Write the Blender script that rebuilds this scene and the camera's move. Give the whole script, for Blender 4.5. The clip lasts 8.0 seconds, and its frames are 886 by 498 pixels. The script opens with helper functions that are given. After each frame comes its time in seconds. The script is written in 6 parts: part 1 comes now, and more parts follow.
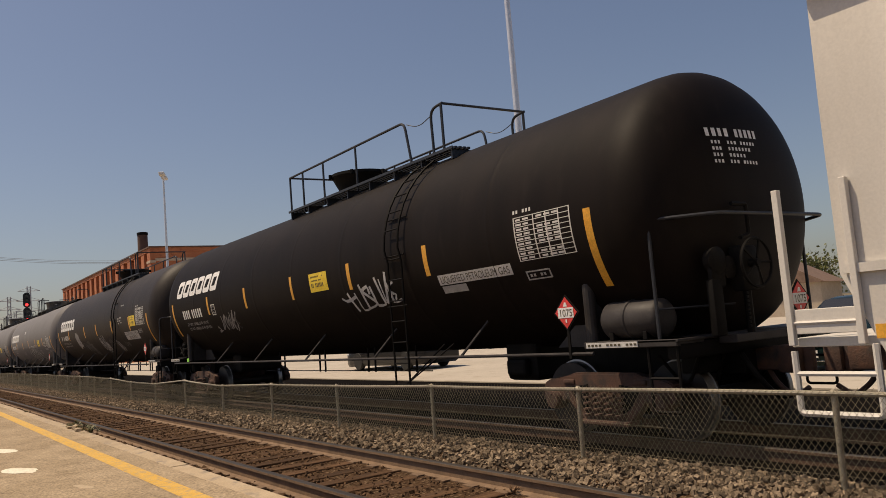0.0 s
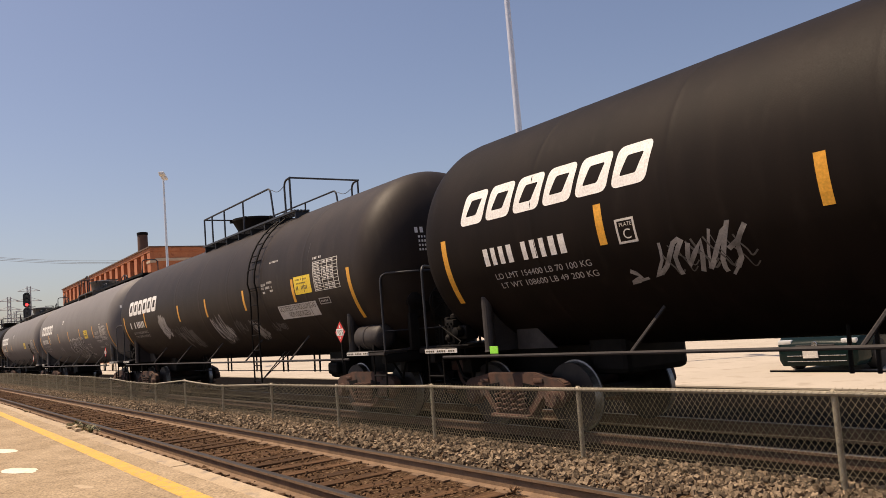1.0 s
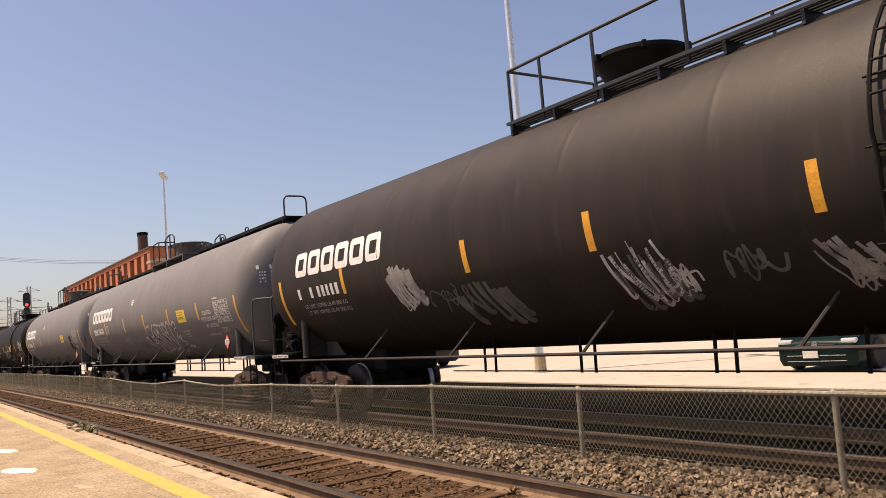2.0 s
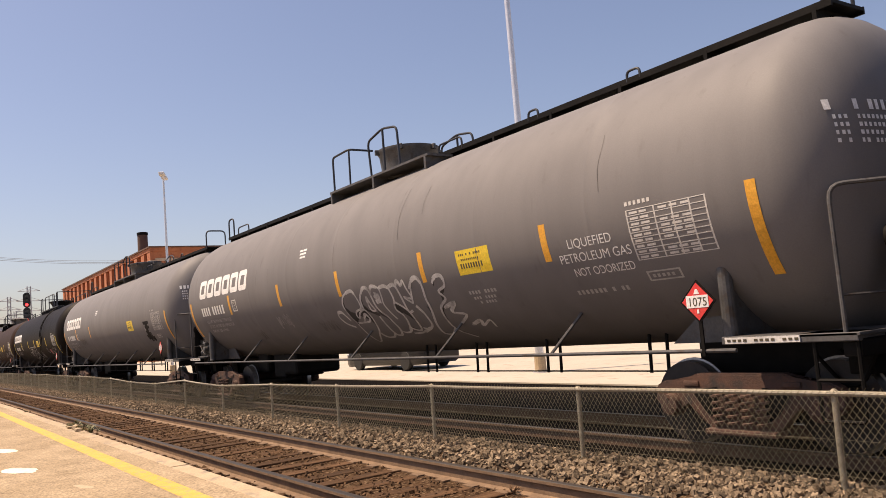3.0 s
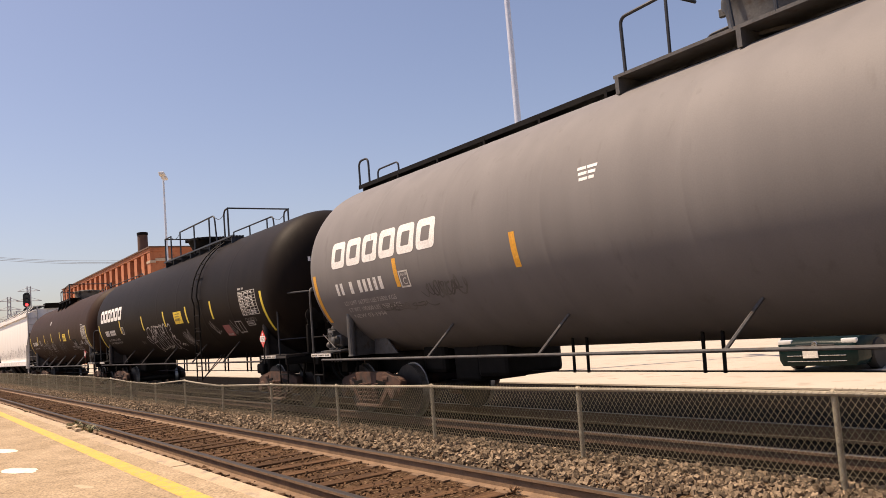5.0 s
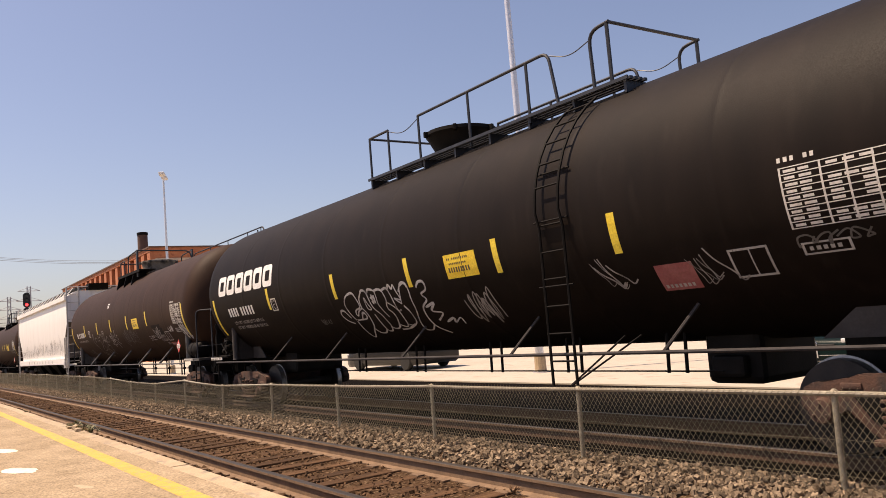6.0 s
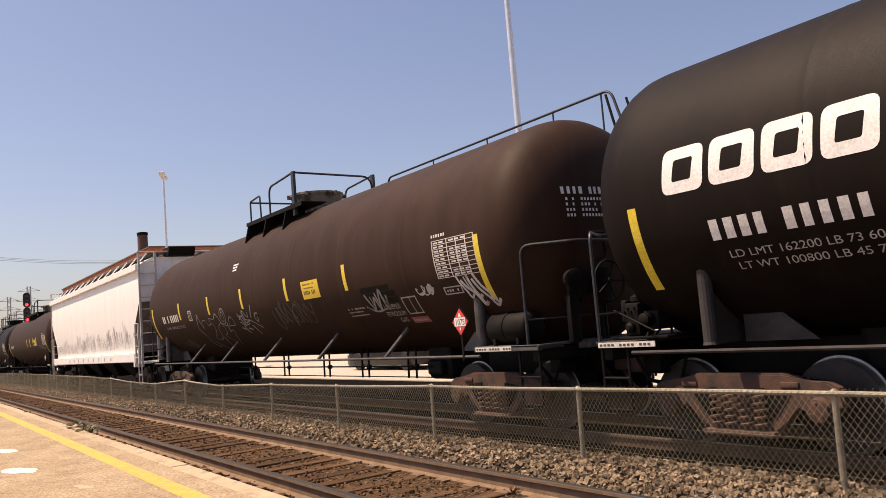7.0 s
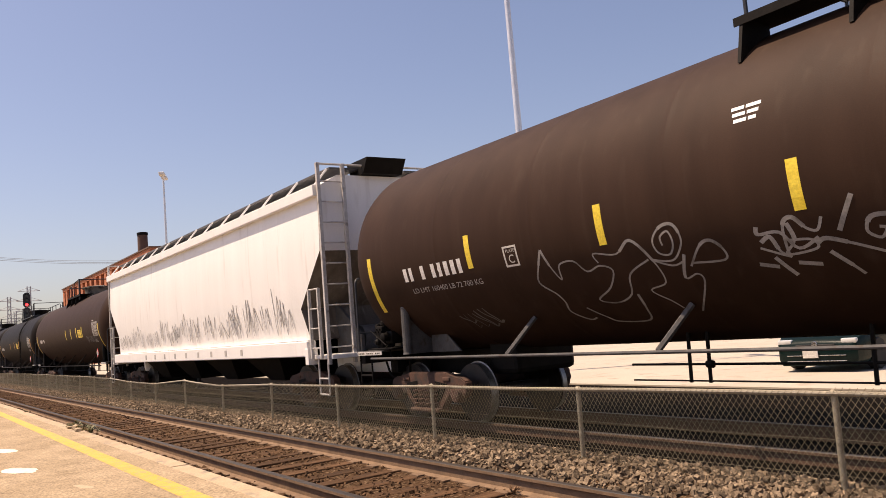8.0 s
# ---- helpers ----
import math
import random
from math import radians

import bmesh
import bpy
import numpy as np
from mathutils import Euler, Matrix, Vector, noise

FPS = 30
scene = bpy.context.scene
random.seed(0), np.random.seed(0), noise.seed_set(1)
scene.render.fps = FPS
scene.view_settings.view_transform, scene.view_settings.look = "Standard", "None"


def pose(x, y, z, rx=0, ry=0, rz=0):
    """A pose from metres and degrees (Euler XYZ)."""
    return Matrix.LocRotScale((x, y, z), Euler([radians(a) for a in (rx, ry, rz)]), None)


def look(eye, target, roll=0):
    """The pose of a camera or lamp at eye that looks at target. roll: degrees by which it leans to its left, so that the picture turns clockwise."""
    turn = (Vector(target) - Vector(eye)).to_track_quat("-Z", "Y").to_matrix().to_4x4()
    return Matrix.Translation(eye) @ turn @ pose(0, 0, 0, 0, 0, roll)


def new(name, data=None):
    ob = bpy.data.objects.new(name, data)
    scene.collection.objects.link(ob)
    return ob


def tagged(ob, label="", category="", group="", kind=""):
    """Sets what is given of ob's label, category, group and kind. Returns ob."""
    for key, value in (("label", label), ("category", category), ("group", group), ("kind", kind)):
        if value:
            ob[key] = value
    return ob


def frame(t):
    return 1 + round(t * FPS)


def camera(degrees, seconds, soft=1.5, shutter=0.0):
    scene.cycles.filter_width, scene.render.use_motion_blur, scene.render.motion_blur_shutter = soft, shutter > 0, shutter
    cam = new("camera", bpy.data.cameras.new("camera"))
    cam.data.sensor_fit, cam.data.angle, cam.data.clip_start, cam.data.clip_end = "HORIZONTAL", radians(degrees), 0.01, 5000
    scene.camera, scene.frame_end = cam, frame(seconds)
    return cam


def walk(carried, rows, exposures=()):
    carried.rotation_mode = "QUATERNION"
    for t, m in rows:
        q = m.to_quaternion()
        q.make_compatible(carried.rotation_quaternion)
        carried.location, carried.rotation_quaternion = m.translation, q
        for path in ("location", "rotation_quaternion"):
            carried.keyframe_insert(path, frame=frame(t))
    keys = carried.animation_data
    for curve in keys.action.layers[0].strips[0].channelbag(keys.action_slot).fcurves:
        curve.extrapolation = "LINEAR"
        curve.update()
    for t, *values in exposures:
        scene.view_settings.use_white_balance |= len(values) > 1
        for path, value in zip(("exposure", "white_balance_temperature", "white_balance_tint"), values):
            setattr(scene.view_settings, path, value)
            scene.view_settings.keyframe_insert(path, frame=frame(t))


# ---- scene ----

# z = 0 at the top of the rails, x along the tracks (the train runs towards +x), y across them
TRAIN_Y = 8.25
cam = camera(57.8, 8.0, soft=0.85)
EYE = pose(0, 0, 1.538, 95.45, 4.66, 56.0)
walk(cam, [(0.0, EYE), (8.0, EYE)], exposures=[(0.0, -0.46, 7150, 18), (0.5, -0.27, 7150, 19), (1.0, 0.0, 7200, 22), (1.5, 0.19, 7200, 24), (3.0, 0.28, 7250, 24), (8.0, 0.28, 7250, 26)])

# ---- light ----
SUN = Vector((-0.28, -0.34, 0.90)).normalized()
world = bpy.data.worlds.new("sky")
scene.world = world
world.use_nodes = True
wn = world.node_tree
sky = wn.nodes.new("ShaderNodeTexSky")
sky.sky_type, sky.sun_disc = "NISHITA", False
sky.sun_elevation = math.asin(SUN.z)
sky.sun_rotation = math.atan2(SUN.x, SUN.y)
sky.air_density, sky.dust_density, sky.ozone_density = 1.0, 1.7, 2.2
wn.links.new(sky.outputs[0], wn.nodes["Background"].inputs[0])
wn.nodes["Background"].inputs[1].default_value = 0.115
sun = new("sun", bpy.data.lights.new("sun", "SUN"))
sun.data.energy, sun.data.angle, sun.data.color = 5.4, radians(0.55), (1.0, 0.89, 0.67)
sun.matrix_world = look((0, 0, 60), Vector((0, 0, 60)) - SUN)


# ---- materials ----
def surf(name, c1, c2, rough=0.6, metal=0.0, scale=3.0, stretch=(1, 1, 1), bump=0.0, bscale=40.0, spot=None, spot_scale=8.0,
         spot_edge=(0.55, 0.7), island=0.0, rand=0.0, spec=0.5, coat=0.0, fine=0.15):
    """A procedural surface: two colours mixed by broad noise, fine grain, spots of a third colour and relief."""
    m = bpy.data.materials.new(name)
    m.use_nodes = True
    t = m.node_tree
    N, L = t.nodes, t.links
    b = N["Principled BSDF"]
    b.inputs["Roughness"].default_value, b.inputs["Metallic"].default_value = rough, metal
    b.inputs["Specular IOR Level"].default_value = spec
    b.inputs["Coat Weight"].default_value = coat
    tc, mp = N.new("ShaderNodeTexCoord"), N.new("ShaderNodeMapping")
    mp.inputs["Scale"].default_value = stretch
    L.new(tc.outputs["Object"], mp.inputs[0])

    def noise_tex(sc, detail, vec):
        n = N.new("ShaderNodeTexNoise")
        n.inputs["Scale"].default_value, n.inputs["Detail"].default_value = sc, detail
        L.new(vec, n.inputs["Vector"])
        return n.outputs["Fac"]

    def ramp(fac, lo, hi):
        r = N.new("ShaderNodeMapRange")
        r.inputs["From Min"].default_value, r.inputs["From Max"].default_value = lo, hi
        L.new(fac, r.inputs["Value"])
        return r.outputs[0]

    def mix(fac, a, c):
        x = N.new("ShaderNodeMix")
        x.data_type = "RGBA"
        for sock, v in ((x.inputs[6], a), (x.inputs[7], c)):
            if isinstance(v, tuple):
                sock.default_value = (*v, 1)
            else:
                L.new(v, sock)
        if isinstance(fac, float):
            x.inputs[0].default_value = fac
        else:
            L.new(fac, x.inputs[0])
        return x.outputs[2]

    col = mix(ramp(noise_tex(scale, 6, mp.outputs[0]), 0.32, 0.68), c1, c2)
    if spot:
        col = mix(ramp(noise_tex(spot_scale, 8, mp.outputs[0]), *spot_edge), col, spot)
    grain = noise_tex(bscale, 5, tc.outputs["Object"])
    v = N.new("ShaderNodeHueSaturation")
    L.new(col, v.inputs["Color"])
    val = N.new("ShaderNodeMapRange")
    val.inputs["From Min"].default_value, val.inputs["From Max"].default_value = 0.3, 0.7
    val.inputs["To Min"].default_value, val.inputs["To Max"].default_value = 1 - fine, 1 + fine
    L.new(grain, val.inputs["Value"])
    out = val.outputs[0]
    if rand or island:
        if rand:
            src = N.new("ShaderNodeObjectInfo").outputs["Random"]
        else:
            src = N.new("ShaderNodeNewGeometry").outputs["Random Per Island"]
        a = N.new("ShaderNodeMapRange")
        a.inputs["To Min"].default_value, a.inputs["To Max"].default_value = 1 - (rand or island), 1 + (rand or island)
        L.new(src, a.inputs["Value"])
        mul = N.new("ShaderNodeMath")
        mul.operation = "MULTIPLY"
        L.new(out, mul.inputs[0])
        L.new(a.outputs[0], mul.inputs[1])
        out = mul.outputs[0]
    L.new(out, v.inputs["Value"])
    L.new(v.outputs[0], b.inputs["Base Color"])
    rr = N.new("ShaderNodeMapRange")
    rr.inputs["To Min"].default_value, rr.inputs["To Max"].default_value = max(rough - 0.12, 0.02), min(rough + 0.12, 1)
    L.new(grain, rr.inputs["Value"])
    L.new(rr.outputs[0], b.inputs["Roughness"])
    if bump:
        bp = N.new("ShaderNodeBump")
        bp.inputs["Strength"].default_value, bp.inputs["Distance"].default_value = bump, 0.02
        L.new(grain, bp.inputs["Height"])
        L.new(bp.outputs[0], b.inputs["Normal"])
    return m


def glow(name, colour, power):
    m = surf(name, colour, colour, 0.4)
    b = m.node_tree.nodes["Principled BSDF"]
    b.inputs["Emission Color"].default_value, b.inputs["Emission Strength"].default_value = (*colour, 1), power
    return m


def glass(name, tint, rough=0.05):
    m = surf(name, tint, tint, rough, spec=0.5, fine=0.02)
    m.node_tree.nodes["Principled BSDF"].inputs["Coat Weight"].default_value = 0.15
    return m


BLACK_TANK = surf("black_tank_paint", (0.0066, 0.0041, 0.0030), (0.0112, 0.0071, 0.0053), 0.6, scale=1.1, stretch=(2.2, 2.2, 0.35), bump=0.04, bscale=70,
                  spot=(0.017, 0.0122, 0.0096), spot_scale=2.5, spot_edge=(0.58, 0.85), fine=0.10, spec=0.12)
WORN_TANK = surf("worn_black_tank_paint", (0.0150, 0.0100, 0.0077), (0.0265, 0.0180, 0.0138), 0.58, scale=1.1, stretch=(2.2, 2.2, 0.35), bump=0.04, bscale=70,
                 spot=(0.036, 0.028, 0.022), spot_scale=2.5, spot_edge=(0.58, 0.85), fine=0.10, spec=0.28)
BROWN_TANK = surf("brown_black_tank_paint", (0.030, 0.0148, 0.0088), (0.042, 0.0218, 0.0136), 0.62, scale=1.0, stretch=(2.4, 2.4, 0.3), bump=0.04, bscale=70,
                  spot=(0.050, 0.030, 0.020), spot_scale=2.5, spot_edge=(0.58, 0.85), fine=0.10, spec=0.13)
GREY_TANK = surf("grey_tank_paint", (0.165, 0.157, 0.156), (0.190, 0.181, 0.179), 0.58, scale=0.9, stretch=(2.4, 2.4, 0.25), bump=0.03, bscale=70,
                 spot=(0.13, 0.12, 0.115), spot_scale=3.0, spot_edge=(0.62, 0.9), fine=0.05, spec=0.15)
PLATE_BLACK = surf("dull_black_steel", (0.005, 0.0045, 0.004), (0.012, 0.0102, 0.009), 0.65, scale=4, bump=0.1, spec=0.12)
FILL_PAINT = surf("thin_black_spray_paint", (0.035, 0.032, 0.031), (0.075, 0.070, 0.068), 0.65, scale=2.5, spec=0.12)
RESERVOIR = surf("dusty_black_reservoir_paint", (0.034, 0.030, 0.029), (0.055, 0.049, 0.047), 0.55, scale=4, bump=0.05, spec=0.25)
RAILING = surf("dark_blue_grey_railing_paint", (0.012, 0.014, 0.020), (0.025, 0.028, 0.035), 0.5, scale=6)
GREY_STEEL = surf("weathered_grey_steel", (0.055, 0.054, 0.055), (0.095, 0.092, 0.090), 0.55, scale=5, spot=(0.06, 0.043, 0.032), spot_scale=9)
RUST = surf("rusty_cast_steel", (0.10, 0.047, 0.03), (0.055, 0.031, 0.023), 0.8, scale=7, bump=0.3, bscale=50, spot=(0.03, 0.025, 0.022), spot_scale=5)
WHEEL_STEEL = surf("dark_wheel_steel", (0.014, 0.011, 0.010), (0.034, 0.025, 0.021), 0.6, 0.15, scale=6)
TREAD = surf("polished_wheel_tread", (0.24, 0.23, 0.22), (0.34, 0.33, 0.31), 0.42, 0.9, scale=12)
WHITE_PAINT = surf("white_decal_paint", (0.72, 0.71, 0.69), (0.80, 0.79, 0.77), 0.5, scale=4, spot=(0.55, 0.53, 0.5), spot_scale=9, spot_edge=(0.62, 0.8))
DIM_PAINT = surf("dirty_white_stencil_paint", (0.36, 0.345, 0.325), (0.48, 0.46, 0.435), 0.6, scale=6)
CHALK = surf("pale_spray_paint", (0.22, 0.21, 0.20), (0.36, 0.34, 0.32), 0.6, scale=5, spot=(0.10, 0.09, 0.08), spot_scale=3)
DUSTY = surf("dusty_stained_steel", (0.13, 0.11, 0.085), (0.22, 0.19, 0.15), 0.75, scale=5, bump=0.3, spot=(0.04, 0.034, 0.028), spot_scale=6, spot_edge=(0.48, 0.62))
SPRAY = surf("bright_white_spray_paint", (0.42, 0.41, 0.40), (0.62, 0.61, 0.59), 0.6, scale=5, spot=(0.25, 0.24, 0.23), spot_scale=6)
FADED_RED = surf("faded_red_panel", (0.30, 0.08, 0.08), (0.38, 0.14, 0.13), 0.6, scale=6)
FADED = surf("faded_grey_spray_paint", (0.07, 0.064, 0.058), (0.14, 0.13, 0.12), 0.65, scale=4)
ORANGE = surf("orange_reflective_tape", (0.72, 0.33, 0.03), (0.80, 0.40, 0.05), 0.4, scale=5)
YELLOW_TAPE = surf("yellow_reflective_tape", (0.78, 0.58, 0.04), (0.84, 0.66, 0.07), 0.4, scale=5)
SIGN_YELLOW = surf("yellow_sign_vinyl", (0.80, 0.55, 0.03), (0.84, 0.62, 0.05), 0.45, scale=5)
SIGN_DARK = surf("dark_sign_print", (0.05, 0.04, 0.02), (0.09, 0.07, 0.04), 0.5)
PANEL_WHITE = surf("white_panel_paint", (0.55, 0.53, 0.50), (0.66, 0.64, 0.60), 0.5, scale=5)
RED_SIGN = surf("red_placard", (0.62, 0.035, 0.035), (0.70, 0.06, 0.05), 0.4, scale=5)
HOPPER_WHITE = surf("white_hopper_paint", (0.80, 0.785, 0.76), (0.85, 0.835, 0.81), 0.45, scale=1.2, stretch=(2, 2, 0.3), bump=0.03,
                    spot=(0.55, 0.51, 0.46), spot_scale=2.2, spot_edge=(0.6, 0.9), fine=0.04)
HOPPER_CREAM = surf("cream_hopper_paint", (0.60, 0.56, 0.50), (0.68, 0.64, 0.58), 0.5, scale=1.2, stretch=(2, 2, 0.3), bump=0.03,
                    spot=(0.45, 0.40, 0.34), spot_scale=2.2, spot_edge=(0.6, 0.9), fine=0.05)
HOPPER_GREY = surf("dirty_pale_ladder_paint", (0.42, 0.40, 0.38), (0.55, 0.53, 0.50), 0.55, scale=5, spot=(0.25, 0.22, 0.19), spot_scale=7)
# dirty brown, darkened to hold the shade of the downward-facing sheet
SHADED_SLOPE = surf("shaded_dirty_slope_sheet", (0.075, 0.060, 0.050), (0.15, 0.125, 0.105), 0.8, scale=2, stretch=(2, 2, 0.4), bump=0.1, spot=(0.30, 0.27, 0.24), spot_scale=3, spot_edge=(0.6, 0.8))
HOPPER_INK = surf("faded_grey_ink", (0.11, 0.105, 0.115), (0.30, 0.285, 0.28), 0.6, scale=3)
GALV = surf("galvanised_steel", (0.27, 0.235, 0.175), (0.38, 0.335, 0.255), 0.55, 0.3, scale=9, bump=0.05)
WIRE = surf("weathered_fence_wire", (0.13, 0.11, 0.070), (0.22, 0.185, 0.12), 0.65, 0.1, scale=15)
RAIL_RUST = surf("rusty_rail_side", (0.15, 0.092, 0.053), (0.215, 0.135, 0.078), 0.85, scale=6, bump=0.2)
# darker rust for the rails of the train track
DARK_RAIL = surf("dark_rusty_rail_side", (0.055, 0.030, 0.017), (0.09, 0.050, 0.029), 0.85, scale=6, bump=0.2)
RAIL_TOP = surf("worn_rail_head", (0.022, 0.017, 0.014), (0.042, 0.031, 0.024), 0.6, 0.05, scale=8, stretch=(0.1, 1, 1))
TIE = surf("weathered_wooden_tie", (0.060, 0.031, 0.016), (0.115, 0.064, 0.034), 0.9, scale=5, stretch=(6, 0.6, 3), bump=0.6, bscale=30, rand=0.3,
           spot=(0.05, 0.032, 0.022), spot_scale=4, spec=0.15)
STONE = surf("grey_brown_ballast_stone", (0.10, 0.070, 0.045), (0.27, 0.203, 0.136), 0.85, scale=7, bump=0.3, bscale=60, island=0.55, spec=0.2)
CRIB_STONE = surf("rust_stained_stone", (0.055, 0.030, 0.016), (0.125, 0.075, 0.043), 0.9, scale=7, bump=0.3, bscale=60, island=0.5, spec=0.1)
BED = surf("dirty_ballast_bed", (0.038, 0.021, 0.011), (0.078, 0.044, 0.024), 0.95, scale=9, bump=1.0, bscale=28, spot=(0.16, 0.105, 0.064), spot_scale=24, spot_edge=(0.52, 0.62), fine=0.5, spec=0.06)
# near-black because the train's shade is put into this ballast colour
SHADED_BED = surf("shaded_dark_ballast", (0.0035, 0.0027, 0.0021), (0.009, 0.0066, 0.005), 0.95, scale=8, bump=1.0, bscale=28, fine=0.4, spec=0.03)
ASPHALT = surf("pale_sandy_platform_asphalt", (0.315, 0.238, 0.152), (0.395, 0.303, 0.200), 0.9, scale=1.4, bump=0.7, bscale=42, spot=(0.245, 0.182, 0.113), spot_scale=3.0, spot_edge=(0.5, 0.8), fine=0.42, spec=0.2)
CONCRETE = surf("weathered_edge_concrete", (0.38, 0.285, 0.18), (0.46, 0.355, 0.235), 0.85, scale=3, bump=0.3, bscale=60, spot=(0.26, 0.21, 0.155), spot_scale=6, rand=0.08)
LINE_YELLOW = surf("worn_yellow_line_paint", (0.60, 0.345, 0.05), (0.68, 0.41, 0.08), 0.75, scale=8, spot=(0.37, 0.27, 0.15), spot_scale=16, spot_edge=(0.48, 0.72), bump=0.2, bscale=90)
LINE_WHITE = surf("worn_white_line_paint", (0.72, 0.66, 0.50), (0.80, 0.75, 0.60), 0.7, scale=8, spot=(0.55, 0.48, 0.36), spot_scale=14)
LOT = surf("sunlit_parking_asphalt", (0.42, 0.37, 0.305), (0.48, 0.425, 0.355), 0.9, scale=0.5, bump=0.2, bscale=50, spot=(0.35, 0.30, 0.24), spot_scale=2, spec=0.15)
EARTH = surf("dry_ground", (0.13, 0.105, 0.07), (0.19, 0.155, 0.105), 0.95, scale=0.3, bump=0.4, spec=0.1)
BRICK = surf("red_orange_brick", (0.40, 0.135, 0.062), (0.50, 0.185, 0.085), 0.85, scale=0.5, bump=0.2, bscale=20, rand=0.10, spot=(0.33, 0.10, 0.05), spot_scale=2)
BRICK_DARK = surf("brown_chimney_brick", (0.10, 0.055, 0.04), (0.14, 0.078, 0.055), 0.85, scale=1, bump=0.2)
PALE_STONE = surf("pale_stone_trim", (0.44, 0.33, 0.24), (0.52, 0.40, 0.30), 0.8, scale=1)
PANE = glass("dark_window_glass", (0.03, 0.032, 0.036))
POLE = surf("pale_painted_light_pole", (0.66, 0.67, 0.70), (0.74, 0.75, 0.78), 0.42, 0.55, scale=4)
LAMP_HEAD = surf("white_lamp_housing", (0.62, 0.60, 0.58), (0.70, 0.68, 0.66), 0.4, scale=5)
CAR_GREEN = surf("dark_green_car_paint", (0.003, 0.011, 0.011), (0.005, 0.015, 0.015), 0.2, 0.0, coat=0.0, fine=0.03, spec=0.12)
CAR_BLACK = surf("black_car_paint", (0.010, 0.010, 0.011), (0.014, 0.014, 0.016), 0.45, 0.0, coat=0.2, fine=0.03, spec=0.25)
RUBBER = surf("black_tyre_rubber", (0.012, 0.012, 0.012), (0.02, 0.02, 0.02), 0.8)
ALLOY = surf("pale_alloy_wheel", (0.55, 0.54, 0.53), (0.64, 0.63, 0.62), 0.4, 0.2)
CHROME = surf("bright_alloy", (0.60, 0.60, 0.60), (0.68, 0.68, 0.68), 0.25, 0.9)
LAMP_GLASS = glass("clear_headlamp_glass", (0.55, 0.57, 0.58))
SIGNAL_BLACK = surf("black_signal_housing", (0.012, 0.012, 0.013), (0.02, 0.02, 0.022), 0.5)
SIGNAL_RED = glow("lit_red_signal_lens", (1.0, 0.03, 0.03), 5.0)
PYLON = surf("hazy_grey_lattice_steel", (0.30, 0.30, 0.33), (0.36, 0.36, 0.39), 0.6)
CABLE = surf("dark_cable", (0.12, 0.12, 0.14), (0.16, 0.16, 0.18), 0.6)
LEAF = surf("spring_green_leaves", (0.07, 0.09, 0.02), (0.15, 0.15, 0.04), 0.7, scale=1.5, island=0.4)
LEAF_BARE = surf("grey_brown_twigs", (0.12, 0.09, 0.06), (0.19, 0.15, 0.10), 0.8, scale=2, island=0.3)
BARK = surf("grey_tree_bark", (0.07, 0.052, 0.036), (0.12, 0.09, 0.065), 0.9, scale=6, bump=0.4)
HOUSE_WALL = surf("tan_house_siding", (0.40, 0.32, 0.24), (0.46, 0.38, 0.29), 0.8)
ROOF = surf("brown_shingle_roof", (0.16, 0.10, 0.07), (0.22, 0.14, 0.10), 0.85, scale=3, bump=0.2)
WEED = surf("dull_green_weed_leaves", (0.085, 0.085, 0.035), (0.16, 0.145, 0.07), 0.7, island=0.4)
DRY_WEED = surf("dry_brown_weed_leaves", (0.10, 0.05, 0.025), (0.19, 0.11, 0.05), 0.8, island=0.4)
LIME = surf("lime_green_tag", (0.25, 0.75, 0.06), (0.3, 0.8, 0.08), 0.5)


# ---- mesh helpers ----
def part(name, bm, material, parent=None, label="", smooth=False, kind="", at=None):
    me = bpy.data.meshes.new(name)
    bm.normal_update()
    bm.to_mesh(me)
    bm.free()
    for m in material if isinstance(material, (list, tuple)) else (material,):
        me.materials.append(m)
    if smooth:
        me.polygons.foreach_set("use_smooth", [True] * len(me.polygons))
        me.set_sharp_from_angle(angle=radians(42))
    ob = new(name, me)
    if parent is not None:
        ob.parent = parent
    if at is not None:
        ob.matrix_basis = at
    return tagged(ob, label, kind=kind)


def share(name, mesh, parent, at, label=""):
    ob = new(name, mesh)
    ob.parent = parent
    ob.matrix_basis = at
    return tagged(ob, label)


def box(bm, x0, x1, y0, y1, z0, z1, bevel=0.0, m=None):
    r = bmesh.ops.create_cube(bm, size=1.0)
    vs = r["verts"]
    for v in vs:
        v.co = Vector(((x0 + x1) / 2 + v.co.x * (x1 - x0), (y0 + y1) / 2 + v.co.y * (y1 - y0), (z0 + z1) / 2 + v.co.z * (z1 - z0)))
    if bevel:
        es = list({e for v in vs for e in v.link_edges})
        got = bmesh.ops.bevel(bm, geom=es, offset=bevel, segments=2, affect="EDGES", profile=0.5)
        vs = list({v for f in got["faces"] for v in f.verts} | {v for v in vs if v.is_valid})
    if m is not None:
        for v in vs:
            v.co = m @ v.co
    return vs


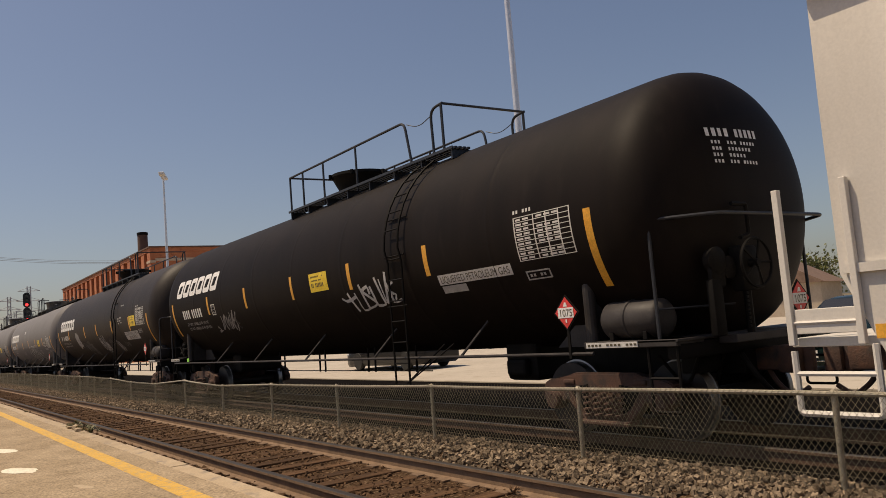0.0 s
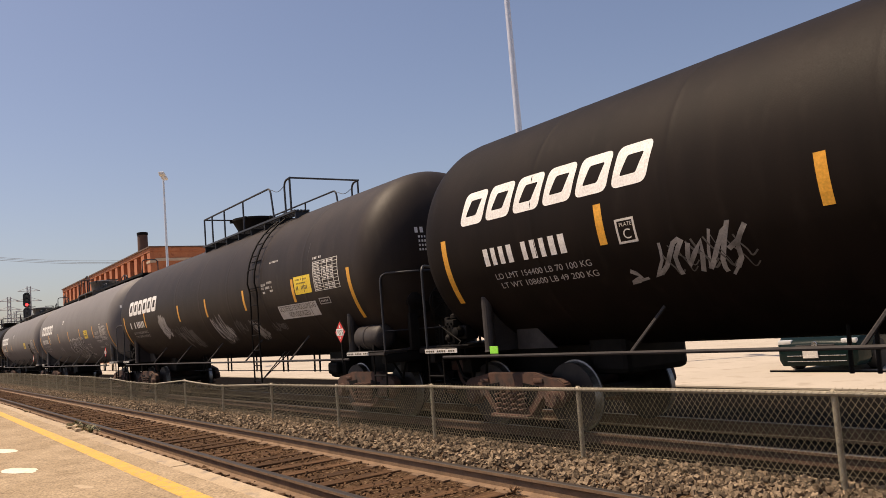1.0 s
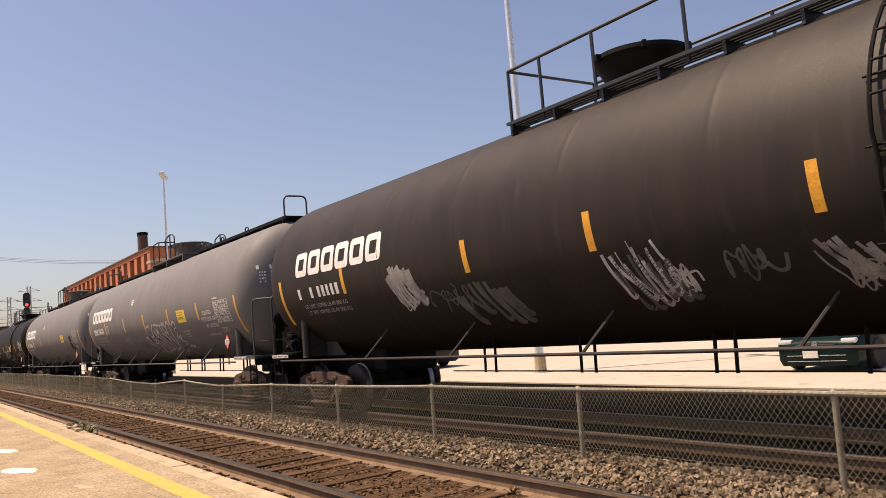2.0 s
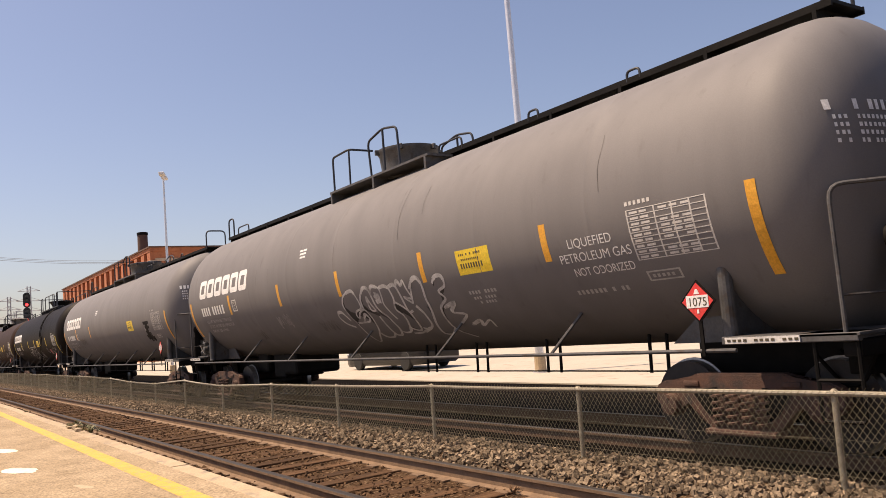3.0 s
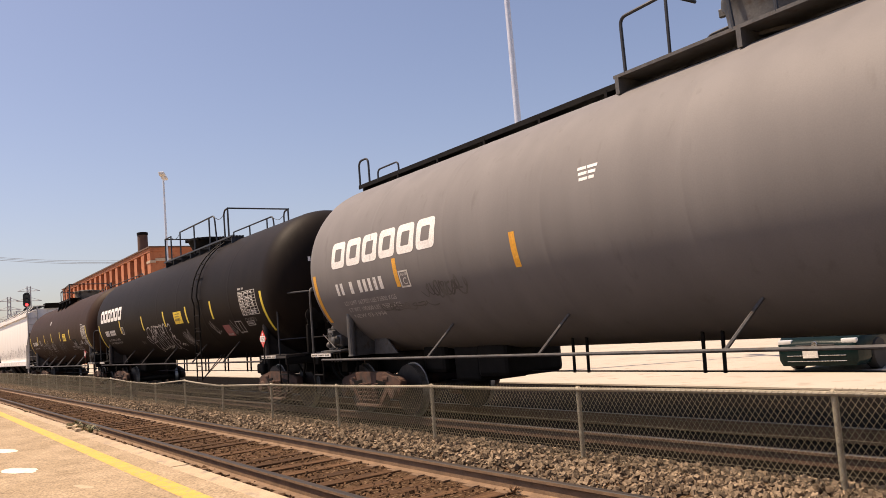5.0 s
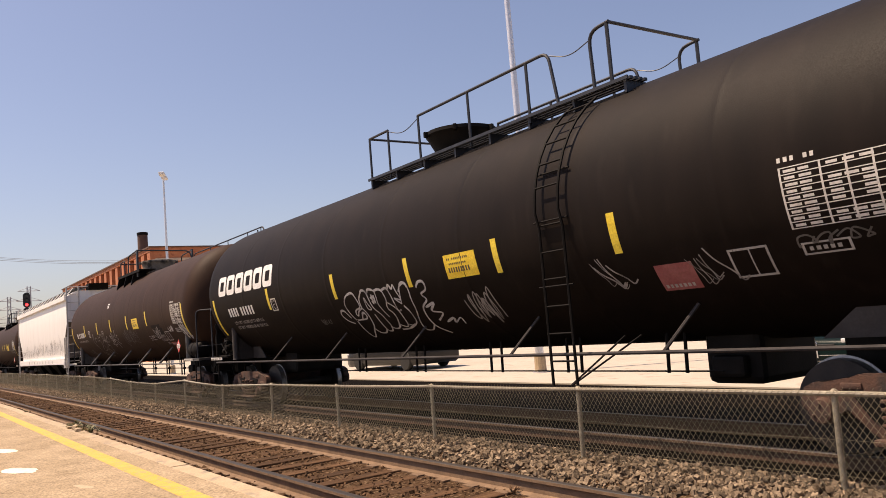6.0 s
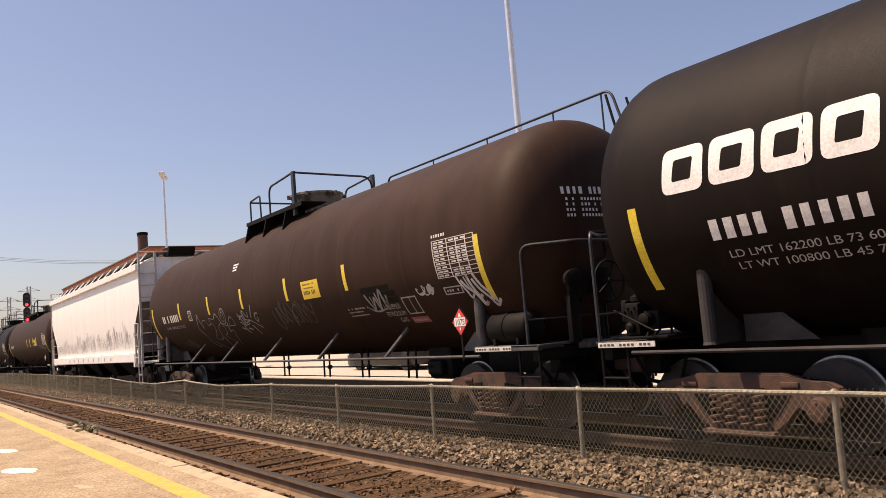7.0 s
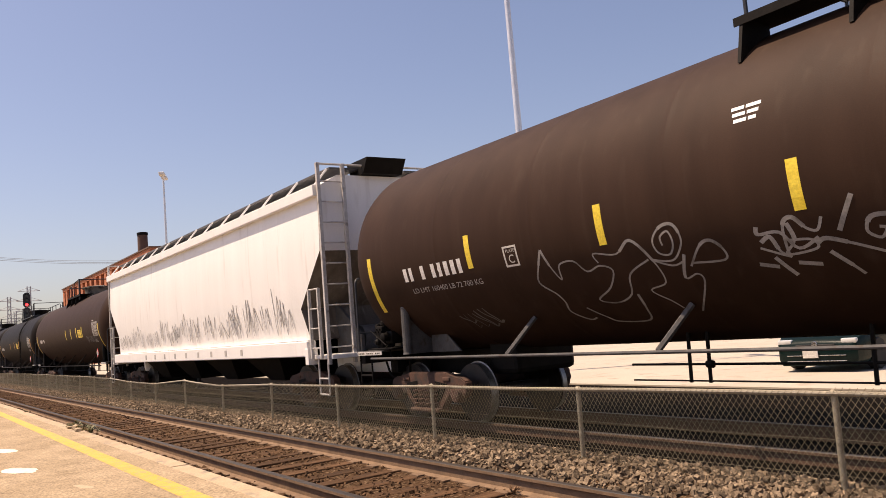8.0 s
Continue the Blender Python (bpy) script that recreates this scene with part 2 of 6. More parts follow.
def tube(bm, pts, r, n=8, closed=False, r2=None):
    """A round bar along pts."""
    pts = [Vector(p) for p in pts]
    rings, up = [], None
    k = len(pts)
    for i, p in enumerate(pts):
        a = pts[(i - 1) % k] if (closed or i) else p
        c = pts[(i + 1) % k] if (closed or i < k - 1) else p
        d = (c - a).normalized()
        if up is None:
            up = Vector((0, 0, 1)) if abs(d.z) < 0.9 else Vector((1, 0, 0))
        s = d.cross(up).normalized()
        up = s.cross(d).normalized()
        rad = r if r2 is None else r + (r2 - r) * i / (k - 1)
        rings.append([bm.verts.new(p + rad * (math.cos(2 * math.pi * j / n) * s + math.sin(2 * math.pi * j / n) * up)) for j in range(n)])
    for i in range(k if closed else k - 1):
        a, c = rings[i], rings[(i + 1) % k]
        for j in range(n):
            bm.faces.new((a[j], a[(j + 1) % n], c[(j + 1) % n], c[j]))
    if not closed:
        bm.faces.new(rings[0][::-1])
        bm.faces.new(rings[-1])


def rounded(pts, r, n=4):
    """The corners of a path, rounded."""
    pts = [Vector(p) for p in pts]
    out = [pts[0]]
    for a, b, c in zip(pts, pts[1:], pts[2:]):
        k = min(r, (a - b).length / 2, (c - b).length / 2)
        p, q = b + (a - b).normalized() * k, b + (c - b).normalized() * k
        for i in range(n + 1):
            t = i / n
            out.append((1 - t) ** 2 * p + 2 * t * (1 - t) * b + t * t * q)
    return out + [pts[-1]]


def lathe(bm, prof, axis="z", at=(0, 0, 0), n=32):
    """Turn (position along the axis, radius) pairs round the axis."""
    at = Vector(at)
    rings = []
    for h, r in prof:
        ring = []
        for j in range(n):
            c, s = math.cos(2 * math.pi * j / n) * r, math.sin(2 * math.pi * j / n) * r
            v = {"z": (c, s, h), "x": (h, c, s), "y": (s, h, c)}[axis]
            ring.append(bm.verts.new(at + Vector(v)))
        rings.append(ring)
    for a, b in zip(rings, rings[1:]):
        for j in range(n):
            bm.faces.new((a[j], a[(j + 1) % n], b[(j + 1) % n], b[j]))
    bm.faces.new(rings[0][::-1])
    bm.faces.new(rings[-1])


def prism(bm, outline, y0, y1):
    """An outline of (x, z) given thickness along y."""
    a = [bm.verts.new((x, y0, z)) for x, z in outline]
    b = [bm.verts.new((x, y1, z)) for x, z in outline]
    n = len(outline)
    for i in range(n):
        bm.faces.new((a[i], a[(i + 1) % n], b[(i + 1) % n], b[i]))
    bm.faces.new(a[::-1])
    bm.faces.new(b)


def empty(name, label, category, group="", at=None):
    ob = new(name)
    ob.empty_display_size = 0.3
    if at is not None:
        ob.matrix_basis = at
    return tagged(ob, label, category, group)


# ---- setting: ground, tracks, platform ----
def slab(name, x0, x1, y0, y1, z0, z1, material, label, category=""):
    bm = bmesh.new()
    box(bm, x0, x1, y0, y1, z0, z1)
    return tagged(part(name, bm, material, None, label, kind="structure"), category=category or name)


slab("ground", -2500, 2500, -2500, 2500, -1.2, -0.42, EARTH, "dry brown open ground round the railway line", "ground")

# ballast beds as low mounds
def bed(name, outline, material, label):
    bm = bmesh.new()
    a = [bm.verts.new((-420, y, z)) for y, z in outline]
    b = [bm.verts.new((60, y, z)) for y, z in outline]
    n = len(outline)
    for i in range(n):
        bm.faces.new((a[i], b[i], b[(i + 1) % n], a[(i + 1) % n]))
    bm.faces.new(a)
    bm.faces.new(b[::-1])
    return tagged(part(name, bm, material, None, label, kind="structure"), category="ballast")


bed("ballast_near", [(2.5, -0.5), (2.5, -0.20), (5.15, -0.17), (5.6, -0.06), (6.35, -0.03), (6.6, -0.1), (6.6, -0.5)], BED, "brown stone ballast bed between the platform and the fence")
# the bed's colour carries the shade as far as the parking lot edge
bed("ballast_train", [(6.6, -0.5), (6.6, -0.11), (7.35, -0.11), (7.42, -0.15), (7.6, -0.17), (9.3, -0.17), (10.2, -0.20), (11.6, -0.10), (12.62, -0.03), (12.62, -0.5)], SHADED_BED, "dark ballast under the freight train, train shade put in its colour")

RAIL_PROFILE = [(-0.07, -0.17), (0.07, -0.17), (0.07, -0.158), (0.012, -0.14), (0.009, -0.045), (0.036, -0.034), (0.036, -0.006), (0.030, 0.0), (-0.030, 0.0),
                (-0.036, -0.006), (-0.036, -0.034), (-0.009, -0.045), (-0.012, -0.14), (-0.07, -0.158)]


def rail(name, y, label, side=RAIL_RUST):
    bm = bmesh.new()
    n = len(RAIL_PROFILE)
    a = [bm.verts.new((-420, y + p, z)) for p, z in RAIL_PROFILE]
    b = [bm.verts.new((60, y + p, z)) for p, z in RAIL_PROFILE]
    for i in range(n):
        f = bm.faces.new((a[i], b[i], b[(i + 1) % n], a[(i + 1) % n]))
        f.material_index = 1 if 6 <= i <= 8 else 0
    bm.faces.new(a)
    bm.faces.new(b[::-1])
    return tagged(part(name, bm, (side, RAIL_TOP), None, label, kind="structure"), category="rail")


NEAR_Y = 4.33
near_rails = [rail("rail_near", NEAR_Y - 0.752, "brown rusty steel rail along the platform"), rail("rail_middle", NEAR_Y + 0.752, "brown rusty steel rail beside the fence ballast")]
train_rails = [rail("rail_train_front", TRAIN_Y - 0.752, "rusty steel rail under the freight train", DARK_RAIL), rail("rail_train_back", TRAIN_Y + 0.752, "rusty steel rail under the freight train", DARK_RAIL)]

# wooden ties, spikes and plates of the near track
track = empty("track_near", "weathered wooden ties of the platform track", "railway track")
track["kind"] = "structure"
bm = bmesh.new()
box(bm, -0.11, 0.11, -1.28, 1.28, -0.33, -0.165, 0.012)
tie0 = part("tie", bm, TIE, track, at=pose(2, NEAR_Y, 0))
bm = bmesh.new()
box(bm, -0.09, 0.09, -0.16, 0.16, -0.167, -0.152)
plate0 = part("tie_plate", bm, RAIL_RUST, track, at=pose(2, NEAR_Y - 0.752, 0))
for i in range(1, 145):
    x = 2 - 0.535 * i + random.uniform(-0.03, 0.03)
    share("tie", tie0.data, track, pose(x, NEAR_Y + random.uniform(-0.05, 0.05), random.uniform(-0.015, 0.012), 0, 0, random.uniform(-1.2, 1.2)))
    if i < 70:
        for s in (-1, 1):
            share("tie_plate", plate0.data, track, pose(x, NEAR_Y + s * 0.752, 0))


def stones(name, count, x0, x1, surface, size, label, material=STONE):
    """Loose angular stones, joined."""
    rng = np.random.default_rng(len(name) + count)
    base = np.array([(-1, -1, -1), (1, -1, -1), (1, 1, -1), (-1, 1, -1), (-1, -1, 1), (1, -1, 1), (1, 1, 1), (-1, 1, 1)], float) * 0.5
    faces = np.array([(0, 3, 2, 1), (4, 5, 6, 7), (0, 1, 5, 4), (1, 2, 6, 5), (2, 3, 7, 6), (3, 0, 4, 7)])
    # denser towards the near end
    u = rng.random(count)
    x = x1 - (x1 - x0) * u ** 1.7
    y, z = surface(rng, count)
    sz = size * rng.uniform(0.55, 1.35, count)
    v = base[None] * sz[:, None, None] * rng.uniform(0.6, 1.2, (count, 1, 3)) + rng.normal(0, 0.11, (count, 8, 3)) * sz[:, None, None]
    q = rng.normal(size=(count, 4))
    q /= np.linalg.norm(q, axis=1)[:, None]
    w, a, b, c = q.T
    rot = np.array([[1 - 2 * (b * b + c * c), 2 * (a * b - c * w), 2 * (a * c + b * w)],
                    [2 * (a * b + c * w), 1 - 2 * (a * a + c * c), 2 * (b * c - a * w)],
                    [2 * (a * c - b * w), 2 * (b * c + a * w), 1 - 2 * (a * a + b * b)]]).transpose(2, 0, 1)
    v = np.einsum("nij,nkj->nki", rot, v) + np.stack([x, y, z], 1)[:, None]
    f = faces[None] + 8 * np.arange(count)[:, None, None]
    me = bpy.data.meshes.new(name)
    me.from_pydata(v.reshape(-1, 3).tolist(), [], f.reshape(-1, 4).tolist())
    me.materials.append(material)
    return tagged(new(name, me), label, "ballast", kind="stuff")


def shoulder(rng, n):
    y = rng.uniform(5.2, 6.55, n)
    return y, np.interp(y, [5.15, 5.6, 6.35, 6.6], [-0.17, -0.06, -0.03, -0.1]) + rng.uniform(-0.01, 0.035, n)


def cribs(rng, n):
    y = rng.uniform(3.05, 5.15, n)
    return y, rng.uniform(-0.195, -0.165, n)


def edge_strip(rng, n):
    y = rng.uniform(2.78, 3.5, n)
    return y, rng.uniform(-0.20, -0.16, n)


stones("ballast_stones", 44000, -75, 0, shoulder, 0.037, "loose grey and brown crushed stones along the fence")
stones("ballast_stones", 14000, -60, 0, cribs, 0.031, "loose brown stones between the wooden ties", CRIB_STONE)
stones("ballast_stones", 2600, -60, 0, edge_strip, 0.05, "loose brown stones below the platform edge", CRIB_STONE)

# platform
slab("platform", -420, 60, -14, 2.085, -0.42, 0.2, ASPHALT, "pale sandy asphalt station platform", "platform")
slab("platform_line", -420, 60, 2.085, 2.27, -0.42, 0.203, LINE_YELLOW, "worn yellow safety line along the platform", "line")
slab("platform_strip", -420, 60, 2.27, 2.525, -0.42, 0.199, ASPHALT, "narrow asphalt strip beside the yellow line", "platform")
edge = empty("platform_edge", "weathered concrete edge blocks of the platform", "kerb")
edge["kind"] = "structure"
bm = bmesh.new()
box(bm, -1.49, 1.49, 2.535, 2.74, -0.42, 0.2, 0.012)
block0 = part("edge_block", bm, CONCRETE, edge, at=pose(4, 0, 0))
for i in range(1, 70):
    share("edge_block", block0.data, edge, pose(4 - 3.0 * i, random.uniform(-0.006, 0.006), random.uniform(-0.006, 0.004)))
for x, y, w, h in ((-11.25, 1.2, 0.36, 0.16), (-14.0, 1.28, 0.42, 0.14), (-9.1, 1.55, 0.2, 0.05)):
    bm = bmesh.new()
    vs = [bm.verts.new((x + w * math.cos(a) * random.uniform(0.8, 1.1) - 0.25 * h * math.sin(a), y + h * math.sin(a) * random.uniform(0.7, 1.1) + 0.28 * w * math.cos(a), z))
          for z in (0.2, 0.204) for a in [2 * math.pi * k / 14 for k in range(14)]]
    for k in range(14):
        bm.faces.new((vs[k], vs[(k + 1) % 14], vs[14 + (k + 1) % 14], vs[14 + k]))
    bm.faces.new(vs[14:])
    tagged(part("paint_mark", bm, LINE_WHITE if w > 0.3 else CONCRETE, None, "pale worn paint mark on the asphalt platform"), category="marking", kind="structure")


def weed(x, y, z, size, seed, leaf=WEED, label="small dusty green weed at the platform edge", group="platform weeds"):
    rng = random.Random(seed)
    thing = empty("weed", label, "plant", group, pose(x, y, z))
    bm = bmesh.new()
    for i in range(46):
        a, h, l = rng.uniform(0, 6.28), rng.uniform(0.1, 1.0) * size, rng.uniform(0.25, 0.5) * size
        o = Vector((math.cos(a), math.sin(a), 0)) * rng.uniform(0, 0.7) * size
        d = Vector((math.cos(a + rng.uniform(-1, 1)), math.sin(a), rng.uniform(0.1, 1))).normalized()
        s = d.cross(Vector((0, 0, 1))).normalized() * l * 0.28
        p = o + Vector((0, 0, h * 0.5))
        vs = [bm.verts.new(q) for q in (p, p + d * l * 0.5 + s, p + d * l, p + d * l * 0.5 - s)]
        bm.faces.new(vs)
    for i in range(7):
        a = rng.uniform(0, 6.28)
        tube(bm, [(0, 0, 0), (math.cos(a) * 0.4 * size, math.sin(a) * 0.4 * size, 0.5 * size)], 0.004, 4)
    part("leaves", bm, leaf, thing)


for i, (x, y, z, sz) in enumerate(((-16.6, 2.75, 0.17, 0.22), (-15.9, 2.74, 0.18, 0.19), (-15.3, 2.76, 0.16, 0.2), (-17.3, 2.74, 0.17, 0.09), (-23.5, 2.7, 0.19, 0.08))):
    weed(x, y, z, sz, i)
for i, (x, y, sz) in enumerate(((-21.9, 4.8, 0.10), (-9.8, 5.16, 0.11), (-6.4, 5.0, 0.09), (-6.75, 6.9, 0.08))):
    weed(x, y, -0.16, sz, 20 + i, DRY_WEED, "small dry brown weed between the rails", "track weeds")

def rubble(x, y, z, size, seed):
    rng = random.Random(seed)
    bm = bmesh.new()
    bmesh.ops.create_icosphere(bm, subdivisions=1, radius=size)
    for v in bm.verts:
        v.co = Vector((v.co.x * 1.4, v.co.y, v.co.z * 0.7)) * rng.uniform(0.75, 1.2)
    tagged(part("rubble", bm, CONCRETE, None, "small pale broken concrete lump on the platform edge", at=pose(x, y, z, 0, 0, seed * 50)), category="rubble", group="platform rubble")


for i, (x, y, sz) in enumerate(((-16.15, 2.66, 0.085), (-15.7, 2.62, 0.06), (-16.5, 2.62, 0.05))):
    rubble(x, y, 0.2 + sz * 0.5, sz, i)

# parking lot behind the train
slab("parking_lot", -420, 120, 12.62, 75, -0.42, 0.0, LOT, "sunlit pale asphalt parking lot behind the tracks", "parking lot")

# ---- chain-link fence ----
FENCE_Y = 6.1
fence = empty("chain_link_fence", "low weathered chain-link fence with a bent top rail on ballast", "fence", at=pose(0, FENCE_Y, 0))
post_x = [-3.65 + 2.93 * (2 - i) for i in range(0, 38)]
DIP = {4: 0.0, 5: -0.03, 6: -0.05, 7: -0.12, 8: -0.03, 9: -0.16, 10: -0.14, 11: -0.05, 12: -0.03}
tops = []
rng = random.Random(5)
for i, x in enumerate(post_x):
    top = (0.755, 0.755, 0.755, 0.73, 0.715)[i] if i < 5 else 0.70 + DIP.get(i, rng.uniform(-0.02, 0.02))
    tops.append(top)
    bm = bmesh.new()
    lean = rng.uniform(-0.02, 0.02)
    tube(bm, [(x, 0.03, -0.12), (x + lean, 0.03, top + 0.0)], 0.026, 10)
    lathe(bm, [(top - 0.01, 0.032), (top + 0.02, 0.03), (top + 0.035, 0.012)], "z", (x + lean, 0.03, 0), 10)
    part("post", bm, GALV, fence, smooth=True)
for i in range(len(post_x) - 1):
    xa, xb, za, zb = post_x[i], post_x[i + 1], tops[i], tops[i + 1]
    sag = rng.uniform(-0.012, 0.004)
    bm = bmesh.new()
    tube(bm, [(xa + (xb - xa) * k / 8, 0.0, za + (zb - za) * (k / 8) + sag * math.sin(math.pi * k / 8)) for k in range(9)], 0.021, 8)
    part("top_rail", bm, GALV, fence, smooth=True)
    bm = bmesh.new()
    far = i > 16
    step, w = (0.12, 0.0032) if far else (0.060, 0.0019)
    z0 = -0.06
    hgt = min(za, zb) + 0.03 - z0
    run = hgt * 0.78
    n = int(2.93 / step)
    for k in range(-int(run / step) - 1, n + int(run / step) + 2):
        for s in (-1, 1):
            # clip each slanting wire to the bay
            x0 = xb + k * step
            x1 = x0 + s * run
            t0, t1 = 0.0, 1.0
            lo, hi = xb, xa
            if x1 != x0:
                ta, tb = (lo - x0) / (x1 - x0), (hi - x0) / (x1 - x0)
                t0, t1 = max(t0, min(ta, tb)), min(t1, max(ta, tb))
            if t1 - t0 > 0.02:
                p = [(x0 + (x1 - x0) * t, -0.024 + s * 0.0035, z0 + hgt * t + (0.02 if s > 0 and t == 1 else 0)) for t in (t0, t1)]
                tube(bm, p, w, 4)
    for z in (0.12, 0.40):
        tube(bm, [(xa, -0.03, z), ((xa + xb) / 2, -0.03, z - 0.012), (xb, -0.03, z + 0.004)], 0.0014, 4)
    part("wire_mesh", bm, WIRE, fence)

# ---- the train ----
R, ZC = 1.66, 2.75          # tank radius and height of its axis
KNUCKLE = 2.5                # how sharply the dished ends turn in
HALF, HEAD = 8.74, 0.82     # half the cylinder's length, depth of a dished end


def wrap(x, deg, off=0.0, side=-1):
    """A point on the tank's side: along the car, degrees above a line just over the axis."""
    a = radians(0.88 * deg + 3.6)
    r = R + 0.35 * off
    return Vector((0.961 * x, side * r * math.cos(a), ZC + r * math.sin(a)))


def wrap_head(y, z, off=0.0, end=1, half=HALF):
    """A point on the dished end, from y and height."""
    q = min((y * y + (z - ZC) ** 2) / (R * R), 0.999)
    q = 1 - (1 - q ** (KNUCKLE / 2)) ** (2 / KNUCKLE)
    return Vector((end * (half + (HEAD + off) * math.sqrt(1 - q)), y, z))


def decal(bm, x0, x1, d0, d1, off=0.006, slant=0.0, side=-1):
    """A thin sheet on the tank's side between two places and two angles."""
    n = max(1, int(abs(d1 - d0) / 5) + 1)
    rows = []
    for i in range(n + 1):
        d = d0 + (d1 - d0) * i / n
        dx = slant * i / n
        rows.append([[bm.verts.new(wrap(x + dx, d, o, side)) for x in (x0, x1)] for o in (off, 0.0)])
    for (a, b), (c, e) in zip(rows, rows[1:]):
        bm.faces.new((a[0], a[1], c[1], c[0]))
        bm.faces.new((a[0], c[0], e[0], b[0]))
        bm.faces.new((a[1], b[1], e[1], c[1]))
    for a, b in (rows[0], rows[-1]):
        bm.faces.new((a[0], a[1], b[1], b[0]))


def text_mesh(words, size):
    """Flat letters as lists of points and triangles."""
    cu = bpy.data.curves.new("words", "FONT")
    cu.body, cu.size, cu.align_x = words, size, "LEFT"
    ob = bpy.data.objects.new("words", cu)
    scene.collection.objects.link(ob)
    me = bpy.data.meshes.new_from_object(ob.evaluated_get(bpy.context.evaluated_depsgraph_get()))
    pts = [v.co.copy() for v in me.vertices]
    tris = [tuple(p.vertices) for p in me.polygons]
    bpy.data.objects.remove(ob)
    bpy.data.curves.remove(cu)
    bpy.data.meshes.remove(me)
    return pts, tris


def lettering(bm, words, x, deg, height, width=None, off=0.007, mapping=None):
    """Words of a given letter height, laid on the tank's side with their foot at an angle."""
    pts, tris = text_mesh(words, height / 0.72)
    if width:
        k = width / max(p.x for p in pts)
    else:
        k = 1.0
    mapping = mapping or (lambda u, v: wrap(x + u, deg + math.degrees(v / R), off))
    vs = [bm.verts.new(mapping(p.x * k, p.y)) for p in pts]
    for t in tris:
        bm.faces.new([vs[i] for i in t])


def bars(bm, x, deg, height, width, count, rng, off=0.007, mapping=None):
    """A line of plain bars in place of characters."""
    w = width / count
    for i in range(count):
        if rng.random() < 0.10 and 0 < i < count - 1:
            continue
        if mapping:
            a, b = i * w, i * w + w * rng.uniform(0.5, 0.66)
            vs = [bm.verts.new(mapping(u, v)) for u, v in ((a, 0), (b, 0), (b, height), (a, height))]
            bm.faces.new(vs)
        else:
            decal(bm, x + i * w, x + i * w + w * rng.uniform(0.5, 0.62) * (1.35 if count < 4 else 1), deg, deg + math.degrees(height / R), off)


def ribbon(bm, pts, w, off=0.008):
    """A painted stroke on the tank's side through (x, degrees) points."""
    prev = None
    for i, (x, d) in enumerate(pts):
        xa, da = pts[max(i - 1, 0)]
        xb, db = pts[min(i + 1, len(pts) - 1)]
        tx, td = xb - xa, radians(db - da) * R
        l = math.hypot(tx, td) or 1
        nx, nd = -td / l * w / 2, math.degrees(tx / l * w / 2 / R)
        pair = [bm.verts.new(wrap(x + nx, d + nd, off)), bm.verts.new(wrap(x - nx, d - nd, off))]
        if prev:
            bm.faces.new((prev[0], prev[1], pair[1], pair[0]))
        prev = pair


def smooth_path(pts, n=6):
    out = []
    k = len(pts)
    for i in range(k - 1):
        p = [pts[max(i - 1, 0)], pts[i], pts[i + 1], pts[min(i + 2, k - 1)]]
        for j in range(n):
            t = j / n
            out.append(tuple(0.5 * (2 * p[1][c] + (p[2][c] - p[0][c]) * t + (2 * p[0][c] - 5 * p[1][c] + 4 * p[2][c] - p[3][c]) * t * t
                                    + (3 * p[1][c] - p[0][c] - 3 * p[2][c] + p[3][c]) * t ** 3) for c in (0, 1)))
    return out + [pts[-1]]


def scrawl(bm, rng, x0, x1, d0, d1, strokes, w):
    """Loose scribbled spray strokes in a patch."""
    mid, half = (d0 + d1) / 2, (d1 - d0) / 2
    for s in range(strokes):
        x = x0 + (x1 - x0) * (s + rng.uniform(0, 0.4)) / strokes
        reach = (x1 - x0) / strokes * rng.uniform(0.9, 1.7)
        pts, a, turn = [], rng.uniform(0, 6.28), rng.choice((-1, 1)) * rng.uniform(1.0, 2.1)
        n = rng.randint(6, 11)
        for k in range(n):
            a += turn * rng.uniform(0.6, 1.3)
            amp = half * rng.uniform(0.45, 1.0)
            pts.append((x + reach * k / n + 0.22 * reach * math.cos(a), mid + amp * math.sin(a) + half * rng.uniform(-0.2, 0.2)))
        ribbon(bm, smooth_path(pts), w * rng.uniform(0.7, 1.2))


def smear(bm, rng, x0, x1, d0, d1, strokes, w):
    """Broad parallel spray strokes that slope down along the car."""
    for s in range(strokes):
        x = x0 + (x1 - x0) * (s + rng.uniform(0, 0.6)) / strokes
        top, low, lean = d1 - rng.uniform(0, 0.3) * (d1 - d0), d0 + rng.uniform(0, 0.35) * (d1 - d0), rng.uniform(0.10, 0.34)
        ribbon(bm, smooth_path([(x, top), (x + lean * 0.3, top * 0.65 + low * 0.35), (x + lean * 0.75, top * 0.3 + low * 0.7), (x + lean, low), (x + lean + 0.08, low + 2)]), w * rng.uniform(0.4, 1.3))


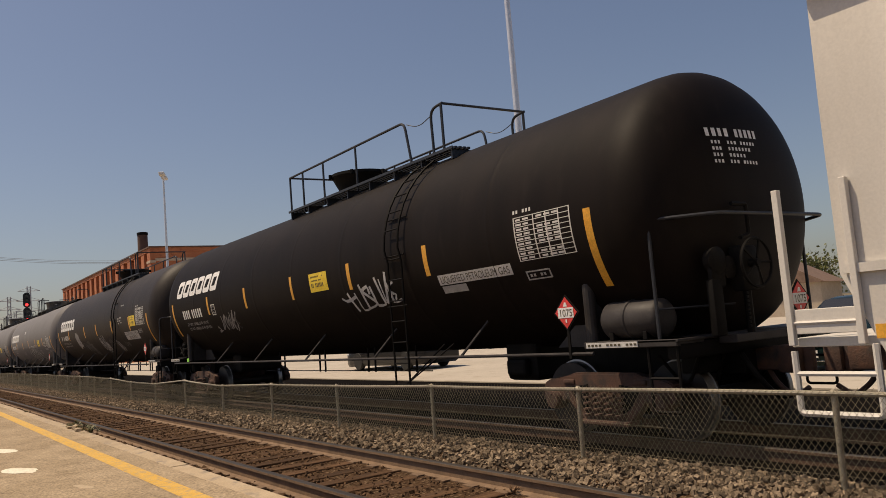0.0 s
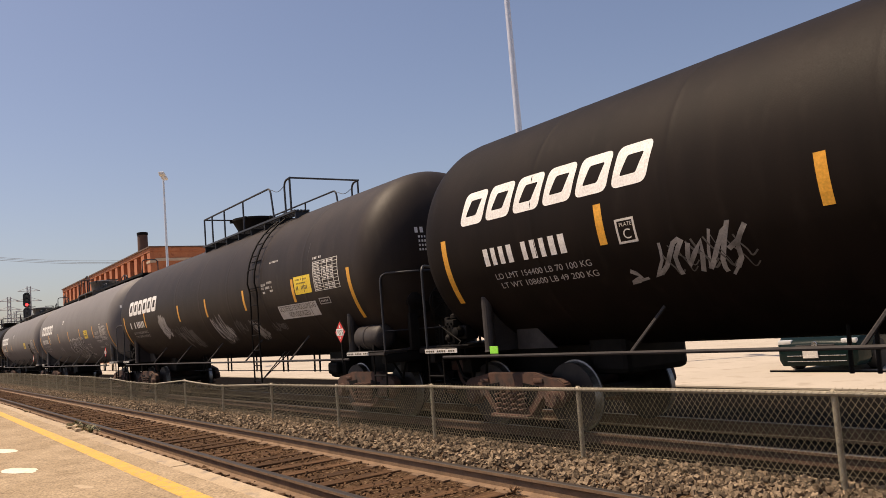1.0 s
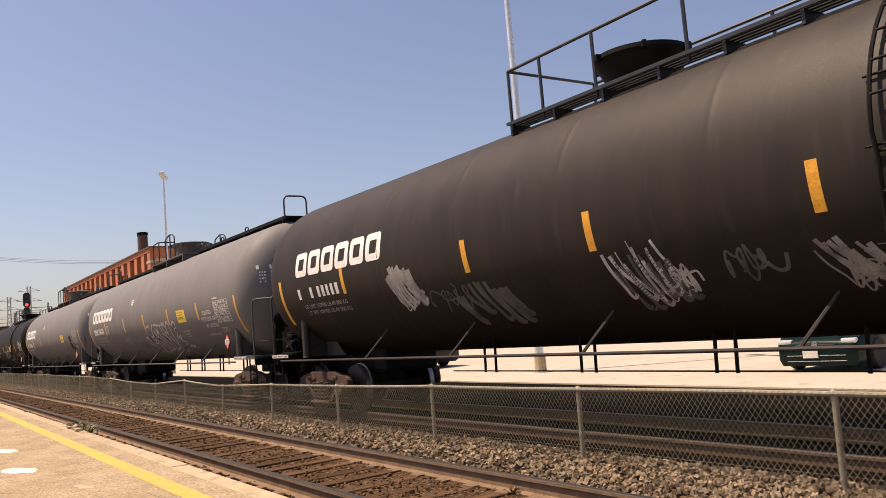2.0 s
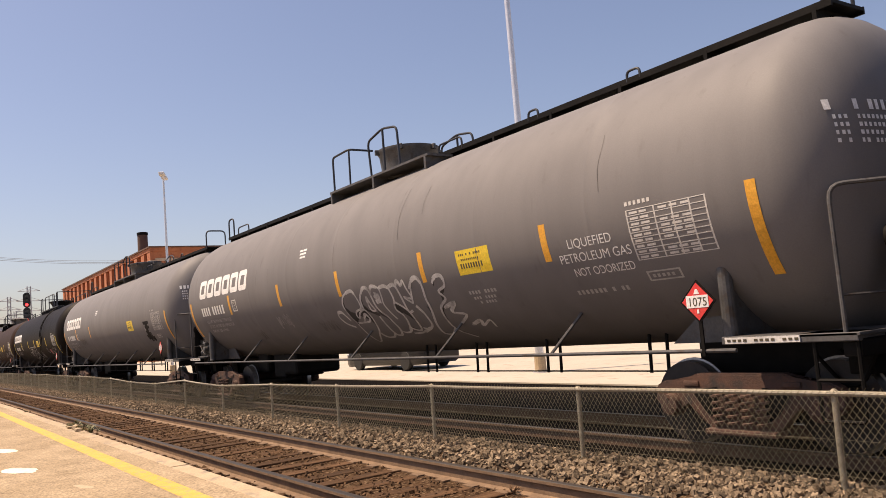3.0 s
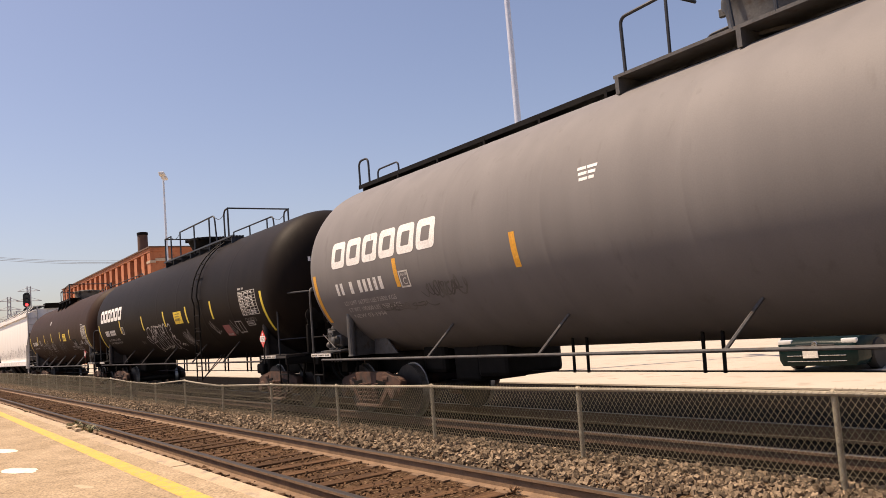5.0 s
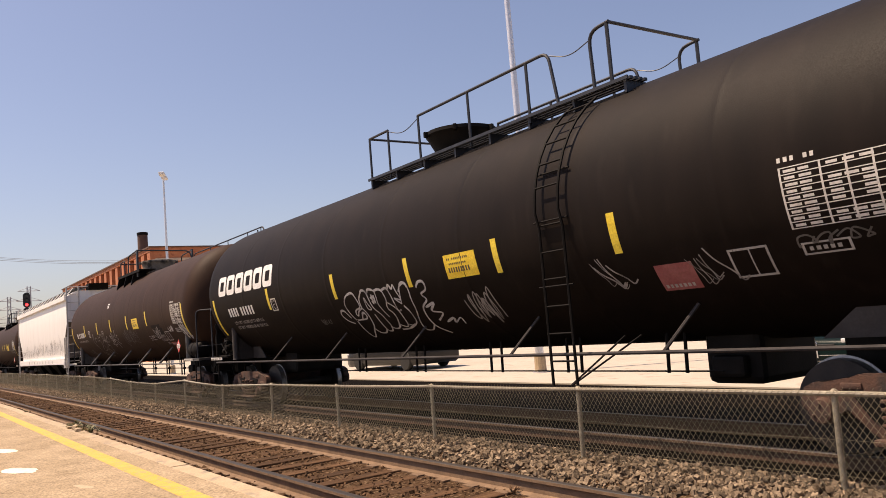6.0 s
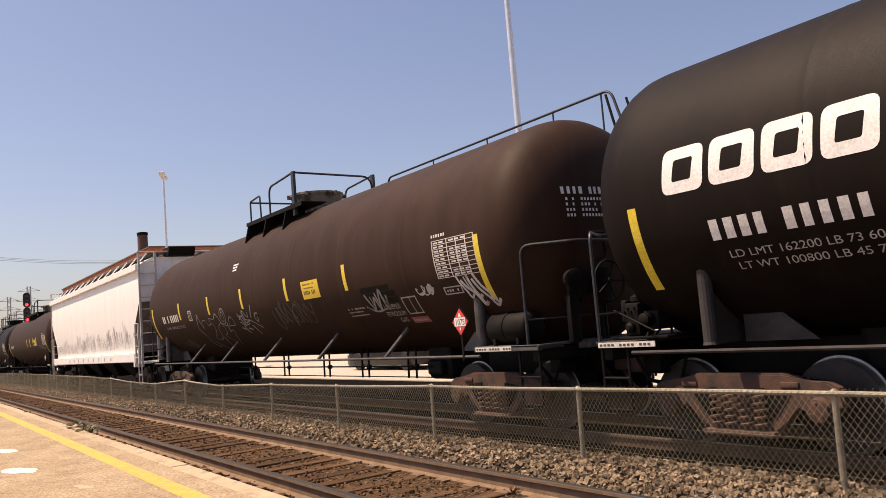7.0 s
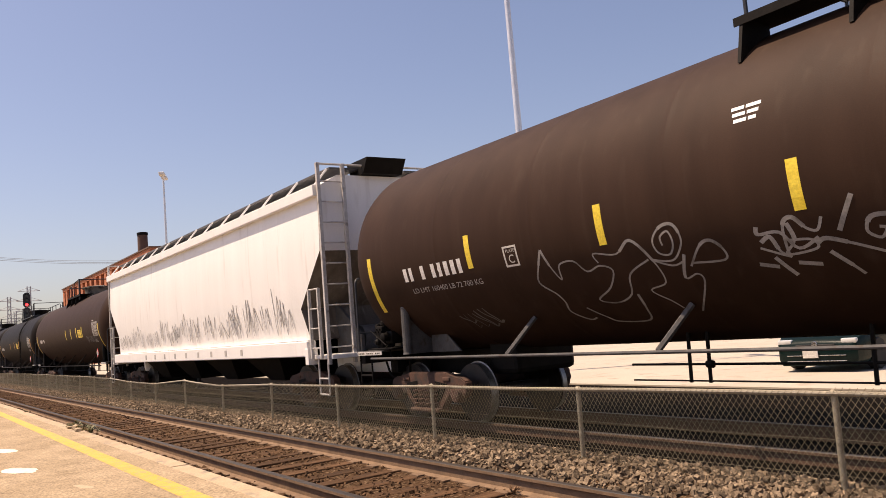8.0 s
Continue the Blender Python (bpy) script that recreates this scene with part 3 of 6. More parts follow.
def letters(bm, rng, x0, x1, d0, d1, count, w):
    """A spiky sprayed scribble: uneven up-and-down strokes with hooks, tied by a sweeping underline."""
    step, tall = (x1 - x0) / (2 * count), d1 - d0
    pts = []
    for k in range(2 * count + 1):
        x = x0 + step * (k + rng.uniform(-0.3, 0.3))
        if k % 2:
            pts.append((x, d0 + rng.uniform(0.08, 0.3) * tall))
            pts.append((x + 0.35 * step, d0 + rng.uniform(0.05, 0.15) * tall))
        else:
            pts.append((x, d1 - rng.uniform(0.0, 0.45) * tall))
    ribbon(bm, smooth_path(pts, 5), w)
    for k in range(count):
        x = x0 + 2 * step * (k + rng.uniform(0.1, 0.7))
        a, b = d0 + rng.uniform(0.1, 0.4) * tall, d1 - rng.uniform(0.0, 0.3) * tall
        ribbon(bm, smooth_path([(x, b), (x + 0.2 * step, (a + b) / 2), (x + rng.uniform(0.1, 0.6) * step, a)], 5), w * rng.uniform(0.5, 0.9), 0.009)
    ribbon(bm, smooth_path([(x0 - 0.1, d0 + 0.25 * tall), (x0 + 0.3 * (x1 - x0), d0 - 0.5), (x1, d0 + 0.16 * tall), (x1 + 0.1, d0 + 0.2 * tall)], 6), w * 0.8, 0.010)


def patch(bm, rng, x0, x1, d0, d1, count, w):
    """Broad painted-over bands side by side."""
    for k in range(count):
        d = d0 + (d1 - d0) * (k + 0.5) / count
        decal(bm, x0 + rng.uniform(0, 0.3), x1 - rng.uniform(0, 0.3), d - 2, d + 2, 0.003 + 0.0008 * k)


# sprayed tags: strokes on a unit field, x along the car and y up
FAT_HEAD = [
    [(-0.01, 0.11), (-0.06, 0.20), (-0.09, 0.35), (-0.08, 0.46), (-0.05, 0.48), (-0.03, 0.41), (-0.01, 0.27)],
    [(0.03, 0.20), (0.01, 0.38), (0.00, 0.60), (0.03, 0.76), (0.07, 0.83), (0.12, 0.85), (0.14, 0.76), (0.15, 0.61), (0.14, 0.50), (0.09, 0.45), (0.07, 0.36), (0.08, 0.31), (0.11, 0.41), (0.16, 0.47), (0.18, 0.35), (0.18, 0.20), (0.16, 0.02), (0.12, -0.13), (0.05, -0.36), (0.03, -0.16), (0.03, 0.18)],
    [(0.04, 0.20), (0.09, 0.20), (0.14, 0.21), (0.16, 0.28), (0.15, 0.37), (0.13, 0.34), (0.10, 0.21)],
]
FAT_FRONT = [
    [(0.16, 0.47), (0.17, 0.66), (0.20, 0.79), (0.23, 0.87), (0.26, 0.84), (0.27, 0.73), (0.27, 0.56), (0.28, 0.42), (0.31, 0.28), (0.32, 0.13), (0.32, -0.03), (0.29, -0.18), (0.26, -0.19), (0.25, -0.12), (0.25, 0.12), (0.25, 0.30)],
    [(0.23, 0.71), (0.22, 0.59), (0.22, 0.44), (0.25, 0.43), (0.24, 0.55), (0.23, 0.71)],
    [(0.14, -0.09), (0.16, -0.22), (0.21, -0.23), (0.25, -0.12)],
    [(0.27, 0.74), (0.29, 0.86), (0.32, 0.86), (0.35, 0.81), (0.35, 0.68), (0.34, 0.53), (0.35, 0.39), (0.37, 0.20)],
    [(0.29, 0.68), (0.33, 0.70)],
    [(0.29, 0.59), (0.33, 0.60)],
    [(0.31, 0.76), (0.30, 0.54)],
    [(0.33, 0.73), (0.32, 0.55)],
    [(0.31, -0.06), (0.34, -0.13), (0.38, -0.11), (0.41, 0.00)],
]
FAT_MIDDLE = [
    [(0.35, 0.82), (0.39, 0.84), (0.42, 0.80), (0.43, 0.70), (0.43, 0.59), (0.41, 0.46), (0.41, 0.37), (0.43, 0.28), (0.43, 0.15), (0.41, -0.01), (0.44, -0.09), (0.46, -0.10), (0.48, -0.03), (0.49, 0.13), (0.49, 0.29), (0.47, 0.42), (0.43, 0.53)],
    [(0.42, 0.80), (0.46, 0.84), (0.48, 0.80), (0.49, 0.64), (0.49, 0.49), (0.49, 0.32), (0.52, 0.34)],
    [(0.48, 0.81), (0.50, 0.89), (0.52, 0.80), (0.54, 0.88), (0.55, 0.74), (0.56, 0.56), (0.51, 0.60), (0.55, 0.47)],
    [(0.55, 0.46), (0.57, 0.63), (0.59, 0.80), (0.62, 0.89), (0.65, 0.86), (0.66, 0.75)],
    [(0.56, 0.42), (0.58, 0.28), (0.58, 0.13), (0.57, 0.01), (0.53, -0.08), (0.49, -0.05)],
]
FAT_TAIL = [
    [(0.57, 0.72), (0.60, 0.84), (0.64, 0.88), (0.66, 0.75), (0.65, 0.53), (0.64, 0.29), (0.60, -0.01), (0.59, -0.22), (0.64, -0.25), (0.69, -0.11)],
    [(0.73, 0.75), (0.76, 0.85), (0.80, 0.84), (0.80, 0.69), (0.75, 0.61), (0.77, 0.48), (0.71, 0.33), (0.69, 0.06), (0.70, -0.18), (0.76, -0.39)],
    [(0.39, -0.17), (0.46, -0.16), (0.54, -0.06)],
    [(0.73, 0.32), (0.81, 0.40), (0.76, 0.23), (0.83, 0.16), (0.76, -0.01)],
    [(0.81, -0.07), (0.88, 0.02), (0.87, -0.10), (0.93, 0.01), (0.93, -0.15)],
]
SPIKY = [
    [(0.00, 0.47), (0.07, 0.37), (0.17, 0.39), (0.28, 0.48)],
    [(0.13, 0.60), (0.17, 0.34), (0.22, 0.00)],
    [(0.26, 0.58), (0.29, 0.31), (0.31, 0.02), (0.43, 0.06), (0.58, 0.16), (0.53, 0.33), (0.40, 0.59)],
    [(0.37, 0.79), (0.40, 0.51), (0.42, 0.08)],
    [(0.39, 0.58), (0.51, 0.70), (0.52, 0.47)],
    [(0.56, 0.69), (0.58, 0.38), (0.59, 0.11), (0.72, 0.12)],
    [(0.67, 0.91), (0.70, 0.56), (0.72, 0.14)],
    [(0.74, 0.84), (0.75, 0.47), (0.75, 0.14), (0.81, 0.46), (0.86, 1.00)],
    [(0.84, 0.73), (0.86, 0.42), (0.86, 0.13)],
    [(0.95, 0.71), (0.89, 0.64), (0.87, 0.43), (0.94, 0.36), (0.89, 0.14), (1.00, 0.21)],
]
SCRIBBLE = [
    [(0.03, 0.33), (0.10, 0.18), (0.00, 0.07), (0.16, 0.13)],
    [(0.35, 0.81), (0.33, 0.47), (0.23, 0.13), (0.35, 0.34), (0.46, 0.76), (0.53, 0.79), (0.44, 0.49), (0.44, 0.12)],
    [(0.57, 0.72), (0.52, 0.28), (0.67, 0.73), (0.60, 0.13)],
    [(0.75, 0.91), (0.66, 0.17), (0.76, 0.53), (0.89, 1.00), (0.77, 0.31), (0.77, 0.07)],
    [(1.00, 0.90), (0.91, 0.58), (0.90, 0.31), (0.80, 0.00)],
    [(0.84, 0.50), (0.92, 0.63)],
]
VINES = [
    [(0.08, 0.99), (0.04, 0.83), (0.00, 0.64), (0.07, 0.48), (0.09, 0.36), (0.08, 0.22), (0.15, 0.08), (0.20, 0.10)],
    [(0.08, 0.99), (0.11, 0.81), (0.15, 0.64), (0.17, 0.80), (0.26, 0.82), (0.32, 0.69), (0.40, 0.73), (0.46, 0.66), (0.40, 0.48), (0.30, 0.35), (0.39, 0.29), (0.49, 0.38), (0.54, 0.60), (0.66, 0.72)],
    [(0.40, 0.76), (0.39, 0.86), (0.51, 0.82), (0.60, 0.93), (0.68, 0.70), (0.69, 0.47), (0.60, 0.40), (0.66, 0.25), (0.69, 0.14)],
    [(0.75, 0.83), (0.75, 0.91), (0.79, 0.95), (0.80, 0.84), (0.77, 0.74), (0.72, 0.77), (0.71, 0.89), (0.76, 1.00), (0.82, 1.00), (0.84, 0.85), (0.79, 0.70), (0.74, 0.68), (0.68, 0.71), (0.76, 0.63), (0.82, 0.66)],
    [(0.83, 0.72), (0.79, 0.49), (0.85, 0.52), (0.86, 0.42), (0.76, 0.08)],
    [(0.84, 0.60), (0.91, 0.78), (0.96, 0.81), (1.00, 0.72), (0.99, 0.62), (0.85, 0.63)],
    [(0.19, 0.26), (0.26, 0.10), (0.31, 0.01), (0.47, 0.00), (0.51, 0.18), (0.52, 0.37)],
]
VINE_CURLS = [
    [(0.08, 0.80), (0.08, 0.70), (0.24, 0.69), (0.34, 0.45), (0.50, 0.56)],
    [(0.08, 0.59), (0.16, 0.65), (0.20, 0.44), (0.26, 0.35), (0.06, 0.52)],
    [(0.25, 0.35), (0.28, 0.77), (0.36, 0.85), (0.44, 0.69), (0.51, 0.65), (0.56, 0.80)],
    [(0.31, 0.79), (0.33, 0.57), (0.24, 0.39), (0.46, 0.42), (0.45, 0.54), (0.30, 0.57)],
    [(0.00, 0.30), (0.14, 0.23)],
    [(0.14, 0.37), (0.24, 0.08)],
    [(0.29, 0.26), (0.45, 0.20)],
    [(0.79, 1.00), (0.65, 0.60)],
    [(0.48, 0.49), (0.55, 0.53), (0.71, 0.42), (0.93, 0.23)],
    [(0.54, 0.36), (0.64, 0.14), (0.69, 0.00)],
    [(0.90, 0.58), (0.94, 0.55), (0.89, 0.45), (0.82, 0.55), (0.87, 0.71), (1.00, 0.71)],
]
TAGS = {"fat": FAT_HEAD + FAT_FRONT + FAT_MIDDLE + FAT_TAIL, "spiky": SPIKY, "scribble": SCRIBBLE, "vines": VINES, "curls": VINE_CURLS}


def tag(bm, rng, name, x0, x1, d0, d1, w, fill=None):
    """A sprayed tag: each stroke a tapering painted line; closed letters may be filled."""
    for n, stroke in enumerate(TAGS[name]):
        pts = [(x0 + (x1 - x0) * u, d0 + (d1 - d0) * v) for u, v in stroke]
        path = smooth_path(pts, 5) if name not in ("spiky", "scribble") else smooth_path(pts, 2)
        ribbon(bm, path, w * rng.uniform(0.85, 1.15), 0.010 + 0.0004 * n)
        # sprayed over twice towards the upper bends
        top = max(range(len(path)), key=lambda k: path[k][1])
        ribbon(bm, path[max(top - 4, 0):top + 6], w * 1.5, 0.0102 + 0.0004 * n)
        if fill is not None and len(stroke) > 8:
            cx, cd = sum(p[0] for p in path) / len(path), sum(p[1] for p in path) / len(path)
            hub = fill.verts.new(wrap(cx, cd, 0.004 + 0.0004 * n))
            rim = [fill.verts.new(wrap(px, pd, 0.004 + 0.0004 * n)) for px, pd in path]
            for k in range(len(rim)):
                fill.faces.new((hub, rim[k], rim[(k + 1) % len(rim)]))


SIDE_FRAME = [(-1.13, 0.50), (-1.10, 0.66), (-0.98, 0.72), (-0.72, 0.73), (-0.52, 0.80), (0.52, 0.80), (0.72, 0.73), (0.98, 0.72), (1.10, 0.66), (1.13, 0.50), (1.02, 0.40), (0.78, 0.40),
              (0.66, 0.50), (0.46, 0.28), (0.36, 0.19), (-0.36, 0.19), (-0.46, 0.28), (-0.66, 0.50), (-0.78, 0.40), (-1.02, 0.40)]
SHARED = {}


def truck_meshes():
    if SHARED:
        return
    root = empty("parts_store", "", "")
    bm = bmesh.new()
    # cast frame in two thicknesses, with dark openings either side of the springs
    prism(bm, SIDE_FRAME, -0.07, 0.07)
    bmesh.ops.bevel(bm, geom=list(bm.edges), offset=0.018, segments=2, affect="EDGES")
    for s in (-1, 1):
        lathe(bm, [(-0.15, 0.06), (-0.145, 0.11), (-0.06, 0.13), (0.02, 0.13)], "y", (s * 0.89, 0, 0.457), 16)
        for k in range(3):
            a = radians(90 + 120 * k)
            lathe(bm, [(-0.165, 0.012), (-0.145, 0.02)], "y", (s * 0.89 + 0.07 * math.cos(a), 0, 0.457 + 0.07 * math.sin(a)), 6)
        box(bm, s * 0.60 - 0.10, s * 0.60 + 0.10, -0.09, 0.05, 0.66, 0.72, 0.01)
    box(bm, -0.42, 0.42, -0.16, 0.10, 0.17, 0.23, 0.015)
    SHARED["frame"] = part("side_frame", bm, RUST, root, smooth=True).data
    bm = bmesh.new()
    prism(bm, [(0.27, 0.66), (0.60, 0.62), (0.44, 0.40), (0.30, 0.30)], -0.082, 0.082)
    SHARED["recess"] = part("frame_opening", bm, PLATE_BLACK, root).data
    bm = bmesh.new()
    pts = [(0.075 * math.cos(t * 0.7), 0.075 * math.sin(t * 0.7), 0.24 + t * 0.0078) for t in range(0, 46)]
    tube(bm, pts, 0.017, 6)
    SHARED["spring"] = part("spring", bm, RUST, root, smooth=True).data
    bm = bmesh.new()
    lathe(bm, [(-0.90, 0.07), (-0.80, 0.07), (-0.80, 0.12), (-0.785, 0.40), (-0.782, 0.45), (-0.67, 0.459), (-0.665, 0.482), (-0.64, 0.482), (-0.64, 0.40), (-0.665, 0.34), (-0.66, 0.14), (-0.60, 0.10), (-0.55, 0.085),
               (0.55, 0.085), (0.60, 0.10), (0.66, 0.14), (0.665, 0.34), (0.64, 0.40), (0.64, 0.482), (0.665, 0.482), (0.67, 0.459), (0.782, 0.45), (0.785, 0.40), (0.80, 0.12), (0.80, 0.07), (0.90, 0.07)], "y", (0, 0, 0), 40)
    for f in bm.faces:
        c = f.calc_center_median()
        if math.hypot(c.x, c.z) > 0.425 and 0.66 < abs(c.y):
            f.material_index = 1
    for s in (-1, 1):
        for k in range(2):
            box(bm, -0.03, 0.03, s * 0.800 - 0.006, s * 0.800 + 0.006, 0.16, 0.24, 0, pose(0, 0, 0, 0, 180 * k, 0))
    SHARED["wheelset"] = part("wheelset", bm, (WHEEL_STEEL, TREAD), root, smooth=True).data
    bm = bmesh.new()
    box(bm, -0.22, 0.22, -1.06, 1.06, 0.50, 0.70, 0.03)
    lathe(bm, [(0.70, 0.25), (0.80, 0.2)], "z", (0, 0, 0), 20)
    SHARED["bolster"] = part("bolster", bm, RUST, root, smooth=True).data
    bm = bmesh.new()
    for s in (-1, 1):
        tube(bm, [(s * 0.32, -0.78, 0.36), (s * 0.32, 0.78, 0.36)], 0.045, 8)
        for e in (-1, 1):
            box(bm, s * 0.36 - 0.04, s * 0.36 + 0.08, e * 0.74 - 0.06, e * 0.74 + 0.06, 0.28, 0.52, 0.015)
    tube(bm, [(-0.3, 0.05, 0.62), (0.3, 0.05, 0.3)], 0.025, 8)
    SHARED["brake_beam"] = part("brake_beam", bm, PLATE_BLACK, root, smooth=True).data
    bm = bmesh.new()
    box(bm, -0.12, 0.33, -0.13, 0.13, -0.12, 0.14, 0.03)
    box(bm, 0.28, 0.52, -0.16, 0.02, -0.15, 0.16, 0.04)
    box(bm, 0.42, 0.62, 0.00, 0.09, -0.15, 0.16, 0.03)
    box(bm, -0.62, -0.1, -0.10, 0.10, -0.09, 0.10, 0.02)
    tube(bm, rounded([(0.10, -0.05, -0.1), (0.22, -0.10, -0.26), (0.45, -0.14, -0.42), (0.62, -0.12, -0.30)], 0.1), 0.028, 8)
    SHARED["coupler"] = part("coupler", bm, RUST, root, smooth=True).data
    for o in list(root.children):
        bpy.data.objects.remove(o)
    bpy.data.objects.remove(root)


WHEELSETS = []


def truck(car, x, name="truck"):
    """A four-wheel truck; its place is on the rail."""
    truck_meshes()
    t = new(name)
    t.empty_display_size = 0.2
    t.parent = car
    t.matrix_basis = pose(x, 0, 0)
    for s in (-1, 1):
        share("side_frame", SHARED["frame"], t, pose(0, s * 1.02, 0, 0, 0, 0 if s < 0 else 180))
        for turn in (0, 180):
            share("frame_opening", SHARED["recess"], t, pose(0, s * 1.02, 0, 0, 0, turn))
        for k in (-0.26, -0.09, 0.09, 0.26):
            share("spring", SHARED["spring"], t, pose(k, s * 1.09, 0))
        w = share("wheelset", SHARED["wheelset"], t, pose(s * 0.89, 0, 0.457))
        WHEELSETS.append((w, s * 0.89))
    share("bolster", SHARED["bolster"], t, pose(0, 0, 0))
    share("brake_beam", SHARED["brake_beam"], t, pose(0, 0, 0))


def placard(car, x, y, z, face, holder=PLATE_BLACK):
    """A red diamond hazard placard in its holder; face: degrees that it is turned about z (0: towards the platform)."""
    m = pose(x, y, z, 0, 0, face)
    bm = bmesh.new()
    s = 0.19
    prism(bm, [(0, -s - 0.03), (s + 0.03, 0), (0, s + 0.03), (-s - 0.03, 0)], 0.0, 0.012)
    box(bm, -0.02, 0.02, 0.004, 0.02, -0.55, -0.15)
    p = part("placard_holder", bm, holder, car, at=m)
    bm = bmesh.new()
    prism(bm, [(0, -s), (s, 0), (0, s), (-s, 0)], -0.006, -0.001)
    part("placard", bm, RED_SIGN, p, "red diamond hazard placard")
    bm = bmesh.new()
    box(bm, -0.135, 0.135, -0.010, -0.0065, -0.062, 0.062)
    prism(bm, [(-0.035, 0.075), (0.035, 0.075), (0.012, 0.125), (-0.012, 0.125)], -0.010, -0.0065)
    box(bm, -0.012, 0.012, -0.010, -0.0065, -0.12, -0.08)
    part("placard_number_panel", bm, WHITE_PAINT, p)
    bm = bmesh.new()
    lettering(bm, "1075", 0, 0, 0.09, 0.23, mapping=lambda u, v: Vector((-0.115 + u, -0.012, -0.045 + v)))
    part("placard_number", bm, SIGN_DARK, p)


def end_fittings(car, e, steel, handrail, brake, rail_x=9.24):
    """Draft sill, platform, steps, handrails and coupler at one end (e = 1 or -1)."""
    # stub sill and deck
    bm = bmesh.new()
    box(bm, *sorted((e * 6.9, e * 9.45)), -0.35, 0.35, 0.72, 1.12, 0.03)
    box(bm, *sorted((e * 9.30, e * 9.48)), -1.45, 1.45, 0.98, 1.16, 0.02)
    part("stub_sill", bm, PLATE_BLACK, car, smooth=True)
    bm = bmesh.new()
    box(bm, *sorted((e * 8.9, e * 9.50)), -1.5, 1.5, 1.165, 1.20, 0.008)
    if brake:
        box(bm, e * 9.48, e * 9.72, -0.8, 0.1, 1.10, 1.19, 0.008)
    part("end_platform", bm, steel, car)
    # saddle webs carrying the tank
    for s in (-1, 1):
        bm = bmesh.new()
        x = 8.12 if e > 0 else -7.99
        arc = [(s * R * math.cos(radians(a)), ZC - R * math.sin(radians(a))) for a in (38, 45, 52, 60, 68, 76, 84)]
        foot = [(s * 0.2, 1.12), (s * 1.42, 1.12)]
        ys = [bm.verts.new((x - 0.012, y, z)) for y, z in arc + foot]
        yb = [bm.verts.new((x + 0.012, y, z)) for y, z in arc + foot]
        n = len(ys)
        bm.faces.new(ys)
        bm.faces.new(yb[::-1])
        for i in range(n):
            bm.faces.new((ys[i], yb[i], yb[(i + 1) % n], ys[(i + 1) % n]))
        lathe(bm, [(1.12, 0.085), (1.15, 0.075), (1.88, 0.075), (1.93, 0.04)], "z", (x, s * 1.36, 0), 14)
        part("saddle_web", bm, steel, car)
        # sloping gusset from the web along the sill
        bm = bmesh.new()
        prism(bm, [(e * 7.86, 1.75), (e * 7.86, 1.12), (e * 7.05, 1.12)][::e], s * 0.95 - 0.012, s * 0.95 + 0.012)
        part("gusset", bm, steel, car)
        # handrail round the platform corner
        bm = bmesh.new()
        hx = e * (rail_x if e > 0 else 9.48)
        tube(bm, rounded([(hx, s * 1.45, 1.17), (hx, s * 1.45, 2.50), (e * 9.80, s * 1.0, 2.50), (e * 9.80, s * 0.01, 2.50)], 0.14), 0.021, 8)
        tube(bm, [(hx, s * 1.45, 1.52), (e * 9.6, s * 0.6, 1.52)], 0.014, 6)
        part("end_handrail", bm, handrail, car, smooth=True)
        # steps
        bm = bmesh.new()
        sx = e * 9.25
        tube(bm, rounded([(sx - 0.2, s * 1.46, 1.16), (sx - 0.2, s * 1.46, 0.42), (sx + 0.2, s * 1.46, 0.42), (sx + 0.2, s * 1.46, 1.16)], 0.05), 0.018, 6)
        tube(bm, [(sx - 0.2, s * 1.46, 0.78), (sx + 0.2, s * 1.46, 0.78)], 0.018, 6)
        part("step", bm, PLATE_BLACK, car, smooth=True)
    share("coupler", SHARED["coupler"], car, pose(e * 9.44, 0, 0.86, 0, 0, 0 if e > 0 else 180))
    # hoses, pipes and rigging under the deck
    bm = bmesh.new()
    for k in range(5):
        y = -1.0 + 0.45 * k
        tube(bm, rounded([(e * 9.35, y, 0.98), (e * 9.2, y, 0.70 - 0.05 * (k % 2)), (e * 8.9, y + 0.2, 0.66), (e * 8.7, y + 0.1, 0.98)], 0.1), 0.022, 6)
    tube(bm, rounded([(e * 9.50, -0.45, 0.95), (e * 9.67, -0.5, 0.75), (e * 9.80, -0.3, 0.45), (e * 9.95, -0.1, 0.5)], 0.15), 0.03, 8)
    box(bm, *sorted((e * 9.05, e * 9.3)), -0.95, -0.55, 0.78, 1.0, 0.02)
    part("brake_rigging", bm, PLATE_BLACK, car, smooth=True)
    if brake:
        bm = bmesh.new()
        tube(bm, [(e * 9.66, -0.45, 1.19), (e * 9.66, -0.45, 2.05)], 0.045, 8)
        tube(bm, rounded([(e * 9.70, -0.62, 2.62), (e * 9.70, -0.36, 2.62), (e * 9.70, -0.36, 2.28), (e * 9.70, -0.52, 2.24)], 0.04), 0.025, 6)
        box(bm, *sorted((e * 9.58, e * 9.68)), -1.06, -0.88, 1.18, 1.80, 0.03)
        lathe(bm, [(-0.06, 0.13), (0.04, 0.15), (0.07, 0.10)], "x", (e * 9.63, -0.92, 2.0), 18)
        box(bm, *sorted((e * 9.60, e * 9.67)), -1.04, -0.80, 1.70, 2.0, 0.03)
        box(bm, *sorted((e * 9.57, e * 9.74)), -0.60, -0.30, 1.65, 2.15, 0.03)
        lathe(bm, [(-0.05, 0.10), (0.03, 0.13), (0.06, 0.06)], "x", (e * 9.62, -0.70, 1.92), 14)
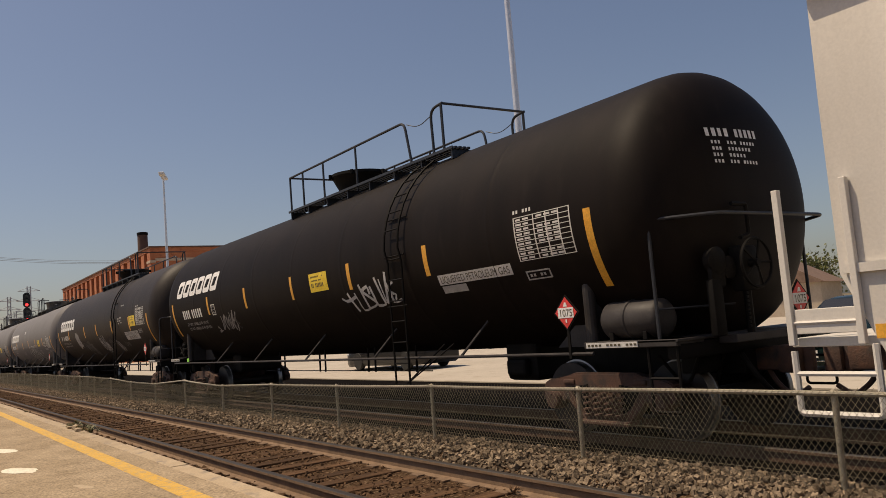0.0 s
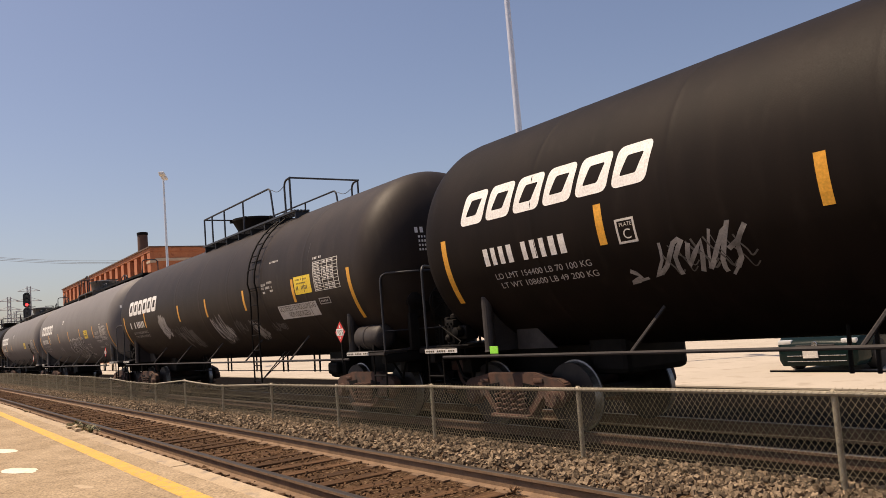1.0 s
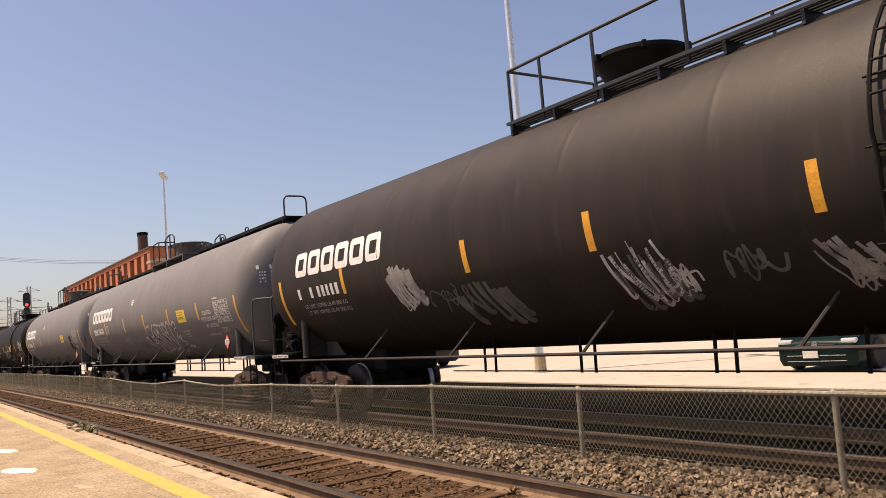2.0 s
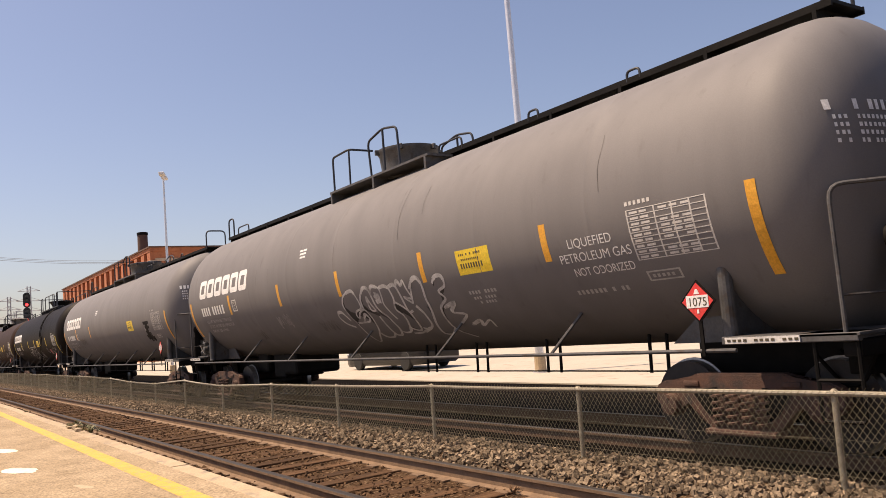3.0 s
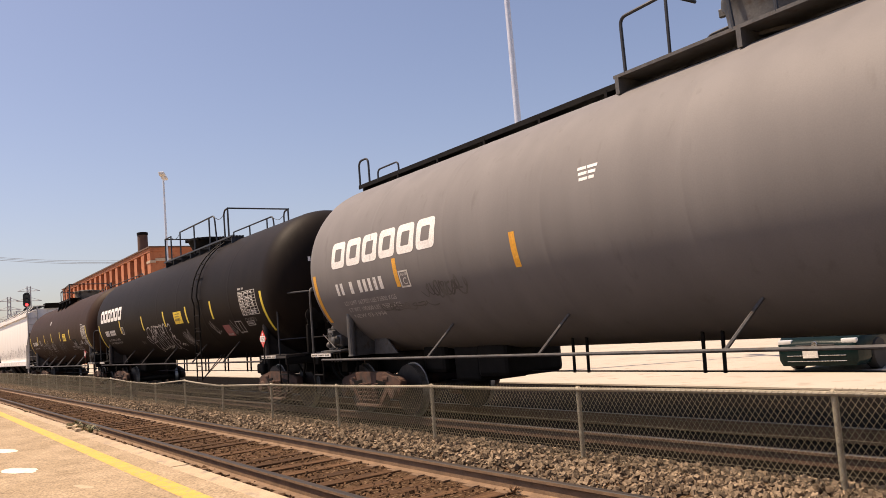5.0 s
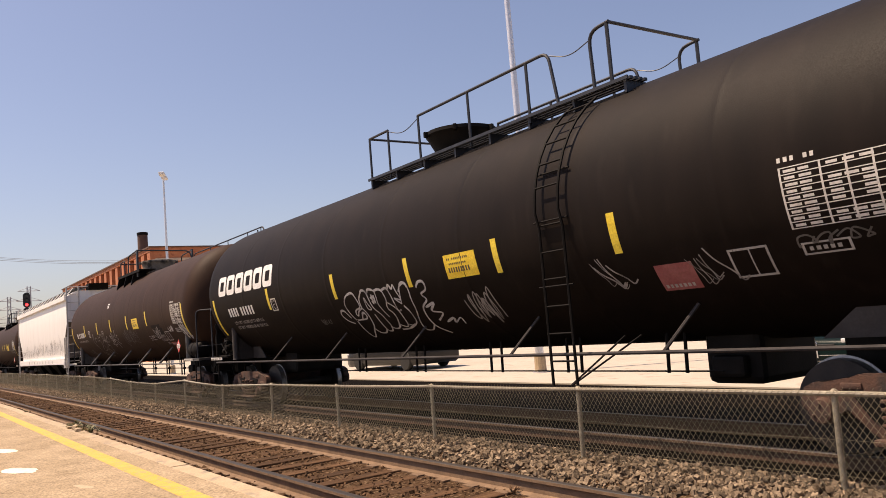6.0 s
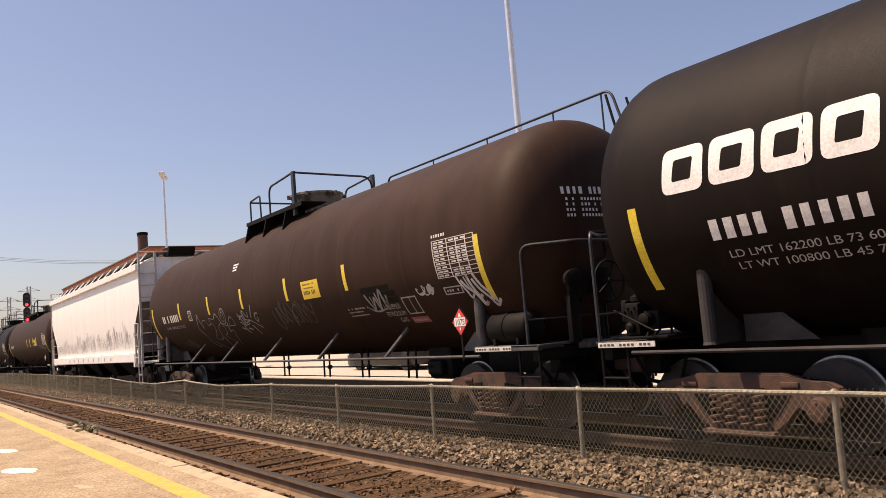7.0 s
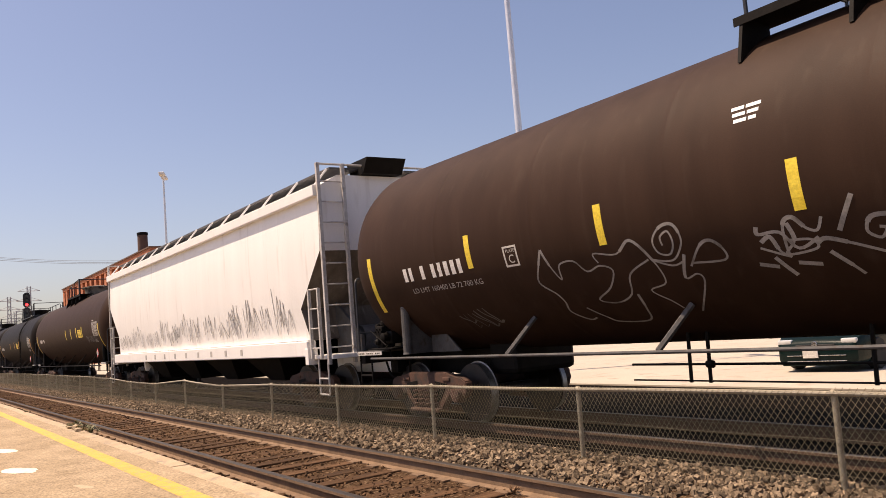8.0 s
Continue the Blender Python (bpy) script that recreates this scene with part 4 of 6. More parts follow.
        for k in range(9):
            box(bm, e * 9.76 - 0.008, e * 9.76 + 0.008, -0.62, -0.58, 1.25 + 0.045 * k, 1.28 + 0.045 * k, 0.006)
        stand = part("brake_stand", bm, PLATE_BLACK, car, smooth=True)
        bm = bmesh.new()
        c = Vector((e * 9.82, -0.45, 1.95))
        tube(bm, [c + Vector((0, 0.27 * math.cos(a), 0.27 * math.sin(a))) for a in [2 * math.pi * k / 24 for k in range(24)]], 0.018, 6, closed=True)
        for k in range(5):
            a = 2 * math.pi * k / 5
            tube(bm, [c, c + Vector((0, 0.27 * math.cos(a), 0.27 * math.sin(a)))], 0.013, 5)
        lathe(bm, [(-0.08, 0.05), (0.03, 0.04)], "x", c, 10)
        part("brake_wheel", bm, PLATE_BLACK, stand, smooth=True)


def bonnet(car, x, r_top, r_low, z0, z1, material, name="manway_bonnet"):
    bm = bmesh.new()
    h = z1 - z0
    lathe(bm, [(z0, r_low), (z0 + 0.45 * h, r_low + 0.35 * (r_top - r_low)), (z0 + 0.80 * h, r_top), (z0 + 0.88 * h, r_top + 0.035), (z1 - 0.01, r_top + 0.03), (z1 + 0.03, r_top * 0.6), (z1 + 0.05, 0.05)], "z", (x, 0, 0), 32)
    b = part(name, bm, material, car, smooth=True)
    for k in range(6):
        a = radians(60 * k + 15)
        bm = bmesh.new()
        box(bm, -0.05, 0.05, -0.03, 0.03, -0.05, 0.05, 0.01)
        part("clamp", bm, material, b, at=pose(x + (r_top + 0.05) * math.cos(a), (r_top + 0.05) * math.sin(a), z1 - 0.06, 0, 0, math.degrees(a)))


def platform_a(car, gap=False):
    """Long top walkway with railing, at both sides of the bonnet, and the ladders down the sides."""
    for s in (-1, 1):
        bm = bmesh.new()
        for k in range(4):
            y = s * (0.56 + 0.085 * k)
            box(bm, -1.55, 4.95, min(y, y + s * 0.05), max(y, y + s * 0.05), 4.335, 4.37)
        for k in range(8):
            x = -1.5 + 0.91 * k
            box(bm, x - 0.02, x + 0.02, *sorted((s * 0.52, s * 0.88)), 4.18, 4.334)
        box(bm, -1.55, 4.95, *sorted((s * 0.90, s * 0.925)), 4.325, 4.37)
        part("walkway", bm, RAILING, car)
        posts = [-1.48, -0.80, 0.22, 1.66] + ([3.08] if gap else [])
        for x in posts:
            bm = bmesh.new()
            tube(bm, [(x, s * 0.87, 4.25), (x, s * 0.87, 5.12)], 0.024, 6)
            part("railing_post", bm, RAILING, car, smooth=True)
        bm = bmesh.new()
        if gap:
            tube(bm, [(-1.48, s * 0.87, 5.12), (-0.80, s * 0.87, 5.12)], 0.024, 8)
            part("railing", bm, RAILING, car, smooth=True)
            bm = bmesh.new()
            tube(bm, smooth_3d([(-0.80, s * 0.87, 5.1), (-0.3, s * 0.87, 4.93), (0.22, s * 0.87, 5.08)]), 0.008, 5)
            part("safety_chain", bm, RAILING, car)
            bm = bmesh.new()
            tube(bm, rounded([(0.22, s * 0.87, 5.12), (3.55, s * 0.87, 5.12), (3.68, s * 0.87, 4.33)], 0.15), 0.024, 8)
        else:
            tube(bm, rounded([(-1.48, s * 0.87, 5.12), (3.50, s * 0.87, 5.12), (3.66, s * 0.87, 4.33)], 0.15), 0.024, 8)
        part("railing", bm, RAILING, car, smooth=True)
        bm = bmesh.new()
        tube(bm, rounded([(4.36, s * 0.87, 4.33), (4.34, s * 0.87, 5.12), (4.70, s * 0.87, 5.14)], 0.2), 0.024, 8)
        part("railing", bm, RAILING, car, smooth=True)
        bm = bmesh.new()
        tube(bm, [(4.66, s * 0.87, 4.33), (4.66, s * 0.87, 5.15)], 0.026, 6)
        part("railing_post", bm, RAILING, car, smooth=True)
        bm = bmesh.new()
        tube(bm, smooth_3d([(3.58, s * 0.87, 5.06), (3.95, s * 0.87, 4.92), (4.36, s * 0.87, 5.02)]), 0.008, 5)
        part("safety_chain", bm, RAILING, car)
        ladder(car, 4.20, s, 0.62, 4.33)
    bm = bmesh.new()
    tube(bm, [(-1.48, -0.87, 5.12), (-1.48, 0.87, 5.12)], 0.022, 6)
    part("cross_railing", bm, RAILING, car, smooth=True)
    bm = bmesh.new()
    tube(bm, [(4.68, -0.87, 5.14), (4.68, 0.87, 5.14)], 0.022, 6)
    part("cross_railing", bm, RAILING, car, smooth=True)
    bonnet(car, 0.25, 0.60, 0.44, 4.33, 4.90, PLATE_BLACK)


def smooth_3d(pts, n=6):
    pts = [Vector(p) for p in pts]
    return rounded(pts, 10, n)


def ladder(car, x, s, z0, z1):
    """A side ladder that follows the tank's curve and reaches down below the side pipe."""
    bm = bmesh.new()
    path = [(s * 1.70, z0), (s * 1.70, 2.6)]
    for k in range(8):
        a = radians(2 + 56 * k / 7)
        path.append((s * (R + 0.09) * math.cos(a), ZC + (R + 0.09) * math.sin(a)))
    for zz in (1.9, 2.7, 3.3):
        tube(bm, [(x - 0.3, s * 1.70 if zz < 3 else s * 1.60, zz), (x + 0.3, s * 1.70 if zz < 3 else s * 1.60, zz)], 0.012, 6)
    bracket = part("ladder", bm, PLATE_BLACK, car, smooth=True)
    # slanting braces at its foot
    for dx in (0.35, 0.6):
        bm = bmesh.new()
        tube(bm, [(x - 0.1, s * 1.58, 0.66), (x + dx + 0.3, s * 1.3, 1.25)], 0.012, 6)
        part("foot_brace", bm, PLATE_BLACK, bracket)
    for dx in (-0.21, 0.21):
        bm = bmesh.new()
        tube(bm, [(x + dx, y, z) for y, z in path], 0.019, 6)
        part("stile", bm, PLATE_BLACK, bracket, smooth=True)
    bm = bmesh.new()
    tube(bm, [(-0.21, 0, 0), (0.21, 0, 0)], 0.013, 6)
    first = part("rung", bm, PLATE_BLACK, bracket, smooth=True, at=pose(x, s * 1.70, z0 + 0.05))
    for k in range(1, 7):
        share("rung", first.data, bracket, pose(x, s * 1.70, z0 + 0.05 + 0.33 * k))
    for k in range(1, 6):
        a = radians(2 + 56 * k / 5.5)
        share("rung", first.data, bracket, pose(x, s * (R + 0.09) * math.cos(a), ZC + (R + 0.09) * math.sin(a)))


def platform_d(car, steel):
    """Full-length top walkway with a railing round the bonnet and hoops at its ends."""
    bm = bmesh.new()
    box(bm, -9.2, 9.0, -0.30, 0.30, 4.50, 4.54)
    box(bm, -9.2, 9.0, -0.325, -0.30, 4.47, 4.55)
    box(bm, -9.2, 9.0, 0.30, 0.325, 4.47, 4.55)
    for k in range(14):
        x = -9.0 + 1.37 * k
        box(bm, x - 0.025, x + 0.025, -0.33, 0.33, 4.36, 4.50)
    part("walkway", bm, PLATE_BLACK, car)
    for s in (-1, 1):
        bm = bmesh.new()
        box(bm, -1.5, 2.2, *sorted((s * 0.34, s * 0.86)), 4.40, 4.44)
        part("side_walkway", bm, steel, car)
        for x in (-1.45, 0.3, 2.1):
            bm = bmesh.new()
            box(bm, x - 0.03, x + 0.03, *sorted((s * 0.34, s * 0.86)), 4.20, 4.399)
            part("walkway_bracket", bm, steel, car)
        bm = bmesh.new()
        tube(bm, rounded([(0.24, s * 0.84, 4.42), (0.18, s * 0.84, 5.10), (0.75, s * 0.84, 5.22), (1.25, s * 0.84, 5.14), (1.28, s * 0.84, 4.42)], 0.12), 0.022, 8)
        part("railing", bm, RAILING, car, smooth=True)
        bm = bmesh.new()
        tube(bm, [(0.75, s * 0.84, 4.42), (0.75, s * 0.84, 5.20)], 0.022, 8)
        part("railing", bm, RAILING, car, smooth=True)
        bm = bmesh.new()
        tube(bm, rounded([(-1.31, s * 0.84, 4.42), (-1.31, s * 0.84, 5.12), (-0.60, s * 0.84, 5.14), (-0.60, s * 0.3, 5.14)], 0.1), 0.022, 8)
        part("railing", bm, RAILING, car, smooth=True)
        bm = bmesh.new()
        tube(bm, rounded([(-0.62, s * 0.84, 4.42), (-0.60, s * 0.84, 5.14)], 0.1), 0.02, 8)
        part("railing", bm, RAILING, car, smooth=True)
        for x0, h in ((-9.17, 0.55), (8.9, 0.55)):
            bm = bmesh.new()
            if s < 0:
                far = (x0 + 0.40, -0.30) if x0 < 0 else (x0, 0.30)
                tube(bm, rounded([(x0, -0.30, 4.5), (x0, -0.30, 4.5 + h), (*far, 4.5 + h), (*far, 4.5)], 0.14), 0.022, 8)
                part("grab_hoop", bm, RAILING, car, smooth=True)
            else:
                bm.free()
        for x0, long, high in ((-8.4, 0.8, 0.22), (1.75, 0.7, 0.20), (4.2, 0.22, 0.14), (6.2, 0.22, 0.14)):
            bm = bmesh.new()
            tube(bm, rounded([(x0, s * 0.31, 4.5), (x0, s * 0.31, 4.5 + high), (x0 + long, s * 0.31, 4.5 + high), (x0 + long, s * 0.31, 4.5)], 0.12), 0.018, 8)
            part("grab_hoop", bm, RAILING, car, smooth=True)
    bonnet(car, 0.28, 0.58, 0.54, 4.36, 4.98, GREY_STEEL)
    # ladder over each dished end
    for e in (-1, 1):
        bm = bmesh.new()
        for dy in (-0.2, 0.2):
            tube(bm, [Vector((e * (8.63 + (HEAD + 0.1) * math.sin(radians(a))), dy + 0.75 * (a / 70), ZC + (R + 0.08) * math.cos(radians(a)))) for a in range(4, 78, 9)] + [Vector((e * 9.45, dy + 0.78, 1.2))], 0.018, 6)
        for a in range(10, 76, 9):
            p = Vector((e * (8.63 + (HEAD + 0.1) * math.sin(radians(a))), 0.75 * (a / 70), ZC + (R + 0.08) * math.cos(radians(a))))
            tube(bm, [p - Vector((0, 0.2, 0)), p + Vector((0, 0.2, 0))], 0.012, 6)
        part("end_ladder", bm, PLATE_BLACK, car, smooth=True)


def platform_g(car):
    """Boxy side platform with a railing, a pale bonnet and a long handrail over the far side."""
    for s in (-1, 1):
        bm = bmesh.new()
        box(bm, -1.88, 1.4, *sorted((s * 0.50, s * 1.08)), 4.40, 4.425)
        box(bm, -1.88, 1.4, *sorted((s * 1.08, s * 1.095)), 4.34, 4.43)
        part("side_platform", bm, PLATE_BLACK, car)
        # tapering bracket plates down to the tank
        for x in (-1.80, -0.64, 0.52):
            bm = bmesh.new()
            web = [(1.07, 4.399), (0.62, 4.399), (0.62, 4.29), (1.10, 4.00), (1.16, 3.93), (1.19, 3.93)]
            a = [bm.verts.new((x - 0.02, s * y, z)) for y, z in web]
            b = [bm.verts.new((x + 0.02, s * y, z)) for y, z in web]
            for k in range(6):
                bm.faces.new((a[k], a[(k + 1) % 6], b[(k + 1) % 6], b[k]))
            bm.faces.new(a[::-1])
            bm.faces.new(b)
            bmesh.ops.recalc_face_normals(bm, faces=list(bm.faces))
            part("platform_bracket", bm, PLATE_BLACK, car)
        bm = bmesh.new()
        tube(bm, rounded([(-0.55, s * 1.0, 4.42), (-0.55, s * 1.0, 5.08), (0.85, s * 1.0, 5.16)], 0.2), 0.024, 8)
        part("railing", bm, RAILING, car, smooth=True)
        bm = bmesh.new()
        box(bm, 0.79, 0.91, *sorted((s * 0.97, s * 1.03)), 4.2, 5.18)
        part("railing_post", bm, RAILING, car)
        bm = bmesh.new()
        tube(bm, rounded([(-1.78, s * 1.0, 4.42), (-1.78, s * 1.0, 4.95), (-1.15, s * 1.0, 5.0), (-1.12, s * 1.0, 4.42)], 0.06), 0.022, 8)
        part("railing", bm, RAILING, car, smooth=True)
    bm = bmesh.new()
    tube(bm, rounded([(0.85, -1.0, 5.16), (0.9, 0.9, 5.12), (0.9, 1.05, 4.4)], 0.2), 0.024, 8)
    part("cross_railing", bm, RAILING, car, smooth=True)
    bm = bmesh.new()
    tube(bm, [(-1.78, -1.0, 4.93), (-1.78, 1.0, 4.93)], 0.022, 8)
    part("cross_railing", bm, RAILING, car, smooth=True)
    bonnet(car, -0.10, 0.60, 0.56, 4.36, 4.86, DUSTY)
    for o in car.children:
        if o.name.split(".")[0] in ("side_platform", "platform_bracket", "railing", "railing_post", "cross_railing", "manway_bonnet"):
            o.matrix_basis = pose(0.35, 0, 0)
    bm = bmesh.new()
    tube(bm, rounded([(2.3, 0.72, 4.22), (2.4, 0.72, 4.86), (9.1, 0.72, 4.88), (9.35, 0.72, 4.1)], 0.15), 0.022, 8)
    part("top_handrail", bm, RAILING, car, smooth=True)
    bm = bmesh.new()
    tube(bm, rounded([(-9.3, 0.72, 4.2), (-9.2, 0.72, 4.55), (-2.6, 0.72, 4.6)], 0.15), 0.018, 8)
    part("top_handrail", bm, RAILING, car, smooth=True)
    for x in (4.2, 6.0, 7.8, 8.9):
        bm = bmesh.new()
        tube(bm, [(x, 0.72, 4.2), (x, 0.72, 4.87)], 0.015, 6)
        part("handrail_stanchion", bm, RAILING, car, smooth=True)
    bm = bmesh.new()
    for dy in (0.50, 0.94):
        tube(bm, [(9.20, dy, 4.75), (9.36, dy, 4.1), (9.58, dy, 3.0), (9.60, dy, 0.6)], 0.02, 6)
    for k in range(12):
        z = 0.75 + 0.32 * k
        x = 9.59 if z < 3 else 9.58 - (z - 3) * 0.21
        tube(bm, [(x, 0.50, z), (x, 0.94, z)], 0.013, 6)
    part("end_ladder", bm, PLATE_BLACK, car, smooth=True)


def ribs(car, steel, side_posts, low_bar, mid_bar, strut_r=0.021):
    """The pale side pipe, slanting struts from the belly and the brake pipes below it."""
    for s in (-1, 1):
        bm = bmesh.new()
        tube(bm, [(-8.9, s * 1.55, 1.07), (8.3, s * 1.55, 1.07)], 0.021, 8)
        part("side_pipe", bm, steel, car, smooth=True)
        for x in (-5.2, -2.6, 0.2, 3.0, 5.6):
            bm = bmesh.new()
            tube(bm, [(x, s * 1.53, 1.08), (x + 0.22, s * 1.16, ZC - 1.20)], strut_r, 6)
            part("strut", bm, steel, car)
    # brake pipes hung in pairs of straps from the belly
    lane = -0.65
    for x in side_posts:
        for dx in (0, 0.27):
            bm = bmesh.new()
            tube(bm, [(x + dx, lane, 1.24), (x + dx - 0.02, lane, low_bar - 0.02)], 0.022, 6)
            part("pipe_hanger", bm, PLATE_BLACK, car)
        if mid_bar:
            bm = bmesh.new()
            lathe(bm, [(x + 0.21, 0.02), (x + 0.23, 0.045), (x + 0.31, 0.045), (x + 0.33, 0.02)], "x", (0, lane, mid_bar), 8)
            part("pipe_clamp", bm, PLATE_BLACK, car, smooth=True)
    for z, r in ((low_bar, 0.011), (mid_bar, 0.016)):
        if z:
            bm = bmesh.new()
            tube(bm, [(side_posts[0] - 0.9, lane, z), (side_posts[-1] + 0.75, lane, z)], r, 6)
            part("brake_pipe", bm, PLATE_BLACK, car, smooth=True)


def tank_car(spec):
    """A railway tank car, on its trucks, with fittings and markings."""
    truck_meshes()
    rng = random.Random(spec["seed"])
    car = empty("tank_car", spec["label"], "tank car", "cars of the freight train", pose(spec["x"], TRAIN_Y, 0))
    paint, steel = spec["paint"], spec["steel"]
    handrail = spec.get("handrail", RAILING)
    bm = bmesh.new()
    prof, half = [], spec.get("half", HALF)
    for k in range(13):
        a = radians(90 * k / 12)
        prof.append((-HALF - HEAD * max(math.cos(a), 0) ** (2 / KNUCKLE), max(R * math.sin(a) ** (2 / KNUCKLE), 0.02)))
    for i in range(1, 8):
        x = -HALF + (HALF + half) * i / 8
        prof += [(x - 0.10, R), (x - 0.02, R), (x, R + 0.003), (x + 0.02, R), (x + 0.10, R)]
    prof.insert(13, (-HALF + 0.1, R))
    prof.append((half - 0.1, R))
    for k in range(13):
        a = radians(90 * (12 - k) / 12)
        prof.append((half + HEAD * max(math.cos(a), 0) ** (2 / KNUCKLE), max(R * math.sin(a) ** (2 / KNUCKLE), 0.02)))
    lathe(bm, prof, "x", (0, 0, ZC), 96)
    part("tank", bm, paint, car, smooth=True)
    for e in (-1, 1):
        truck(car, e * 7.94)
        end_fittings(car, e, steel, handrail, e > 0, spec.get("rail_x", 9.24))
    ribs(car, steel, spec.get("hangers", (-2.9, -0.75, 1.42, 3.15, 4.9)), spec.get("low_bar", 0.78), spec.get("mid_bar", 0), spec.get("strut_r", 0.021))
    # belly fittings: bottom skid and outlet boxes
    bm = bmesh.new()
    box(bm, -6.9, -6.2, -0.55, 0.65, 0.72, 1.32, 0.08)
    part("belly_skid", bm, PLATE_BLACK, car)
    if spec["top"] == "d":
        bm = bmesh.new()
        box(bm, -6.08, -5.35, -0.45, 0.60, 0.58, 1.32, 0.06)
        box(bm, -5.36, -4.55, -0.50, 0.65, 0.66, 1.32, 0.08)
        part("belly_skid", bm, PLATE_BLACK, car)
    else:
        bm = bmesh.new()
        sx = spec.get("skid", 5.3)
        box(bm, sx, sx + 0.75, -0.5, 0.6, 0.62, 1.32, 0.08)
        box(bm, sx + 0.15, sx + 0.6, -0.62, 0.72, 0.70, 0.95, 0.05)
        part("belly_skid", bm, PLATE_BLACK, car)
    # air reservoir beside the brake end
    if spec.get("reservoir"):
        bm = bmesh.new()
        lathe(bm, [(8.32, 0.05), (8.34, 0.17), (8.39, 0.215), (8.69, 0.215), (8.70, 0.228), (8.74, 0.228), (8.75, 0.215), (9.13, 0.215), (9.18, 0.17), (9.20, 0.05)], "x", (0, -1.26, 1.43), 24)
        part("air_reservoir", bm, PLATE_BLACK if spec["paint"] == BROWN_TANK else RESERVOIR, car, smooth=True)
        for x in (8.5, 9.0):
            bm = bmesh.new()
            box(bm, x - 0.03, x + 0.03, -1.44, -1.08, 1.20, 1.30, 0.01)
            part("reservoir_bracket", bm, PLATE_BLACK, car)
    bm = bmesh.new()
    box(bm, 8.1, 9.48, -1.5, -1.05, 1.12, 1.20, 0.01)
    part("reservoir_shelf", bm, steel, car)
    bm = bmesh.new()
    box(bm, 8.15, 8.95, -1.515, -1.503, 1.13, 1.19)
    part("stencil_strip", bm, PANEL_WHITE, car)
    bm = bmesh.new()
    box(bm, -9.45, -8.6, -1.515, -1.503, 1.13, 1.19)
    part("stencil_strip", bm, PANEL_WHITE, car)
    bm = bmesh.new()
    for x0 in (8.18, -9.42):
        for k in range(13):
            if k not in (4, 9):
                box(bm, x0 + 0.06 * k, x0 + 0.06 * k + 0.036, -1.519, -1.515, 1.148, 1.172)
    part("strip_print", bm, SIGN_DARK, car, kind="stuff")
    # valve block at the other end: stacked castings, bolts, small pipes and a bleed rod
    bm = bmesh.new()
    box(bm, -9.28, -9.06, -1.22, -0.95, 1.24, 1.62, 0.03)
    box(bm, -9.06, -8.82, -1.16, -0.92, 1.30, 1.52, 0.03)
    box(bm, -9.36, -9.26, -1.18, -1.00, 1.40, 1.66, 0.02)
    lathe(bm, [(-1.30, 0.04), (-1.28, 0.075), (-1.16, 0.075)], "y", (-8.94, 0, 1.42), 12)
    lathe(bm, [(-1.30, 0.03), (-1.27, 0.06), (-1.16, 0.06)], "y", (-9.17, 0, 1.34), 12)
    lathe(bm, [(1.62, 0.07), (1.64, 0.09), (1.69, 0.09), (1.72, 0.03)], "z", (-9.17, -1.08, 0), 12)
    lathe(bm, [(1.52, 0.06), (1.55, 0.08), (1.60, 0.05)], "z", (-8.93, -1.04, 0), 12)
    for k in range(5):
        box(bm, -9.27 + 0.05 * k, -9.25 + 0.05 * k, -1.245, -1.22, 1.50 + 0.04 * (k % 2), 1.53 + 0.04 * (k % 2))
    for k in range(4):
        tube(bm, rounded([(-8.86 - 0.13 * k, -1.10, 1.30), (-8.86 - 0.13 * k, -1.20, 1.24), (-8.80 - 0.13 * k, -1.20, 1.0)], 0.05), 0.013, 6)
    tube(bm, [(-9.4, -1.25, 1.55), (-8.7, -1.35, 1.28)], 0.010, 5)
    box(bm, -9.45, -8.6, -1.3, -0.8, 1.205, 1.235, 0.008)
    part("brake_valve", bm, spec.get("valve", PLATE_BLACK), car, smooth=True)
    {"a": lambda: platform_a(car, spec.get("gap", False)), "d": lambda: platform_d(car, steel), "g": lambda: platform_g(car)}[spec["top"]]()
    placard(car, spec.get("placard", 7.93), -1.58, 1.57, 0)
    placard(car, 9.80, 0.3, 1.52, 90)
    # reflective stripes
    low = spec.get("low", 0)
    for x in spec["stripes"]:
        bm = bmesh.new()
        if abs(x) > 8:
            decal(bm, x - 0.06, x + 0.06, -42 - low, -4 - low)
        else:
            decal(bm, x - 0.06, x + 0.06, -22 - low, -3.5 - low)
        part("reflective_stripe", bm, spec["tape"], car)
    # maker's wordmark as six plain rounded blocks with slots
    if spec.get("logo"):
        mid, tall, slant = spec["logo_deg"] + 9.2, 9.2, spec.get("slant", 0.02)
        for k in range(6):
            bm = bmesh.new()
            c = spec["logo"] + 0.27 + 0.607 * k
            rings = []
            for wide, high, r in ((0.265, tall, 0.10), (0.125, tall - 4.8, 0.03)):
                h = radians(0.88 * high) * R
                loop = rounded([(0, -h, 0), (wide, -h, 0), (wide, h, 0), (-wide, h, 0), (-wide, -h, 0), (0, -h, 0)], r, 4)
                loop = [p.lerp(q, f / 6) for p, q in zip(loop, loop[1:]) for f in range(6)]
                rings.append([bm.verts.new(wrap(c + p.x + slant * p.y / h, mid + math.degrees(p.y / R) / 0.88, 0.007)) for p in loop])
            for n in range(len(rings[0])):
                m = (n + 1) % len(rings[0])
                bm.faces.new((rings[0][n], rings[0][m], rings[1][m], rings[1][n]))
            part("wordmark_block", bm, WHITE_PAINT, car, "white wordmark block")
    nx, nd, nh, nw = spec["number"]
    bm = bmesh.new()
